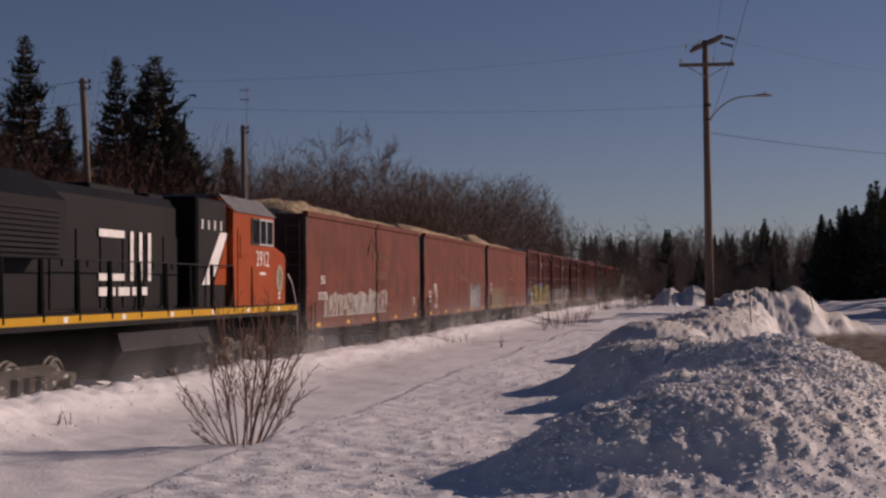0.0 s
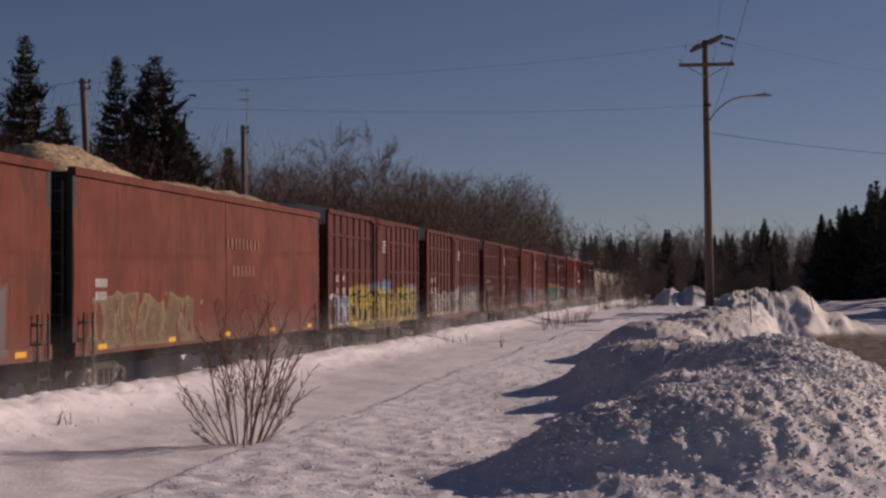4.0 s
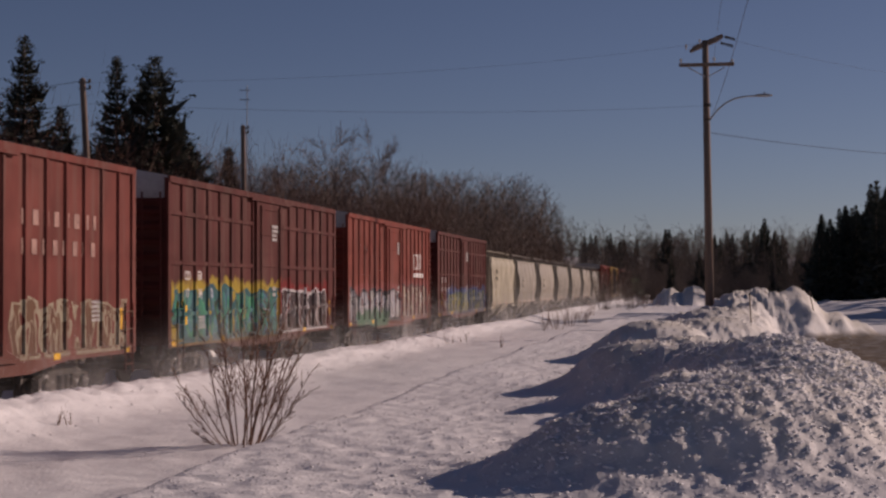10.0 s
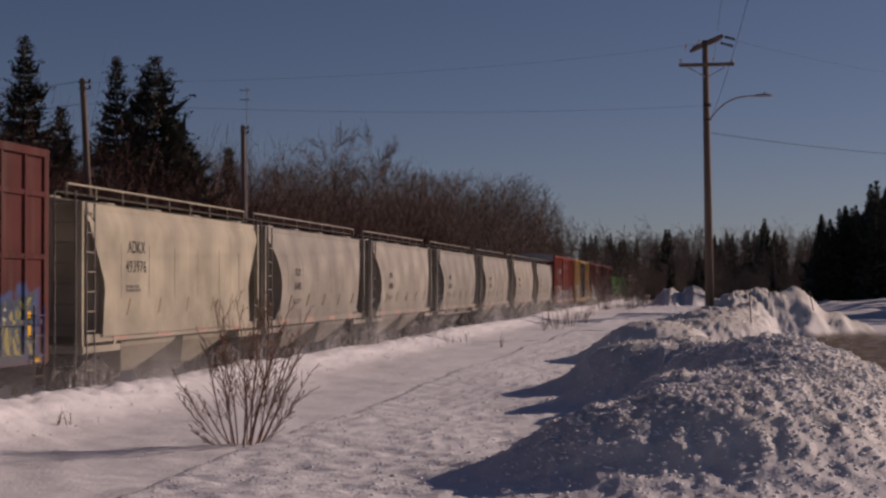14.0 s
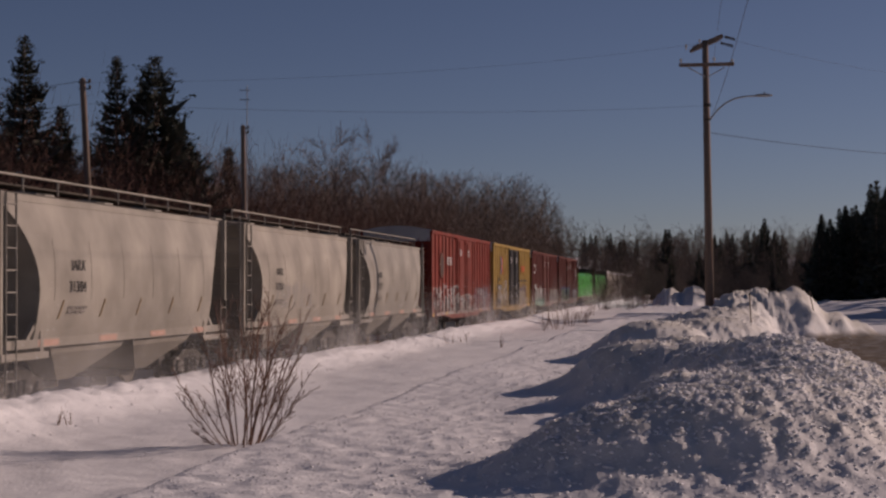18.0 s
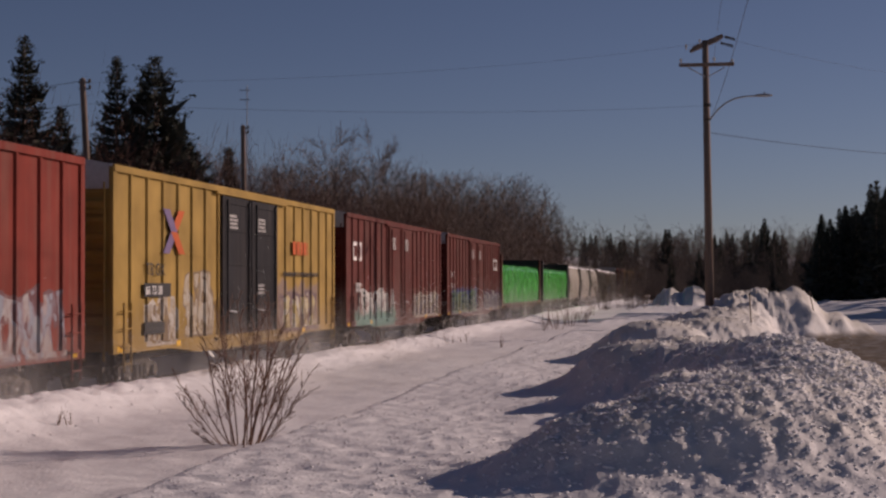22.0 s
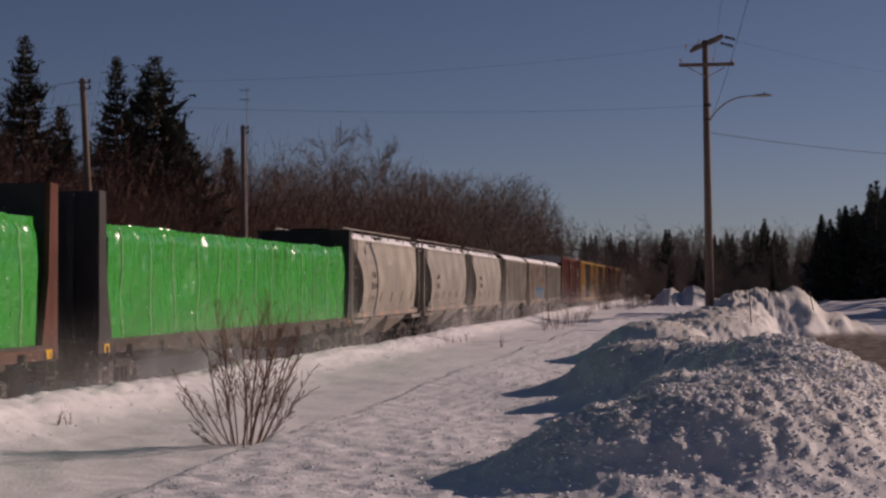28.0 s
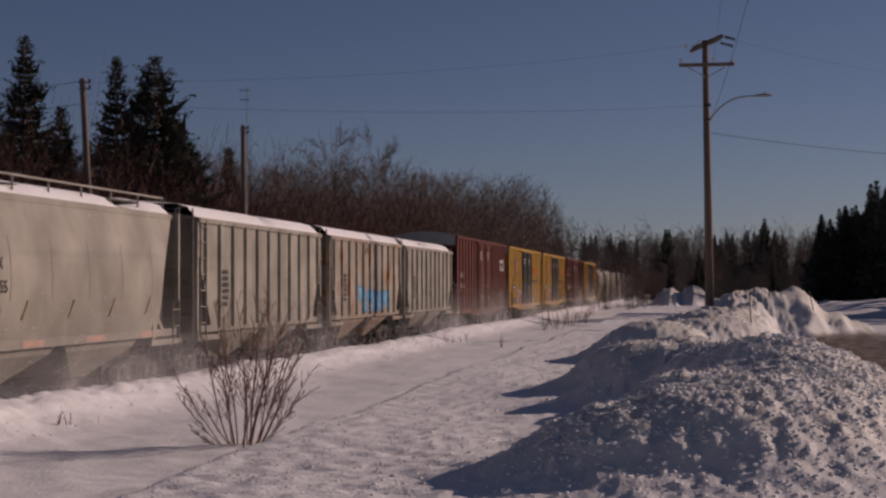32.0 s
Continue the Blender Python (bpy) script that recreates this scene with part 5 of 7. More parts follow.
    boxcar(157.2, L50, p7, "oxide-red ribbed box car with a white shield", ribs_b, (), ((-1.2, 1.2),), marks=[reporting(("NC",), ("21", "63")), shield(-4.7, 3.45, 1.1, 1.4), stencils, lambda c, h: bars("faded_lettering", 2, 2.5, 3.25, 4.2, 0.26, c, WORN, 1.463, 0.9, seed=21, bit=(0.045, 0.06), space=0.055)])
    boxcar(174.95, L50, p8, lab + "teal and black graffiti", ribs_a, belts, door, marks=[reporting(("CO", "ER"), ("17", "34", "2")), stencils])
    boxcar(192.5, L50, p9, "bright red ribbed box car with pale graffiti", ribs_b, (), ((-1.7, 1.0),), marks=[emblem(4.2, 2.85, 1.5, 0.62), stencils, lambda c, h: bars("number_line", 1, 3.8, 2.55, 2.2, 0.16, c, WHITE, 1.525, seed=22)])
    boxcar(210.2, L50, p10, lab + "blue and yellow graffiti", ribs_a, belts, door, marks=[reporting(("UC", "RY"), ("15", "89", "9")), stencils])

    cream = painted("hopper_cream", (0.40, 0.365, 0.28), rough=0.5, streak=0.25, grime=(0.22, 0.19, 0.16))
    greys = [painted("hopper_grey", c, rough=0.5, streak=0.13, grime=(0.2, 0.18, 0.16)) for c in ((0.31, 0.285, 0.245), (0.34, 0.31, 0.265), (0.29, 0.27, 0.235))]
    worn_grey = painted("hopper_grey_scuffed", (0.33, 0.30, 0.255), [(-4.2, -2.4, 2.95, 3.4, [(0.23, 0.22, 0.2)], (0.25, 0.24, 0.22), 31.0), (-0.6, 1.2, 2.0, 3.0, [(0.27, 0.25, 0.22)], (0.24, 0.23, 0.21), 32.0)], rough=0.5, streak=0.13, grime=(0.2, 0.18, 0.16))
    tagged_grey = painted("hopper_grey_tagged", (0.33, 0.30, 0.255), [(-3.6, 0.5, 1.6, 2.3, [(0.24, 0.23, 0.21), (0.22, 0.21, 0.2)], (0.31, 0.28, 0.24), 18.0)], rough=0.5, streak=0.13, grime=(0.2, 0.18, 0.16))
    lr = "pale grey covered hopper with rounded sides"
    hopper(227.5, 11.9, cream, "cream covered hopper with flat sides and roof rails", "flat", marks=[hopper_marks("ADKX", "493976", 1.503, 2.3, None, 2.87, 0.34)])
    for i, (s, a, b) in enumerate(((240.0, "TILX", "31455"), (253.6, "TILX", "31448"), (267.5, "TILX", "31460"), (281.4, "IARX", "31384"), (295.4, "IARX", "31360"), (309.0, "IARX", "31372"))):
        hopper(s, 12.5, tagged_grey if i == 4 else greys[i % 3], lr, "round", marks=[hopper_marks(a, b)], pipe=i == 2)

    L60 = 18.8
    r60 = even_ribs(L60, 2.6, 0.95)
    two = ((-2.45, -0.05), (0.05, 2.45))
    pr = painted("box60_red_tags", (0.195, 0.0350, 0.0250), [(-9.2, -2.2, 0.95, 2.2, [(0.18, 0.04, 0.03), (0.05, 0.05, 0.055), (0.16, 0.17, 0.17)], (0.46, 0.45, 0.43), 19.0), (-2.4, 3.0, 0.95, 1.8, [(0.05, 0.07, 0.08), (0.2, 0.06, 0.05)], (0.42, 0.42, 0.40), 20.0), (3.4, 8.6, 0.95, 2.15, [(0.34, 0.33, 0.33), (0.24, 0.28, 0.33), (0.30, 0.32, 0.34)], (0.13, 0.05, 0.05), 21.0)])
    py = painted("box60_yellow", GOLD, [(-7.6, -5.6, 1.0, 2.0, [(0.12, 0.09, 0.08), (0.3, 0.28, 0.26)], (0.45, 0.43, 0.40), 22.0), (-5.0, -2.9, 1.1, 2.5, [(0.40, 0.38, 0.34)], (0.15, 0.1, 0.06), 49.0), (3.0, 7.2, 0.95, 2.1, [(0.42, 0.34, 0.13), (0.46, 0.44, 0.38), (0.44, 0.38, 0.22)], (0.10, 0.06, 0.09), 23.0, (0.22, 0.17, 0.16))], grime=(0.2, 0.13, 0.06), streak=0.2)
    pblack = painted("plug_door_black", (0.022, 0.023, 0.027), streak=0.15)
    pc1 = painted("box60_brown_teal", (0.112, 0.0270, 0.0225), [(-7.6, -1.6, 0.95, 2.1, [(0.06, 0.09, 0.09), (0.44, 0.44, 0.42), (0.40, 0.42, 0.41)], (0.55, 0.55, 0.52), 24.0), (-7.8, -1.4, 0.8, 1.2, [(0.10, 0.26, 0.22)], (0.12, 0.28, 0.24), 48.0, (0.10, 0.24, 0.2)), (2.6, 9.0, 0.95, 1.9, [(0.27, 0.25, 0.20), (0.15, 0.12, 0.12), (0.2, 0.2, 0.24)], (0.34, 0.32, 0.27), 25.0, (0.15, 0.07, 0.06))])
    pc2 = painted("box60_brown_blue", (0.105, 0.0262, 0.0212), [(-8.0, -0.4, 0.95, 1.95, [(0.025, 0.05, 0.045), (0.05, 0.10, 0.06), (0.13, 0.15, 0.07)], (0.16, 0.24, 0.17), 26.0, (0.05, 0.085, 0.19)), (3.2, 9.0, 0.95, 1.8, [(0.13, 0.12, 0.16), (0.19, 0.18, 0.17)], (0.27, 0.27, 0.26), 27.0, (0.10, 0.075, 0.11))])

    def cp_sign(car, half):
        bm = bmesh.new()
        rod(bm, (1.525, -6.9, 3.1), (1.53, -6.9, 3.1), 0.55, n=24)
        d = part("round_emblem", bm, (OLIVE), car, "round faded dark emblem")
        bm = bmesh.new()
        box(bm, 1.532, 1.536, -7.05, -6.75, 2.75, 3.45)
        part("emblem_mark", bm, CHAR, d)
        bars("company_lines", 3, -5.5, 3.4, 1.7, 0.08, car, STENCIL, 1.525, seed=31)

    def yellow_signs(car, half):
        for k, (flip, half_, c) in enumerate(((1, -1, SIGN_BLUE), (1, 1, SIGN_RED), (-1, -1, SIGN_RED), (-1, 1, SIGN_BLUE))):
            bm = bmesh.new()
            tip = [(-0.72, 2.9), (-0.3, 2.9), (0.2, 3.365), (-0.2, 3.365)] if half_ < 0 else [(-0.2, 3.365), (0.2, 3.365), (0.72, 3.83), (0.3, 3.83)]
            loft(bm, [[(xx, -5.9 + a * flip, z) for a, z in tip] for xx in (1.523 + 0.004 * (k // 2), 1.526 + 0.004 * (k // 2))])
            part("crossed_sign", bm, c, car, "crossed blue and red bands")
        bars("owner_sign", 1, 4.2, 3.08, 1.9, 0.36, car, SIGN_RED, 1.525, seed=33)
        bars("slogan_line", 1, 3.2, 2.48, 4.4, 0.12, car, CHAR, 1.525, seed=34, bit=(0.02, 0.03), space=0.02)
        lettering("TB OX", 0.36, -half + 1.75, 2.44, car, CHAR, 1.524, "reporting_mark", 1.1)
        bm = bmesh.new()
        box(bm, 1.518, 1.523, -half + 1.65, -half + 3.3, 2.0, 2.28)
        box(bm, 1.518, 1.523, -half + 1.7, -half + 2.9, 1.25, 1.5)
        part("black_patch", bm, CHAR, car, "black repainted number patch")
        lettering("66 75 08", 0.26, -half + 1.72, 2.05, car, WHITE, 1.525, "car_number", 1.1)
        bars("stencil_block", 4, -1.9, 3.85, 0.7, 0.06, car, STENCIL, 1.555, seed=36)
        bars("stencil_block", 4, 0.6, 3.85, 0.7, 0.06, car, STENCIL, 1.555, seed=37)
        bars("stencil_block", 3, 0.6, 2.2, 0.6, 0.06, car, STENCIL, 1.555, seed=38)

    def cn_marks(front_sign):
        def put(car, half):
            emblem(-half + 1.15 if front_sign else half - 2.4, 3.05, 1.3, 0.6)(car, half)
            if front_sign:
                bars("number_line", 2, -half + 1.3, 2.2, 1.0, 0.12, car, STENCIL, 1.525, seed=41)
            else:
                lettering("DW C", 0.34, -half + 1.3, 2.62, car, STENCIL, 1.463, "reporting_mark", 1.3)
                lettering("793 576", 0.32, -half + 1.2, 2.12, car, STENCIL, 1.463, "car_number", 1.2)
            bars("stencil_block", 5, -1.95, 3.9, 0.7, 0.06, car, STENCIL, 1.555, seed=42)
            bars("stencil_block", 5, 0.6, 3.9, 0.7, 0.06, car, STENCIL, 1.555, seed=43)
            bars("stencil_block", 4, half - 3.0, 1.9, 1.0, 0.07, car, STENCIL, seed=44)
        return put
    OLIVE = mat("dark_emblem", (0.10, 0.045, 0.03), 0.6, vary=0.2, bump=0)
    SIGN_BLUE = mat("sign_blue", (0.16, 0.12, 0.22), 0.6, vary=0.15, bump=0)
    SIGN_RED = mat("sign_red", (0.48, 0.10, 0.03), 0.6, vary=0.15, bump=0)
    boxcar(323.4, L60, pr, "bright red double-door box car covered in white graffiti", r60, (), two, marks=[cp_sign, lambda c, h: bars("stencil_block", 4, -1.9, 3.85, 0.65, 0.055, c, STENCIL, 1.555, seed=51), lambda c, h: bars("stencil_block", 4, 0.6, 3.85, 0.65, 0.055, c, STENCIL, 1.555, seed=52)], group="long box cars")
    boxcar(343.7, L60, py, "yellow box car with black plug doors and graffiti", r60, (), two, pblack, marks=[yellow_signs], group="long box cars")
    boxcar(364.2, L60, pc1, "brown-red double-door box car with teal graffiti", r60, (), two, marks=[cn_marks(True)], group="long box cars")
    boxcar(384.8, L60, pc2, "brown-red double-door box car with blue graffiti", r60, (), two, marks=[cn_marks(False)], group="long box cars")

    beam = painted("centerbeam_oxide", (0.11, 0.042, 0.03))
    dark = painted("centerbeam_dark", (0.045, 0.035, 0.031))
    centerbeam(404.6, 22.3, beam, "rust-brown centre-beam flat car with end bulkheads", 1)
    centerbeam(428.8, 22.1, dark, "dark centre-beam flat car with end bulkheads", 2)

    for i, (s, a, b) in enumerate(((451.1, "CAIX", "323291"), (464.8, "IARX", "31367"), (478.3, "CAIX", "323255"))):
        hopper(s, 12.6, worn_grey if i == 0 else greys[(i + 1) % 3], lr + " and snow on the roof", "round", 0.45, [hopper_marks(a, b)])
    rib1 = painted("ribbed_grey", (0.30, 0.28, 0.24), rough=0.6, streak=0.5, grime=(0.16, 0.13, 0.11))
    rib2 = painted("ribbed_rusty", (0.31, 0.28, 0.24), [(-2.0, 3.6, 1.35, 2.1, [(0.08, 0.3, 0.5), (0.1, 0.4, 0.55)], (0.06, 0.15, 0.3), 28.0)], rough=0.7, streak=0.5, grime=(0.2, 0.12, 0.07), rust=(0.27, 0.13, 0.06))
    for s, p in ((492.1, rib1), (505.1, rib2), (517.6, rib1)):
        hopper(s, 11.9, p, "weathered grey ribbed hopper under roof snow" if p is rib1 else "rust-streaked ribbed hopper with blue graffiti", "ribbed", 0.62, rails=False, group="ribbed hoppers", marks=[lambda c, h: bars("stencil_block", 6, -h + 1.6, 2.5, 0.9, 0.1, c, CHAR, 1.465, seed=61)])
    pn = painted("box60_brown_plain", (0.098, 0.0225, 0.0173))
    py2 = painted("box60_yellow_plain", (0.37, 0.215, 0.045), [(-5.0, 1.0, 1.0, 1.9, [PINK, (0.4, 0.35, 0.45)], (0.5, 0.3, 0.4), 29.0)], grime=(0.2, 0.13, 0.06))
    brown = "brown-red double-door box car, dusty"
    boxcar(530.9, L60, pn, brown, r60, (), two, marks=[cn_marks(False)], group="long box cars")
    boxcar(551.4, L60, py2, "yellow box car with black plug doors, dusty", r60, (), two, pblack, marks=[yellow_signs], group="long box cars")
    boxcar(571.9, L60, py2, "yellow box car with black plug doors, dusty", r60, (), two, pblack, marks=[yellow_signs], group="long box cars")
    boxcar(592.4, L60, pn, brown, r60, (), two, marks=[cn_marks(True)], group="long box cars")
    boxcar(612.9, L60, py2, "yellow box car with black plug doors, dusty", r60, (), two, pblack, marks=[yellow_signs], group="long box cars")
    for i in range(7):
        hopper(633.4 + 13.8 * i, 12.5, greys[i % 3], lr, "round", 0.3)


build_train()

# rails in the cleared bed
for rx in (-0.72, 0.72):
    bm = bmesh.new()
    for x0, x1, z0, z1 in ((-0.035, 0.035, -0.045, 0.0), (-0.008, 0.008, -0.14, -0.045), (-0.07, 0.07, -0.16, -0.14)):
        box(bm, rx + x0, rx + x1, -90, 900, z0, z1)
    tagged(part("rail", bm, WHEEL), "worn steel running rail in packed snow", "rail", "rails", "structure")


# ---------------------------------------------------------------- plants
def prisms(segs, n=3):
    """Points and quads of tapered n-sided bars; segs: rows of a, b, radius at a, radius at b."""
    segs = np.asarray(segs, dtype=float)
    a, b, r0, r1 = segs[:, 0:3], segs[:, 3:6], segs[:, 6:7], segs[:, 7:8]
    d = b - a
    d = d / np.maximum(np.linalg.norm(d, axis=1, keepdims=True), 1e-6)
    ref = np.where(np.abs(d[:, 2:3]) > 0.9, np.array([[1.0, 0, 0]]), np.array([[0, 0, 1.0]]))
    u = np.cross(d, ref)
    u = u / np.maximum(np.linalg.norm(u, axis=1, keepdims=True), 1e-6)
    w = np.cross(d, u)
    pts = []
    for c, r in ((a, r0), (b, r1)):
        for i in range(n):
            k = 2 * math.pi * i / n
            pts.append(c + r * (u * math.cos(k) + w * math.sin(k)))
    v = np.stack(pts, 1).reshape(-1, 3)
    m = len(segs)
    base = np.arange(m)[:, None] * 2 * n
    f = np.stack([np.stack([base[:, 0] + i, base[:, 0] + (i + 1) % n, base[:, 0] + n + (i + 1) % n, base[:, 0] + n + i], 1) for i in range(n)], 1).reshape(-1, 4)
    return v, f


def ribbons(segs, seed=0):
    """Points and faces of thin tapered blades, for twigs far off."""
    segs = np.asarray(segs, dtype=float)
    a, b, r0, r1 = segs[:, 0:3], segs[:, 3:6], segs[:, 6:7], segs[:, 7:8]
    d = b - a
    d = d / np.maximum(np.linalg.norm(d, axis=1, keepdims=True), 1e-6)
    u = np.cross(d, np.random.RandomState(seed).normal(0, 1, d.shape))
    u = u / np.maximum(np.linalg.norm(u, axis=1, keepdims=True), 1e-6)
    v = np.stack([a - u * r0, a + u * r0, b], 1).reshape(-1, 3)
    return v, np.arange(len(v)).reshape(-1, 3)


def grow(rnd, a, d, length, r, depth, out, spread=0.5, kids=(3, 4), rise=0.25, bits=3):
    """Branching: adds bars to out."""
    p, d = Vector(a), Vector(d).normalized()
    q = p
    for i in range(bits):
        d = (d + Vector((rnd.gauss(0, 0.09), rnd.gauss(0, 0.09), rnd.gauss(0, 0.05) + rise * 0.1))).normalized()
        n = q + d * (length / bits)
        k0, k1 = 1 - 0.55 * i / bits, 1 - 0.55 * (i + 1) / bits
        out.append((*q, *n, r * k0, r * k1))
        if depth > 0 and i > 0 or depth > 1:
            for _ in range(rnd.randint(*kids) if i else max(1, kids[0] - 1)):
                s = d.orthogonal()
                s.rotate(Matrix.Rotation(rnd.uniform(0, 6.283), 3, d))
                c = (d + s.normalized() * rnd.uniform(spread * 0.6, spread * 1.5) + Vector((0, 0, rise))).normalized()
                if depth > 0:
                    t = rnd.random()
                    grow(rnd, q.lerp(n, t), c, length * rnd.uniform(0.38, 0.62), r * k1 * 0.55, depth - 1, out, spread, kids, rise, bits)
        q = n


def bare_tree_segs(h, seed, depth=3, kids=(5, 7), spread=0.8):
    rnd = random.Random(seed)
    out = []
    p, d = Vector((0, 0, -0.2)), Vector((rnd.gauss(0, 0.03), rnd.gauss(0, 0.03), 1))
    r = 0.006 * h + 0.010
    n = 8
    for i in range(n):
        d = (d + Vector((rnd.gauss(0, 0.04), rnd.gauss(0, 0.04), 0.05))).normalized()
        q = p + d * (h / n)
        out.append((*p, *q, r * (1 - 0.85 * i / n), r * (1 - 0.85 * (i + 1) / n)))
        if i >= 2:
            for _ in range(4):
                k = rnd.uniform(0, 6.283)
                c = Vector((math.cos(k), math.sin(k), rnd.uniform(0.7, 1.5))).normalized()
                grow(rnd, p.lerp(q, rnd.random()), c, h * rnd.uniform(0.14, 0.26) * (1.25 - 0.6 * i / n), r * (1 - 0.85 * i / n) * 0.25 + 0.006, depth - 2, out, spread, kids, 0.2, 3)
        p = q
    return np.array(out)


def shrub_segs(h, seed, stems=7, depth=1):
    rnd = random.Random(seed)
    out = []
    for _ in range(stems):
        k = rnd.uniform(0, 6.283)
        lean = rnd.uniform(0.05, 0.5)
        grow(rnd, (math.cos(k) * 0.25, math.sin(k) * 0.25, -0.15), (math.cos(k) * lean, math.sin(k) * lean, 1), h * rnd.uniform(0.65, 1.0), 0.005 + 0.0010 * h, depth, out, 0.70, (5, 7), 0.30, 4)
    return np.array(out)


def scatter(name, variants, places, material, label, category, thick=1.0, least=0.0):
    """Many plants as one stuff object; places: x, y, scale, turn, variant."""
    vs, fs, off = [], [], 0
    base = [ribbons(np.concatenate([v[:, :6], np.maximum(v[:, 6:] * thick * 1.25, least)], 1), i) for i, v in enumerate(variants)]
    for x, y, sc, turn, k in places:
        v, f = base[k]
        c, s = math.cos(turn), math.sin(turn)
        p = np.stack([(v[:, 0] * c - v[:, 1] * s) * sc + x, (v[:, 0] * s + v[:, 1] * c) * sc + y, v[:, 2] * sc + on_ground(x, y)], 1)
        vs.append(p)
        fs.append(f + off)
        off += len(v)
    ob = raw_mesh(name, np.concatenate(vs), np.concatenate(fs), material)
    return tagged(ob, label, category, kind="stuff")


def spruce_meshes(h, r, seed, detail=1.0, taper=0.92):
    """Trunk and crown meshes of a spruce: whorls of drooping boughs set with short needle sprays."""
    rnd = np.random.RandomState(seed)
    trunk = prisms([(0, 0, -0.3, 0, 0, h * 0.5, 0.016 * h, 0.009 * h), (0, 0, h * 0.5, 0, 0, h * 0.99, 0.009 * h, 0.008)], 6)
    quads = []
    zup = np.array([0, 0, 1.0])
    z = 0.06 * h
    big = 1.0 / detail ** 0.5
    while z < h * 0.985:
        t = z / h
        n = rnd.randint(5, 8)
        ph = rnd.uniform(0, 6.28)
        ring = rnd.uniform(0.55, 1.18)
        for i in range(n):
            az = ph + 6.283 * i / n + rnd.uniform(-0.4, 0.4)
            ln = (r * (1 - t) ** taper * rnd.uniform(0.45, 1.2) + 0.10 * (1 - t)) * ring + 0.03
            droop = -0.20 + 0.75 * t * t + rnd.uniform(-0.14, 0.14)
            out = np.array([math.cos(az), math.sin(az), 0.0])
            side = np.array([-math.sin(az), math.cos(az), 0.0])
            wide = (ln * rnd.uniform(0.24, 0.38) + 0.05) * big ** 0.4
            for sd in (-1, 1):
                mid = out * ln * rnd.uniform(0.45, 0.65) + zup * (z + ln * droop * 0.5)
                quads.append((zup * z, mid + side * wide * sd * 0.35 + zup * 0.12 * wide, out * ln * 0.9 + zup * (z + ln * (droop * 0.9 + 0.19)), mid + side * wide * sd - zup * wide * rnd.uniform(0.2, 0.6)))
            m = max(2, int(ln / (0.20 * big)))
            for j in range(m):
                s = (j + 0.8) / m
                c = out * ln * s + zup * (z + ln * (droop * s + 0.24 * s * s))
                fan = (0.07 + 0.26 * ln * s * (1.15 - s)) * (1.05 - 0.5 * t)
                q = 12
                u = rnd.normal(0, 1, (q, 3))
                w = rnd.uniform(-1, 1, (q, 6))
                p = c + side * u[:, :1] * fan + out * u[:, 1:2] * 0.09 + zup * (u[:, 2:] * 0.05 - 0.03)
                tip = 1.1 - 0.75 * t
                a = (out * (0.75 + 0.25 * w[:, :1]) + side * 0.7 * w[:, 1:2] + zup * (0.4 * w[:, 2:3] - 0.05 + 0.35 * t)) * (0.22 + 0.08 * w[:, 3:4]) * big * tip
                b = (side * w[:, 4:5] + zup * w[:, 5:6] + out * 0.4 * w[:, 3:4]) * (0.07 + 0.025 * w[:, 2:3]) * big * tip
                quads.extend(np.stack([p - a * 0.5, p + b, p + a, p - b], 1))
        z += h * 0.023 * big ** 0.5 * rnd.uniform(0.7, 1.35) * (1.15 - 0.5 * t)
    v = np.array(quads).reshape(-1, 3)
    f = np.arange(len(v)).reshape(-1, 4)
    return trunk, (v, f)


def spruce(x, y, h, r, seed, label, group="", detail=1.0):
    t = empty("spruce_tree", (x, y, on_ground(x, y)))
    tagged(t, label, "tree", group)
    (tv, tf), (cv, cf) = spruce_meshes(h, r, seed, detail, 0.72 if seed in (5, 6, 9) else 1.0)
    for name, v, f, m in (("trunk", tv, tf, BARK), ("crown", cv, cf, NEEDLES)):
        raw_mesh(name, v, f, m).parent = t
    return t


def bare_tree(x, y, h, seed, label, group="", depth=3):
    t = empty("bare_tree", (x, y, on_ground(x, y)))
    tagged(t, label, "tree", group)
    s = bare_tree_segs(h, seed, depth, (4, 5) if depth > 3 else (4, 6), 0.65)
    for name, rows, m in (("trunk", s[s[:, 6] > 0.03 * h / 12], BARK), ("crown", s[s[:, 6] <= 0.03 * h / 12], TWIG_FAR)):
        rows = np.concatenate([rows[:, :6], np.maximum(rows[:, 6:], 0.010)], 1)
        v, f = prisms(rows, 5) if name == "trunk" else ribbons(rows * (1, 1, 1, 1, 1, 1, 1.3, 1.3), seed)
        raw_mesh(name, v, f, m).parent = t
    return t


# tall spruces behind the track
SPL = "tall dark spruce rising above the leafless thicket"
for px, ahead, h, r, seed in ((-0.2585, 66, 12.1, 4.0, 1), (-0.283, 63, 10.6, 3.4, 2), (-0.236, 68, 9.4, 3.7, 3), (-0.2015, 65, 11.2, 3.6, 4), (-0.178, 66, 11.3, 3.7, 5), (-0.156, 69, 7.9, 3.0, 6), (-0.132, 82, 9.0, 2.9, 7), (-0.30, 75, 10.8, 3.4, 8), (-0.166, 67, 8.9, 3.4, 9)):
    x, y = spot(px * ahead, ahead)
    spruce(x, y, h, r, seed, SPL, "spruces behind the track", 1.0)

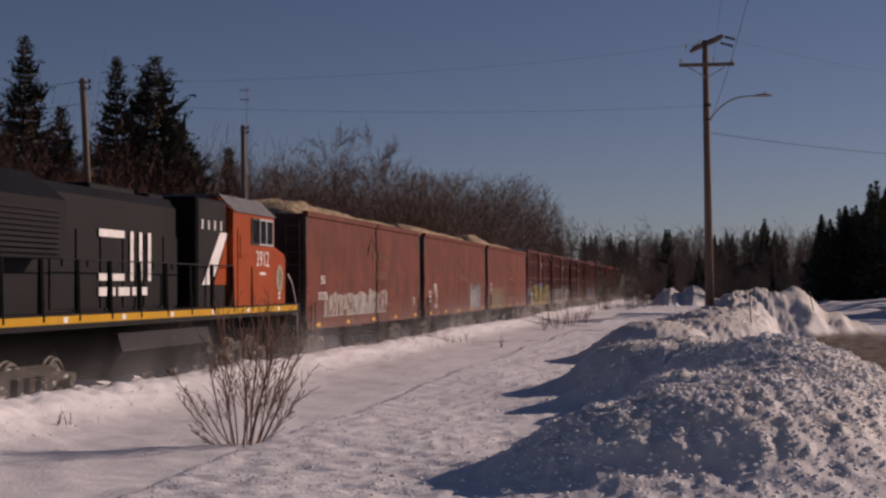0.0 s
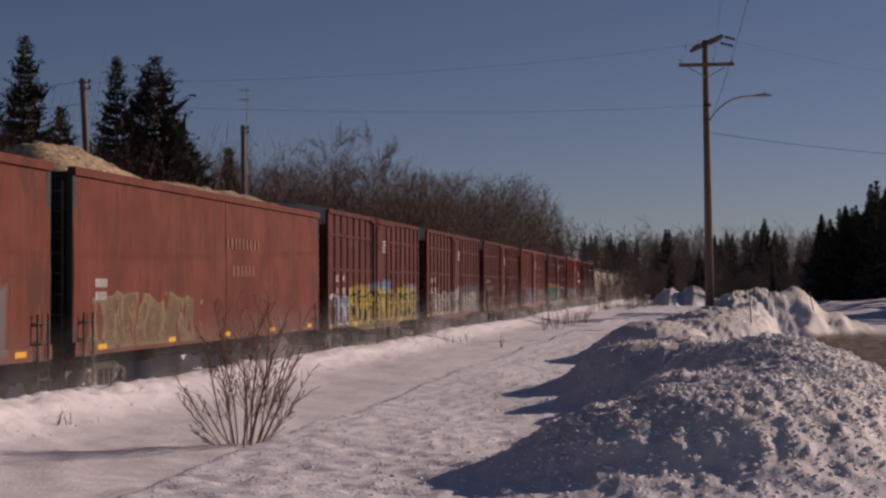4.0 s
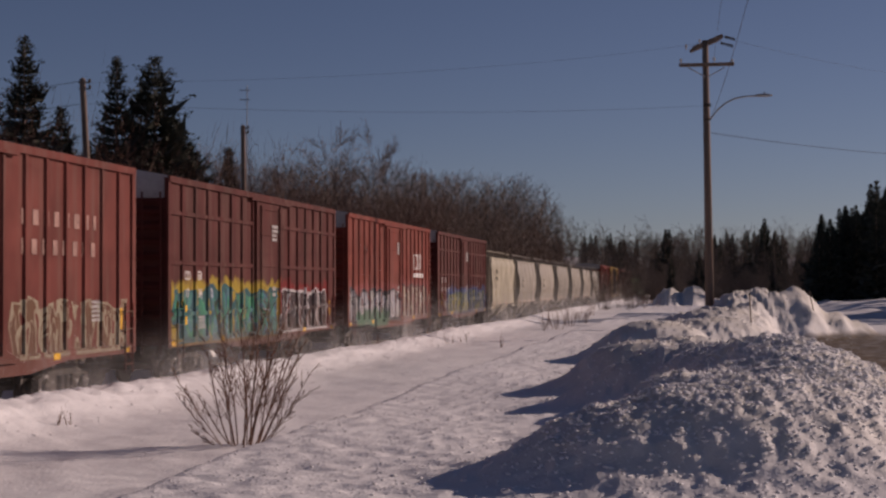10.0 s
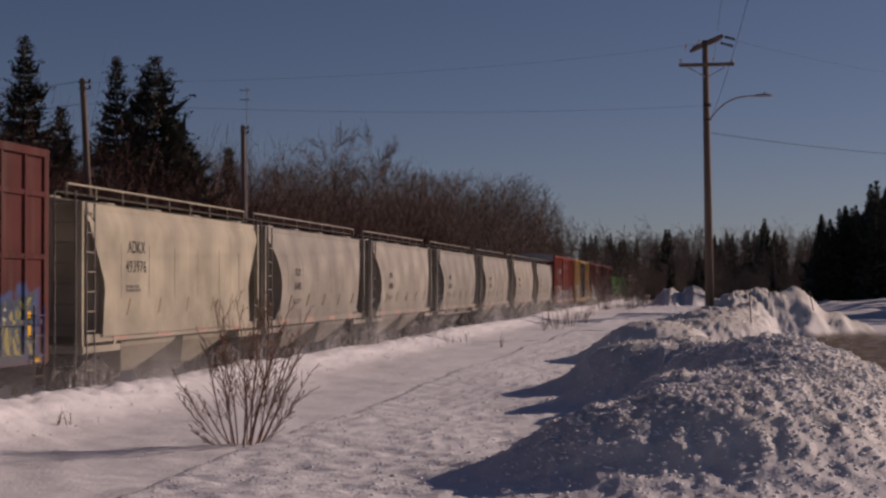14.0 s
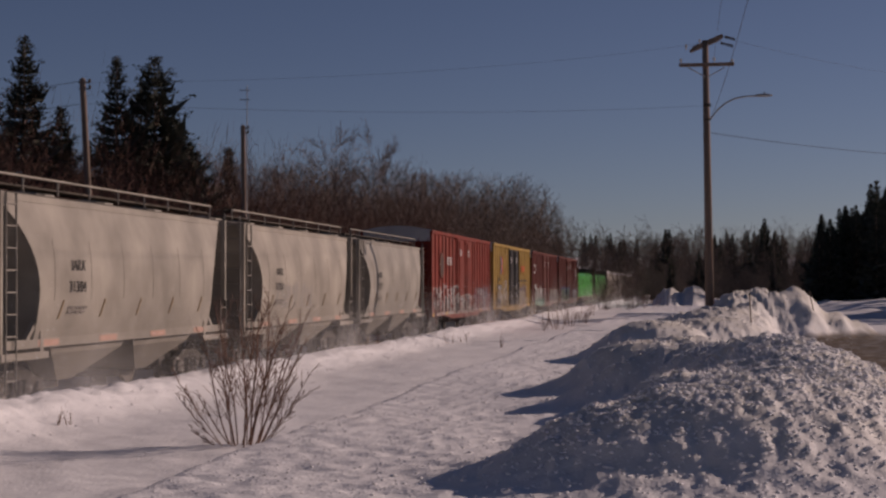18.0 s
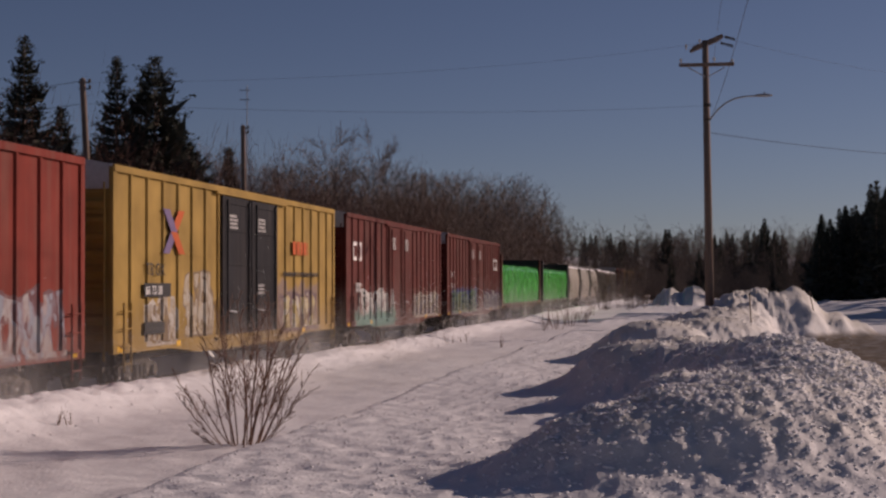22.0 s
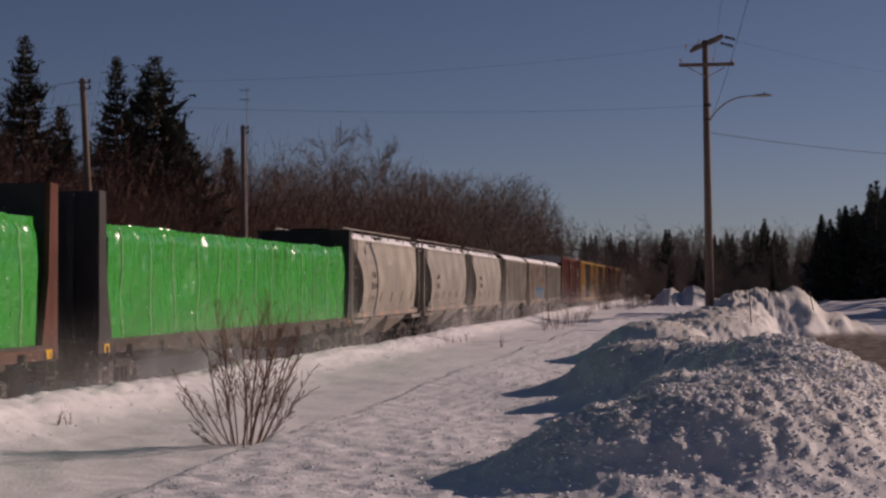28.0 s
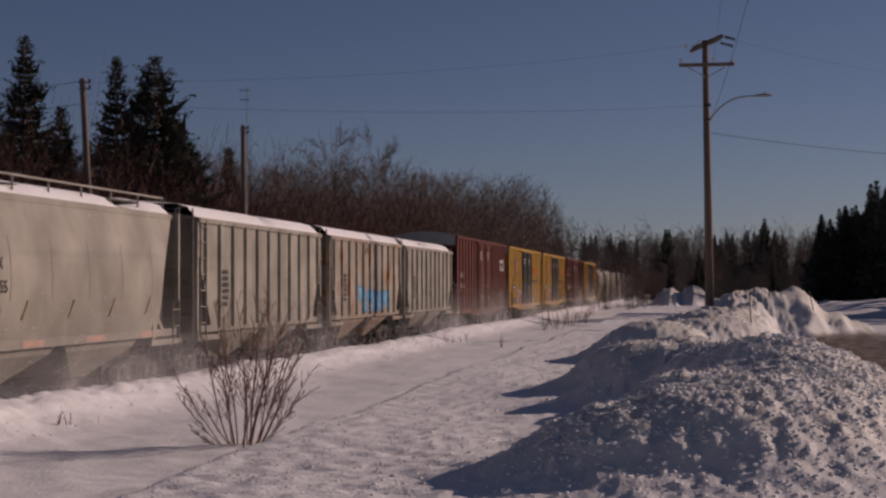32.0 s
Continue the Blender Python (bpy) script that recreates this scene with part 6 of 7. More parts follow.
# thicket behind the track
rs = random.Random(5)
SHRUBS = [shrub_segs(5.0, 30 + i, 10, 1) for i in range(5)]
YOUNG = [bare_tree_segs(8.5, 50 + i, 3, (6, 8), 0.6) for i in range(5)]
COARSE = [bare_tree_segs(8.5, 70 + i, 3, (2, 3)) for i in range(5)]
near, far_ = [], []
for i in range(720):
    y = rs.uniform(26, 125)
    x = -6.5 - rs.random() ** 1.3 * 20
    near.append((x, y, rs.uniform(0.75, 1.3) * (0.95 + 0.0025 * y), rs.uniform(0, 6.28), rs.randrange(5)))
for i in range(640):
    y = 62 + 186 * rs.random() ** 0.9
    x = -7.0 - rs.random() ** 1.4 * 26
    size = rs.uniform(0.80, 1.18) * (0.78 + 0.0047 * (min(y, 200) - 62)) * (1.0 - 0.011 * max(0.0, y - 222)) - max(0.0, on_ground(x, y) - 0.3) / 10.0
    far_.append((x, y, size, rs.uniform(0, 6.28), rs.randrange(5)))
scatter("thicket", SHRUBS, near, TWIG, "dense red-brown leafless shrubs along the railway", "bushes", 0.65, 0.005)
scatter("bare_woods", YOUNG, far_, TWIG_FAR, "leafless grey-brown young wood behind the track", "woods", 0.95, 0.0095)
under = [(-6.5 - rs.random() ** 1.2 * 24, rs.uniform(60, 250), rs.uniform(0.6, 1.2), rs.uniform(0, 6.28), rs.randrange(5)) for _ in range(260)]
scatter("underbrush", SHRUBS, under, TWIG_FAR, "tangled grey underbrush below the bare wood", "bushes", 1.5, 0.014)
for px, ahead, h, seed in ((-0.066, 108, 11.0, 1), (-0.040, 110, 11.0, 2), (-0.084, 104, 9.2, 3), (0.006, 165, 11.8, 4), (0.040, 195, 13.0, 5), (0.056, 205, 12.8, 6), (0.030, 190, 12.5, 7), (-0.105, 100, 8.6, 8)):
    x, y = spot(px * ahead, ahead)
    bare_tree(x, y, h, 100 + seed, "tall leafless tree with a fine grey crown", "bare trees behind the track", 4 if ahead < 120 else 3)

# brush between the track and the road, and the woods beyond the fields
brush = []
for i in range(150):
    y = rs.uniform(128, 290)
    x = 4.2 + (y - 128) * 0.03 + rs.random() ** 1.5 * 14
    brush.append((x, y, rs.uniform(0.45, 1.0), rs.uniform(0, 6.28), rs.randrange(5)))
scatter("trackside_brush", SHRUBS, brush, TWIG_WOOD, "leafless brush between the railway and the road", "bushes", 1.7)
wood = []
for i in range(600):
    ahead = rs.uniform(215, 420)
    x, y = spot(rs.uniform(0.085, 0.31) * ahead, ahead)
    wood.append((x, y, rs.uniform(0.75, 1.25), rs.uniform(0, 6.28), rs.randrange(5)))
scatter("distant_woods", COARSE, wood, TWIG_WOOD, "brown leafless woods beyond the snowy field", "woods", 1.3, 0.022)
floor_ = []
for i in range(200):
    ahead = rs.uniform(200, 330)
    x, y = spot(rs.uniform(0.10, 0.30) * ahead, ahead)
    floor_.append((x, y, rs.uniform(0.5, 0.95), rs.uniform(0, 6.28), rs.randrange(5)))
scatter("field_edge_brush", SHRUBS, floor_, TWIG_WOOD, "brown brush at the field's edge", "bushes", 2.4)
hillwood = []
for i in range(200):
    ahead = rs.uniform(440, 760)
    x, y = spot(rs.uniform(0.055, 0.30) * ahead, ahead)
    hillwood.append((x, y, rs.uniform(0.7, 1.2), rs.uniform(0, 6.28), rs.randrange(5)))
scatter("hill_woods", COARSE, hillwood, TWIG_WOOD, "leafless woods on the low hill", "woods", 2.4, 0.04)

MASTERS = [spruce(-900 - 30 * i, -80, 12.0, 2.9 + 0.35 * i, 20 + i, "dark spruce at the edge of the snowy field", "distant spruces", 0.42) for i in range(3)]
spots = []
for i in range(84):
    ahead = rs.uniform(225, 400)
    spots.append((rs.uniform(0.105, 0.275), ahead, rs.uniform(0.45, 0.9) * (0.75 + 0.0011 * ahead)))
for i in range(64):
    k = rs.uniform(0.232, 0.315)
    spots.append((k, rs.uniform(158, 210), (0.72 + 7.0 * (k - 0.232)) * rs.uniform(0.8, 1.08)))
for i in range(22):
    spots.append((rs.uniform(0.31, 0.44), rs.uniform(88, 150), rs.uniform(0.85, 1.25)))
spots += [(0.141, 150, 0.36), (0.158, 155, 0.42), (0.202, 160, 0.36), (0.262, 168, 0.82), (0.249, 175, 0.72), (0.275, 165, 0.95), (0.107, 420, 0.8), (0.101, 440, 0.9), (0.094, 430, 0.7), (0.072, 300, 0.55), (0.078, 305, 0.5)]
for i in range(40):
    spots.append((rs.uniform(0.06, 0.30), rs.uniform(460, 700), rs.uniform(0.6, 0.95)))
for px, ahead, sc in spots:
    x, y = spot(px * ahead, ahead)
    c = copy_thing(MASTERS[rs.randrange(3)], pose(x, y, on_ground(x, y) - 0.1, 0, 0, rs.uniform(0, 360)))
    c.scale = (sc, sc, sc)
for m in MASTERS:
    ahead = rs.uniform(240, 300)
    x, y = spot(0.2 * ahead + rs.uniform(-10, 20), ahead)
    m.location = (x, y, on_ground(x, y))


# the leafless bush at the edge of the terrace, stem by stem
def bush(x, y, h, stems, seed, label, reach=0.5, depth=2, thick=1.0, category="bush", group="", twigs=(2, 3)):
    b = empty("bush", (x, y, on_ground(x, y)))
    tagged(b, label, category, group)
    rnd = random.Random(seed)
    for i in range(stems):
        k = rnd.uniform(0, 6.283)
        rad = rnd.uniform(0.03, 0.36) * h / 1.8
        lean = rnd.uniform(0.1, reach) * (0.35 + 3.4 * rad / h)
        out = []
        grow(rnd, (math.cos(k) * rad, math.sin(k) * rad, -0.12), (math.cos(k) * lean, math.sin(k) * lean, 1), h * rnd.uniform(0.55, 1.0), rnd.uniform(0.009, 0.017) * thick, depth, out, 0.45, twigs, 0.35, 5)
        v, f = prisms(out, 5)
        raw_mesh("stem", v, f, BUSH_BARK).parent = b
    return b


def twiggy_stem(rnd, foot, d, length, r, out):
    """One arching stem with alternate twigs that fork again."""
    p, d, bits = Vector(foot), Vector(d).normalized(), 9
    for i in range(bits):
        d = (d + Vector((rnd.gauss(0, 0.045), rnd.gauss(0, 0.045), 0.025))).normalized()
        q = p + d * (length / bits)
        out.append((*p, *q, r * (1 - 0.55 * i / bits), r * (1 - 0.55 * (i + 1) / bits)))
        for _ in range(rnd.randint(1, 3) if i > 1 else 0):
            side = d.orthogonal()
            side.rotate(Matrix.Rotation(rnd.uniform(0, 6.283), 3, d))
            t = (d + side.normalized() * rnd.uniform(0.4, 0.8) + Vector((0, 0, 0.15))).normalized()
            a, tl, tr = p.lerp(q, rnd.random()), length * rnd.uniform(0.10, 0.34) * (1.1 - 0.7 * i / bits), r * 0.42 * (1 - 0.5 * i / bits)
            for k in range(3):
                t = (t + Vector((rnd.gauss(0, 0.08), rnd.gauss(0, 0.08), 0.07))).normalized()
                b = a + t * tl / 3
                out.append((*a, *b, max(0.0036, tr * (1 - 0.25 * k)), max(0.003, tr * (0.75 - 0.25 * k))))
                if rnd.random() < 0.55:
                    w = t.orthogonal()
                    w.rotate(Matrix.Rotation(rnd.uniform(0, 6.283), 3, t))
                    c = a.lerp(b, rnd.random())
                    out.append((*c, *(c + (t + w.normalized() * 0.6).normalized() * tl * rnd.uniform(0.3, 0.6)), 0.0034, 0.0026))
                a = b
        p = q


def tall_bush(x, y, label):
    b = empty("bush", (x, y, on_ground(x, y)))
    tagged(b, label, "bush")
    rnd = random.Random(12)
    # offset and lean across and along the sight line, length
    stems = [(-0.10, -0.16, 1.55), (-0.05, -0.05, 1.7), (0.0, 0.02, 1.62), (0.04, 0.10, 1.85), (0.09, 0.16, 1.78), (0.13, 0.30, 1.62), (0.16, 0.42, 1.45), (0.18, 0.55, 1.30), (0.15, 0.74, 1.05), (0.02, 0.22, 1.5),
             (0.05, 0.28, 1.7), (0.10, 0.05, 1.5), (0.0, 0.14, 1.35), (-0.08, -0.12, 1.35), (0.17, 0.50, 1.0), (0.14, 0.20, 1.2), (0.19, 0.85, 0.75),
             (-0.13, -0.32, 1.3), (-0.15, -0.45, 1.05), (-0.18, -1.0, 0.85), (-0.10, -0.75, 0.70), (-0.2, -1.5, 0.45), (0.06, -0.02, 1.3), (-0.03, -0.22, 1.2), (0.12, 0.36, 1.1)]
    for o, lean, length in stems:
        deep = rnd.uniform(-0.6, 0.6)
        foot = RIGHT * o + FWD * rnd.uniform(-0.22, 0.22)
        d = RIGHT * lean * 1.1 + FWD * deep
        out = []
        twiggy_stem(rnd, (foot.x, foot.y, -0.12), (d.x, d.y, 1.0), length * rnd.uniform(1.1, 1.25), rnd.uniform(0.008, 0.0125) * (0.6 + 0.25 * length), out)
        v, f = prisms(out, 5)
        raw_mesh("stem", v, f, BUSH_BARK).parent = b


bx, by = sit(428, 786)[:2]
tall_bush(bx, by, "tall leafless bush with many thin red-brown stems in snow")
for px, py, z, h, n, seed in ((985, 583, 0.55, 1.15, 8, 11), (1008, 578, 0.55, 1.1, 8, 12), (1045, 560, 0.55, 1.0, 6, 13), (962, 585, 0.55, 0.9, 6, 14), (1030, 572, 0.55, 1.1, 7, 25), (885, 615, 0.5, 0.55, 3, 15), (795, 610, 0.45, 0.5, 3, 16), (822, 606, 0.45, 0.45, 3, 17), (100, 752, 0.25, 0.35, 2, 18), (125, 750, 0.25, 0.3, 2, 19),
                              (665, 608, 0.45, 0.4, 3, 20), (1140, 548, 0.55, 1.2, 4, 21), (1160, 545, 0.55, 1.1, 4, 22), (1025, 568, 0.55, 1.1, 5, 23), (640, 612, 0.45, 0.35, 2, 24)):
    x, y, z = sit(px, py)
    bush(x, y, h, n, seed, "thin dry weed stalks poking out of the snow", 0.6, 1, 1.0 if py < 600 else 0.6, "weeds", "dry weeds in the snow", (1, 2))


# ---------------------------------------------------------------- poles, lamp and wires
def wire(name, pts, sag, r, label, n=22):
    bm = bmesh.new()
    a, b = Vector(pts[0]), Vector(pts[1])
    side = (b - a).cross(Vector((0, 0, 1))).normalized()
    rings = []
    for i in range(n + 1):
        t = i / n
        c = a.lerp(b, t) - Vector((0, 0, sag * 4 * t * (1 - t)))
        rings.append([c + side * r, c + Vector((0, 0, r)), c - side * r, c - Vector((0, 0, r))])
    loft(bm, rings)
    return tagged(part(name, bm, WIRE), label, "cable", "overhead wires")


POLE_AHEAD = 62.0
PX, PY = spot((1251.5 - 784) / 2870 * POLE_AHEAD, POLE_AHEAD)
up = lambda py, ahead=POLE_AHEAD: 2.2 + (507 - py) * ahead / 2870.0
ac = lambda px, ahead=POLE_AHEAD: (px - 784) / 2870.0 * ahead


def utility_pole():
    p = empty("utility_pole", (PX, PY, 0))
    tagged(p, "weathered wooden utility pole with crossarms and a street lamp", "utility pole")
    g = on_ground(PX, PY) - 0.4
    bm = bmesh.new()
    rod(bm, (0.10, 0, g), (-0.02, 0, up(72)), 0.17, 0.115, n=14)
    part("pole", bm, POLE_WOOD, p, smooth=True)

    def at(px, py, d=0.0):
        v = RIGHT * (ac(px) - ac(1251.5)) + FWD * d
        return Vector((v.x, v.y, up(py)))

    def plank(name, a, b, w, h, material=POLE_WOOD):
        a, b = Vector(a), Vector(b)
        d = (b - a).normalized()
        s = d.cross(Vector((0, 0, 1))).normalized() * w / 2
        t = Vector((0, 0, h / 2))
        bm = bmesh.new()
        loft(bm, [[c + s + t, c - s + t, c - s - t, c + s - t] for c in (a, b)])
        return part(name, bm, material, p)
    low = plank("crossarm", at(1203, 117, -0.16), at(1300, 115, -0.16), 0.10, 0.13)
    plank("crossarm", at(1236, 80, 0.9), at(1274, 70, -0.8), 0.11, 0.14)
    plank("crossarm", at(1232, 84, 1.0), at(1270, 74, -0.7), 0.11, 0.12)
    for a, b in (((1218, 121), (1249, 138)), ((1283, 121), (1253, 138))):
        bm = bmesh.new()
        rod(bm, at(*a, -0.2), at(*b, -0.2), 0.02, n=6)
        part("brace", bm, GALV, p)
    for px, py, d in ((1206, 110, -0.16), (1265, 108, -0.16), (1297, 111, -0.16), (1225, 75, 1.2), (1243, 72, 0.3)):
        bm = bmesh.new()
        b = at(px, py, d)
        rod(bm, b - Vector((0, 0, 0.12)), b, 0.02, n=6)
        for k in range(2):
            rod(bm, b + Vector((0, 0, 0.05 * k)), b + Vector((0, 0, 0.05 * k + 0.04)), 0.06 - 0.015 * k, 0.045, n=10)
        part("insulator", bm, PORCELAIN, p)
    for (x0, y0), (x1, y1) in (((1279, 71), (1297, 76)), ((1272, 82), (1294, 88))):
        bm = bmesh.new()
        a, b = at(x0, y0, -0.8), at(x1, y1, -0.8)
        for k in range(5):
            rod(bm, a.lerp(b, k / 5), a.lerp(b, k / 5 + 0.14), 0.055, n=8)
        part("strain_insulator", bm, STEEL_DARK, p)
    bm = bmesh.new()
    arc = [(1254, 218), (1262, 207), (1272, 195), (1285, 184), (1300, 176.5), (1318, 172.5), (1345, 171)]
    for a, b in zip(arc, arc[1:]):
        rod(bm, at(*a, -0.1), at(*b, -0.1), 0.032, n=8)
    part("lamp_arm", bm, GALV, p)
    bm = bmesh.new()
    a, b = at(1338, 170.5, -0.1), at(1368, 170.5, -0.1)
    d = (b - a).normalized()
    rings = []
    for t, w, h in ((0.0, 0.05, 0.04), (0.25, 0.12, 0.06), (0.75, 0.13, 0.06), (1.0, 0.06, 0.03)):
        c = a.lerp(b, t)
        rings.append([c + FWD * w * math.cos(k) + Vector((0, 0, h * math.sin(k))) for k in [6.283 * i / 10 for i in range(10)]])
    loft(bm, rings)
    head = part("lamp_head", bm, GALV, p, "grey street lamp head")
    bm = bmesh.new()
    c = at(1354, 168.5, -0.1)
    rod(bm, c, c + Vector((0, 0, 0.07)), 0.04, n=8)
    part("photocell", bm, STEEL_DARK, head)
    bm = bmesh.new()
    for py in (186, 189, 213):
        rod(bm, at(1246, py, -0.14), at(1259, py, -0.14), 0.03, n=6)
    part("bracket", bm, STEEL_DARK, p)
    return lambda px, py, d=0.0: at(px, py, d) + Vector((PX, PY, 0))


pole_at = utility_pole()


def track_pole(px0, py0, px1, py1, ahead, r, label):
    """A plain pole behind the track: top and a lower point."""
    a = spot(ac(px0, ahead), ahead)
    b = spot(ac(px1, ahead), ahead)
    top, low = Vector((*a, up(py0, ahead))), Vector((*b, up(py1, ahead)))
    g = on_ground(*b) - 0.3
    foot = low + (low - top) * ((low.z - g) / (top.z - low.z))
    bm = bmesh.new()
    rod(bm, foot, top, r * 1.35, r, n=12)
    rod(bm, top, top + Vector((0, 0, 0.05)), r * 0.9, r * 0.3, n=12)
    p = empty("track_pole", (0, 0, 0))
    tagged(p, label, "utility pole", "poles behind the track")
    part("pole", bm, POLE_WOOD, p)
    bm = bmesh.new()
    for k in (0.25, 0.75):
        q = top.lerp(low, k * 0.12)
        rod(bm, q - RIGHT * 0.12, q + RIGHT * 0.2, 0.02, n=6)
        rod(bm, q + RIGHT * 0.2, q + RIGHT * 0.2 + Vector((0, 0, 0.1)), 0.04, n=8)
    part("bracket", bm, STEEL_DARK, p)
    return top


t1 = track_pole(145, 138, 155, 325, 46.6, 0.085, "leaning weathered pole behind the railway")
track_pole(430, 222, 431.5, 358, 62.9, 0.09, "short weathered pole behind the railway")
a = spot(ac(437, 66), 66)
bm = bmesh.new()
rod(bm, (*a, on_ground(*a) - 0.2), (*a, up(150, 66)), 0.045, 0.02, n=6)
mast = tagged(part("antenna_mast", bm, GALV), "thin grey aerial mast behind the railway", "antenna")
bm = bmesh.new()
for py in (158, 175):
    c = Vector((*a, up(py, 66)))
    rod(bm, c - RIGHT * 0.3, c + RIGHT * 0.12, 0.018, n=5)
part("aerial_arm", bm, GALV, mast)

wire("span_wire", [t1 + Vector((0, 0, -0.1)), pole_at(1252, 76)], 0.35, 0.0032, "thin wire spanning the railway")
wire("span_wire", [t1 + Vector((0, 0, -0.7)), pole_at(1250, 188)], 0.25, 0.0042, "thin wire spanning the railway")
wire("road_cable", [pole_at(1262, 205), Vector((13.9, 14.0, 8.6))], 0.5, 0.007, "thick cable running towards the road")
wire("road_wire", [pole_at(1265, 106), Vector((13.2, 10.0, 8.8))], 0.3, 0.005, "thin wire running along the road")
e1 = Vector((*spot(0.36 * 75, 75), up(285, 75)))
wire("side_wire", [pole_at(1258, 236), e1], 0.25, 0.010, "wire leaving the pole across the road")
e2 = Vector((*spot(0.34 * 85, 85), up(150, 85)))
wire("side_wire", [pole_at(1296, 78, -0.8), e2], 0.3, 0.004, "thin wire leaving the pole across the road")
e3 = Vector((*spot(-0.5 * 40, 40), up(230, 40)))
wire("line_wire", [t1 + Vector((0, 0, -0.05)), e3], 0.1, 0.008, "wire to the next pole along the railway")
wire("line_wire", [t1 + Vector((0, 0, -0.7)), e3 - Vector((0, 0, 0.6))], 0.1, 0.008, "wire to the next pole along the railway")


# ---------------------------------------------------------------- small things by the road
def stake(px0, py0, px1, py1, ahead, label):
    a = spot(ac(px1, ahead), ahead)
    d = RIGHT * (ac(px0, ahead) - ac(px1, ahead))
    g = on_ground(*a)
    bm = bmesh.new()
    rod(bm, (a[0], a[1], g - 0.25), (a[0] + d.x, a[1] + d.y, g + (py1 - py0) * ahead / 2870.0), 0.022, 0.018, n=6)
    tagged(part("snow_stake", bm, POLE_WOOD), label, "stake", "marker stakes")


stake(1326, 510, 1329, 560, 46, "thin wooden marker stake standing in ploughed snow")
stake(1432, 517, 1442, 556, 58, "leaning wooden stake in ploughed snow")


def cabinet(px, ahead, w, h, label):
    x, y = spot(ac(px, ahead), ahead)
    c = empty("utility_cabinet", (x, y, on_ground(x, y)))
    tagged(c, label, "utility box", "boxes in the field")
    bm = bmesh.new()
    box(bm, -w / 2, w / 2, -0.4, 0.4, -0.2, h)
    part("body", bm, GREY_BOX, c, bevel=0.03)
    bm = bmesh.new()
    box(bm, -w / 2 - 0.04, w / 2 + 0.04, -0.44, 0.44, h + 0.002, h + 0.08)
    part("lid", bm, SNOW_LUMP, c, "snow-covered lid")


GREY_BOX = mat("grey_box_paint", (0.36, 0.36, 0.35), 0.6, vary=0.15, bump=0)
cabinet(1488, 190, 1.5, 1.25, "grey utility cabinet standing in the snowy field")
cabinet(1466, 196, 0.9, 0.8, "small grey utility box in the snow")
cabinet(1452, 200, 0.8, 0.7, "small grey utility box in the snow")


def house(px, ahead, w):
    x, y = spot(ac(px, ahead), ahead)
    h = empty("house", (x, y, on_ground(x, y)))
    tagged(h, "small pale house among the trees on the hill", "house")
    bm = bmesh.new()
    loft(bm, [[(-w / 2, yy, -0.5), (-w / 2, yy, 3.0), (0, yy, 5.0), (w / 2, yy, 3.0), (w / 2, yy, -0.5)] for yy in (-4, 4)])
    part("wall", bm, GREY_BOX, h)
    bm = bmesh.new()
    loft(bm, [[(-w / 2 - 0.3, yy, 2.9), (0, yy, 5.15), (w / 2 + 0.3, yy, 2.9), (w / 2 + 0.3, yy, 3.15), (0, yy, 5.4), (-w / 2 - 0.3, yy, 3.15)] for yy in (-4.3, 4.3)])
    part("roof", bm, SNOW_LUMP, h, "snow-covered roof")
    for k in (-0.25, 0.25):
        bm = bmesh.new()
        box(bm, k * w - 0.5, k * w + 0.5, -4.06, -4.01, 1.0, 2.2)
        part("window", bm, GLASS_DARK, h)


house(1103, 520, 9.0)


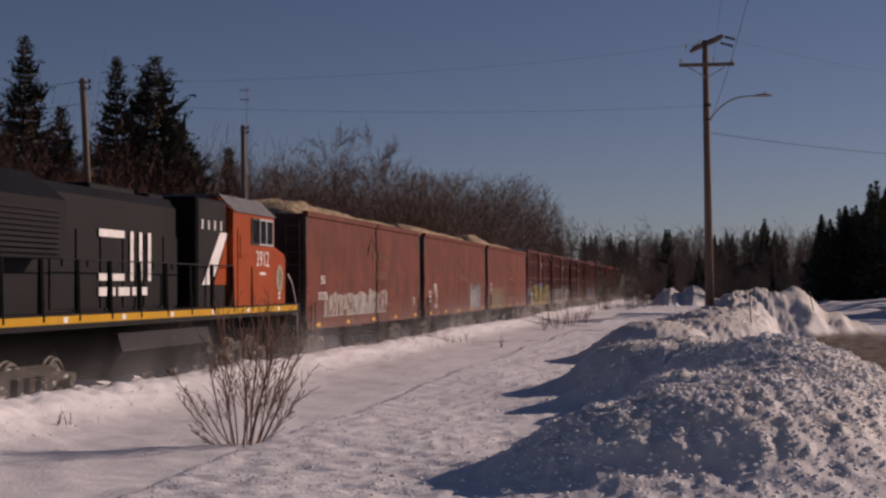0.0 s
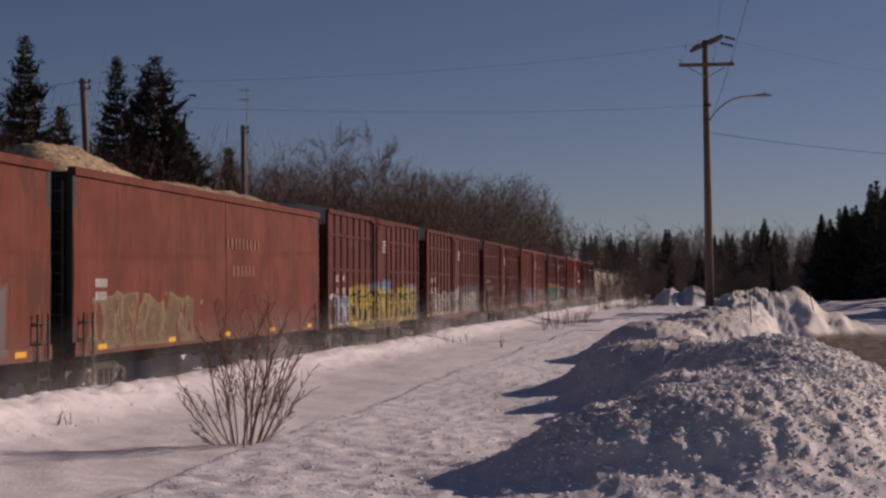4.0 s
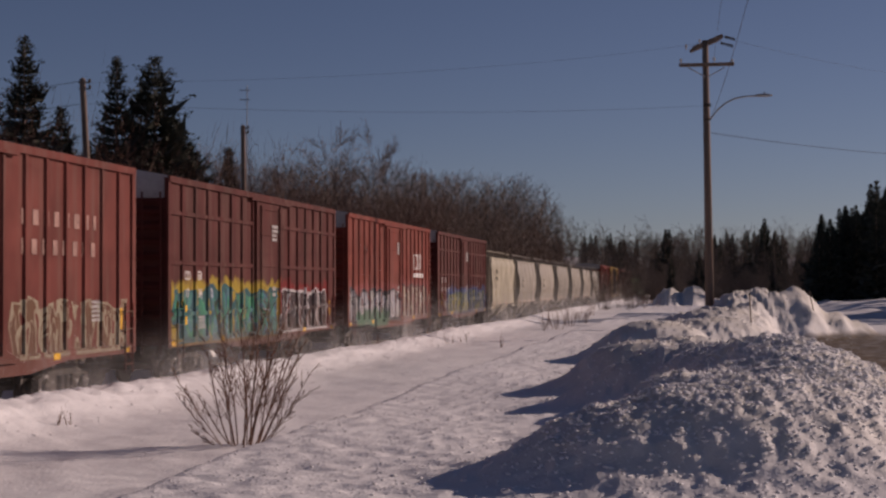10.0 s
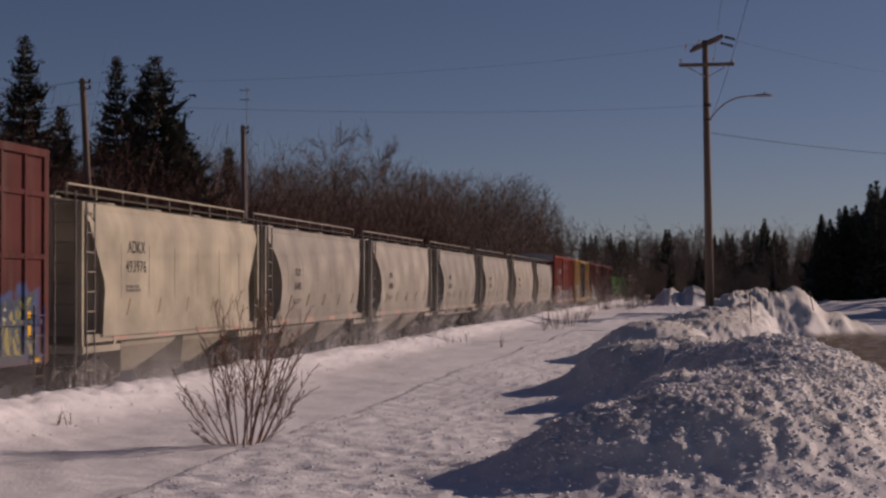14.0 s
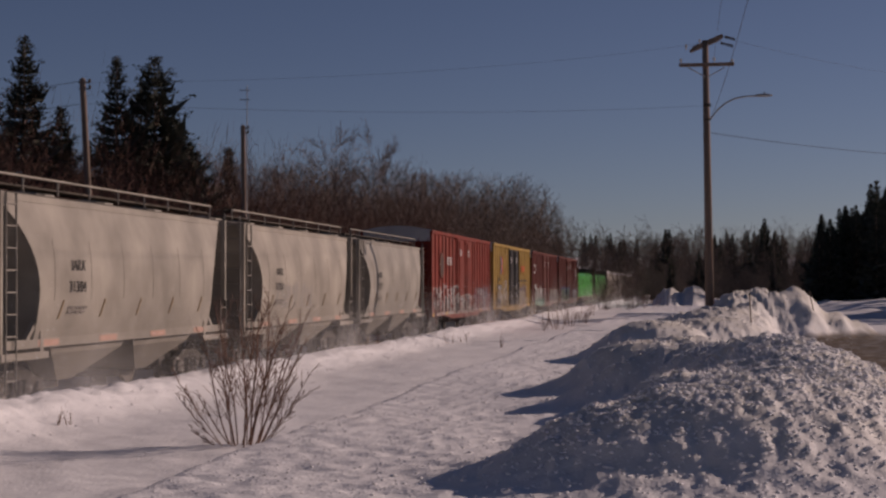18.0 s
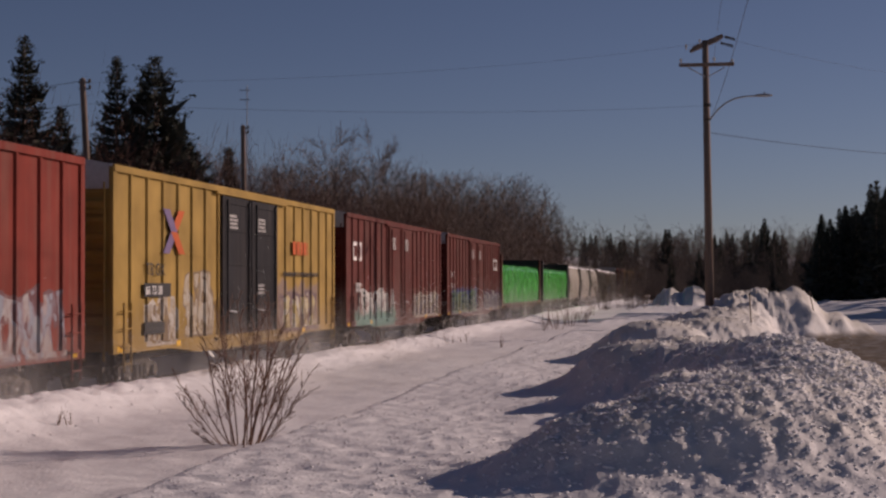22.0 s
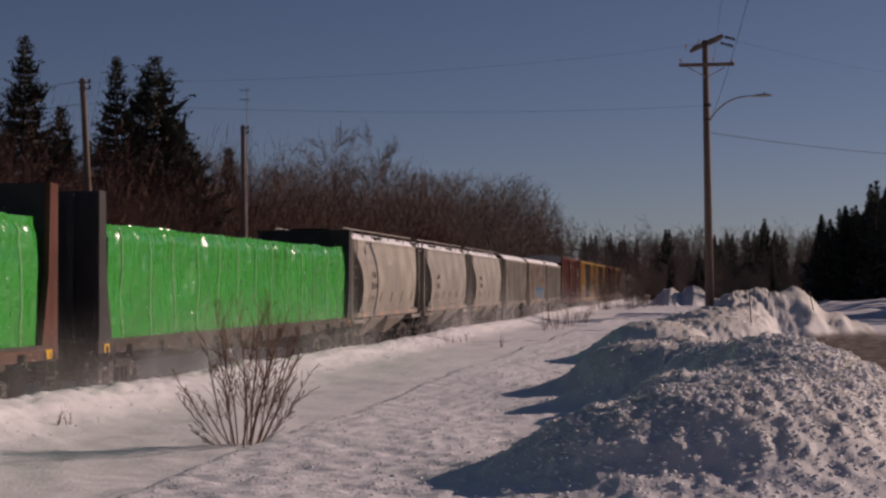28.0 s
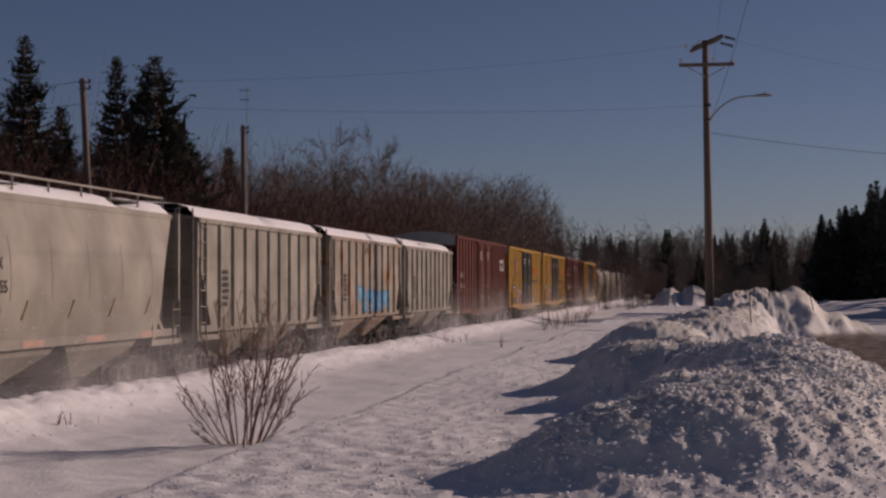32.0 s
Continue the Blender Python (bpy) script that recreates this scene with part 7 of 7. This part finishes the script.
# ---------------------------------------------------------------- lumps on the heaps, blowing snow
def lumps():
    rnd = np.random.RandomState(8)
    ico = np.array([(0, 0, 1), (0.9, 0, 0.3), (0.28, 0.85, 0.3), (-0.72, 0.53, 0.3), (-0.72, -0.53, 0.3), (0.28, -0.85, 0.3), (0.5, 0.5, -0.6), (-0.6, 0.1, -0.6), (0.3, -0.6, -0.6)])
    tri = np.array([(0, 1, 2), (0, 2, 3), (0, 3, 4), (0, 4, 5), (0, 5, 1), (1, 6, 2), (2, 6, 7), (2, 7, 3), (3, 7, 4), (4, 7, 8), (4, 8, 5), (5, 8, 1), (1, 8, 6), (6, 8, 7)])
    xs, ys, sz = [], [], []
    for hx, hy, hh, ra, rl in HEAPS:
        n = int(1500 * ra * rl * (0.5 + hh) / (1 + (hy / 20.0) ** 3)) + 20
        xs.append(rnd.normal(hx, ra * 0.8, n))
        ys.append(rnd.normal(hy, rl * 0.8, n))
        sz.append((0.011 + 0.026 * rnd.rand(n) ** 2.5) * (0.95 if hy < 30 else 0.9))
    # crumbs on the terrace and along the cleared bank
    for n, x0, x1, y0, y1, pw, s0, s1 in ((5200, 7.7, 13.6, 10.5, 42.0, 2.0, 0.006, 0.013), (900, 2.2, 4.2, 18.0, 75.0, 1.5, 0.006, 0.018), (200, 3.5, 7.5, 14.0, 45.0, 1.3, 0.006, 0.010)):
        xs.append(x0 + (x1 - x0) * rnd.rand(n))
        ys.append(y0 + (y1 - y0) * rnd.rand(n) ** pw)
        sz.append((s0 + s1 * rnd.rand(n) ** 3) * (0.8 + ys[-1] / 60.0))
    xs, ys, sz = np.concatenate(xs), np.concatenate(ys), np.concatenate(sz)
    keep = (xs < 15.3) | (ys > 55)
    xs, ys, sz = xs[keep], ys[keep], sz[keep]
    n = len(xs)
    v = ico[None] * (sz[:, None, None] * (0.75 + 0.5 * rnd.rand(n, 9, 1))) * (1.0, 1.0, 0.55)
    v = v + np.stack([xs, ys, height(xs, ys) + sz * 0.04], 1)[:, None, :]
    f = tri[None] + 9 * np.arange(n)[:, None, None]
    vs, fs = [v.reshape(-1, 3)], [f.reshape(-1, 3)]
    ob = raw_mesh("snow_lumps", np.concatenate(vs), np.concatenate(fs), SNOW_LUMP, True)
    tagged(ob, "crumbled snow lumps on the ploughed heaps", "snow", kind="stuff")


lumps()


def blowing_snow():
    """Snow dust whirled up along the train: rigid clouds of flakes that drift slowly after it."""
    rnd = np.random.RandomState(4)
    for k in range(14):
        y0 = 12.0 + 22.0 * k
        n = 4200 if k < 6 else 2500
        y = rnd.rand(n) * 24.0
        gust = 0.30 + 1.4 * fbm(y * 0.25 + k * 7, y * 0, 3, 90)
        z = 0.30 + np.abs(rnd.normal(0, 0.46, n)) * gust ** 2 * (1 + 0.02 * y0 / 10)
        x = 1.72 + np.abs(rnd.normal(0, 0.45, n)) * (0.6 + gust * 0.4)
        s = (0.004 + 0.005 * rnd.rand(n)) * (1 + y0 / 60.0)
        c = np.stack([x, y, z], 1)
        d = rnd.normal(0, 1, (n, 3, 3))
        d = d / np.linalg.norm(d, axis=2, keepdims=True)
        v = (c[:, None, :] + d * s[:, None, None]).reshape(-1, 3)
        ob = raw_mesh("blowing_snow", v, np.arange(len(v)).reshape(-1, 3), SNOW_DUST)
        tagged(ob, "fine snow dust whirled up beside the train", "snow", kind="stuff")
        DRIFT.append((ob, y0))


DRIFT = []
blowing_snow()


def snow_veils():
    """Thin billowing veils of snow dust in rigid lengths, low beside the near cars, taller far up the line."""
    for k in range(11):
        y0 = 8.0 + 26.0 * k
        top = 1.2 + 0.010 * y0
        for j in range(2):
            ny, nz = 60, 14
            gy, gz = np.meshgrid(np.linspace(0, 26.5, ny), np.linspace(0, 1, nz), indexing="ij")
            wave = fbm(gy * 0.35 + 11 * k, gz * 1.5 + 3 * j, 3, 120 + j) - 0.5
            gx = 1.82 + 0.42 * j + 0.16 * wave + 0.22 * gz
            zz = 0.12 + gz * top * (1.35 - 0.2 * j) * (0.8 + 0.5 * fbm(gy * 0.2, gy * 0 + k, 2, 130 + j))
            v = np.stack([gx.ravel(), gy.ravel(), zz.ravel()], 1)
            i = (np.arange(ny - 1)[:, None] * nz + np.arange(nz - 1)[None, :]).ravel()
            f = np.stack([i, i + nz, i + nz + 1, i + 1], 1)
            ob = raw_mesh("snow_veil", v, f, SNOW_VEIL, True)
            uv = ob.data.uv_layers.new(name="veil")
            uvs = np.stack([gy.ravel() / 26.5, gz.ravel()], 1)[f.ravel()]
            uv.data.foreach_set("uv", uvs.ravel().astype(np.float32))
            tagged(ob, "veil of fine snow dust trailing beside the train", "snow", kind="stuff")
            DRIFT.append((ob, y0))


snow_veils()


# ---------------------------------------------------------------- movement
SPEED_ROWS = [(0.0, 0.0), (8.0, 113.7), (16.0, 228.3), (24.0, 342.9), (32.0, 457.4)]


def travelled(t):
    for (a, sa), (b, sb) in zip(SPEED_ROWS, SPEED_ROWS[1:]):
        if t <= b:
            return sa + (sb - sa) * (t - a) / (b - a)
    return SPEED_ROWS[-1][1]


def motions():
    for ob, y in FLEET:
        walk(ob, [(t, pose(0, y - s, 0)) for t, s in SPEED_ROWS])
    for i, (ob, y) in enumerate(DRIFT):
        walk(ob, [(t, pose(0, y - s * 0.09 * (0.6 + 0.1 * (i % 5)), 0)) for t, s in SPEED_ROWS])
    for a, wheels in WHEELSETS.items():
        rows = []
        for i in range(frame(32.0)):
            t = i / FPS
            rows.append((t, pose(0, a, WHEEL_R, math.degrees(travelled(t) / WHEEL_R))))
        walk(wheels[0], rows)
        turn = wheels[0].animation_data
        for w in wheels[1:]:
            w.rotation_mode = "QUATERNION"
            keys = w.animation_data_create()
            keys.action = turn.action
            keys.action_slot = turn.action_slot


motions()
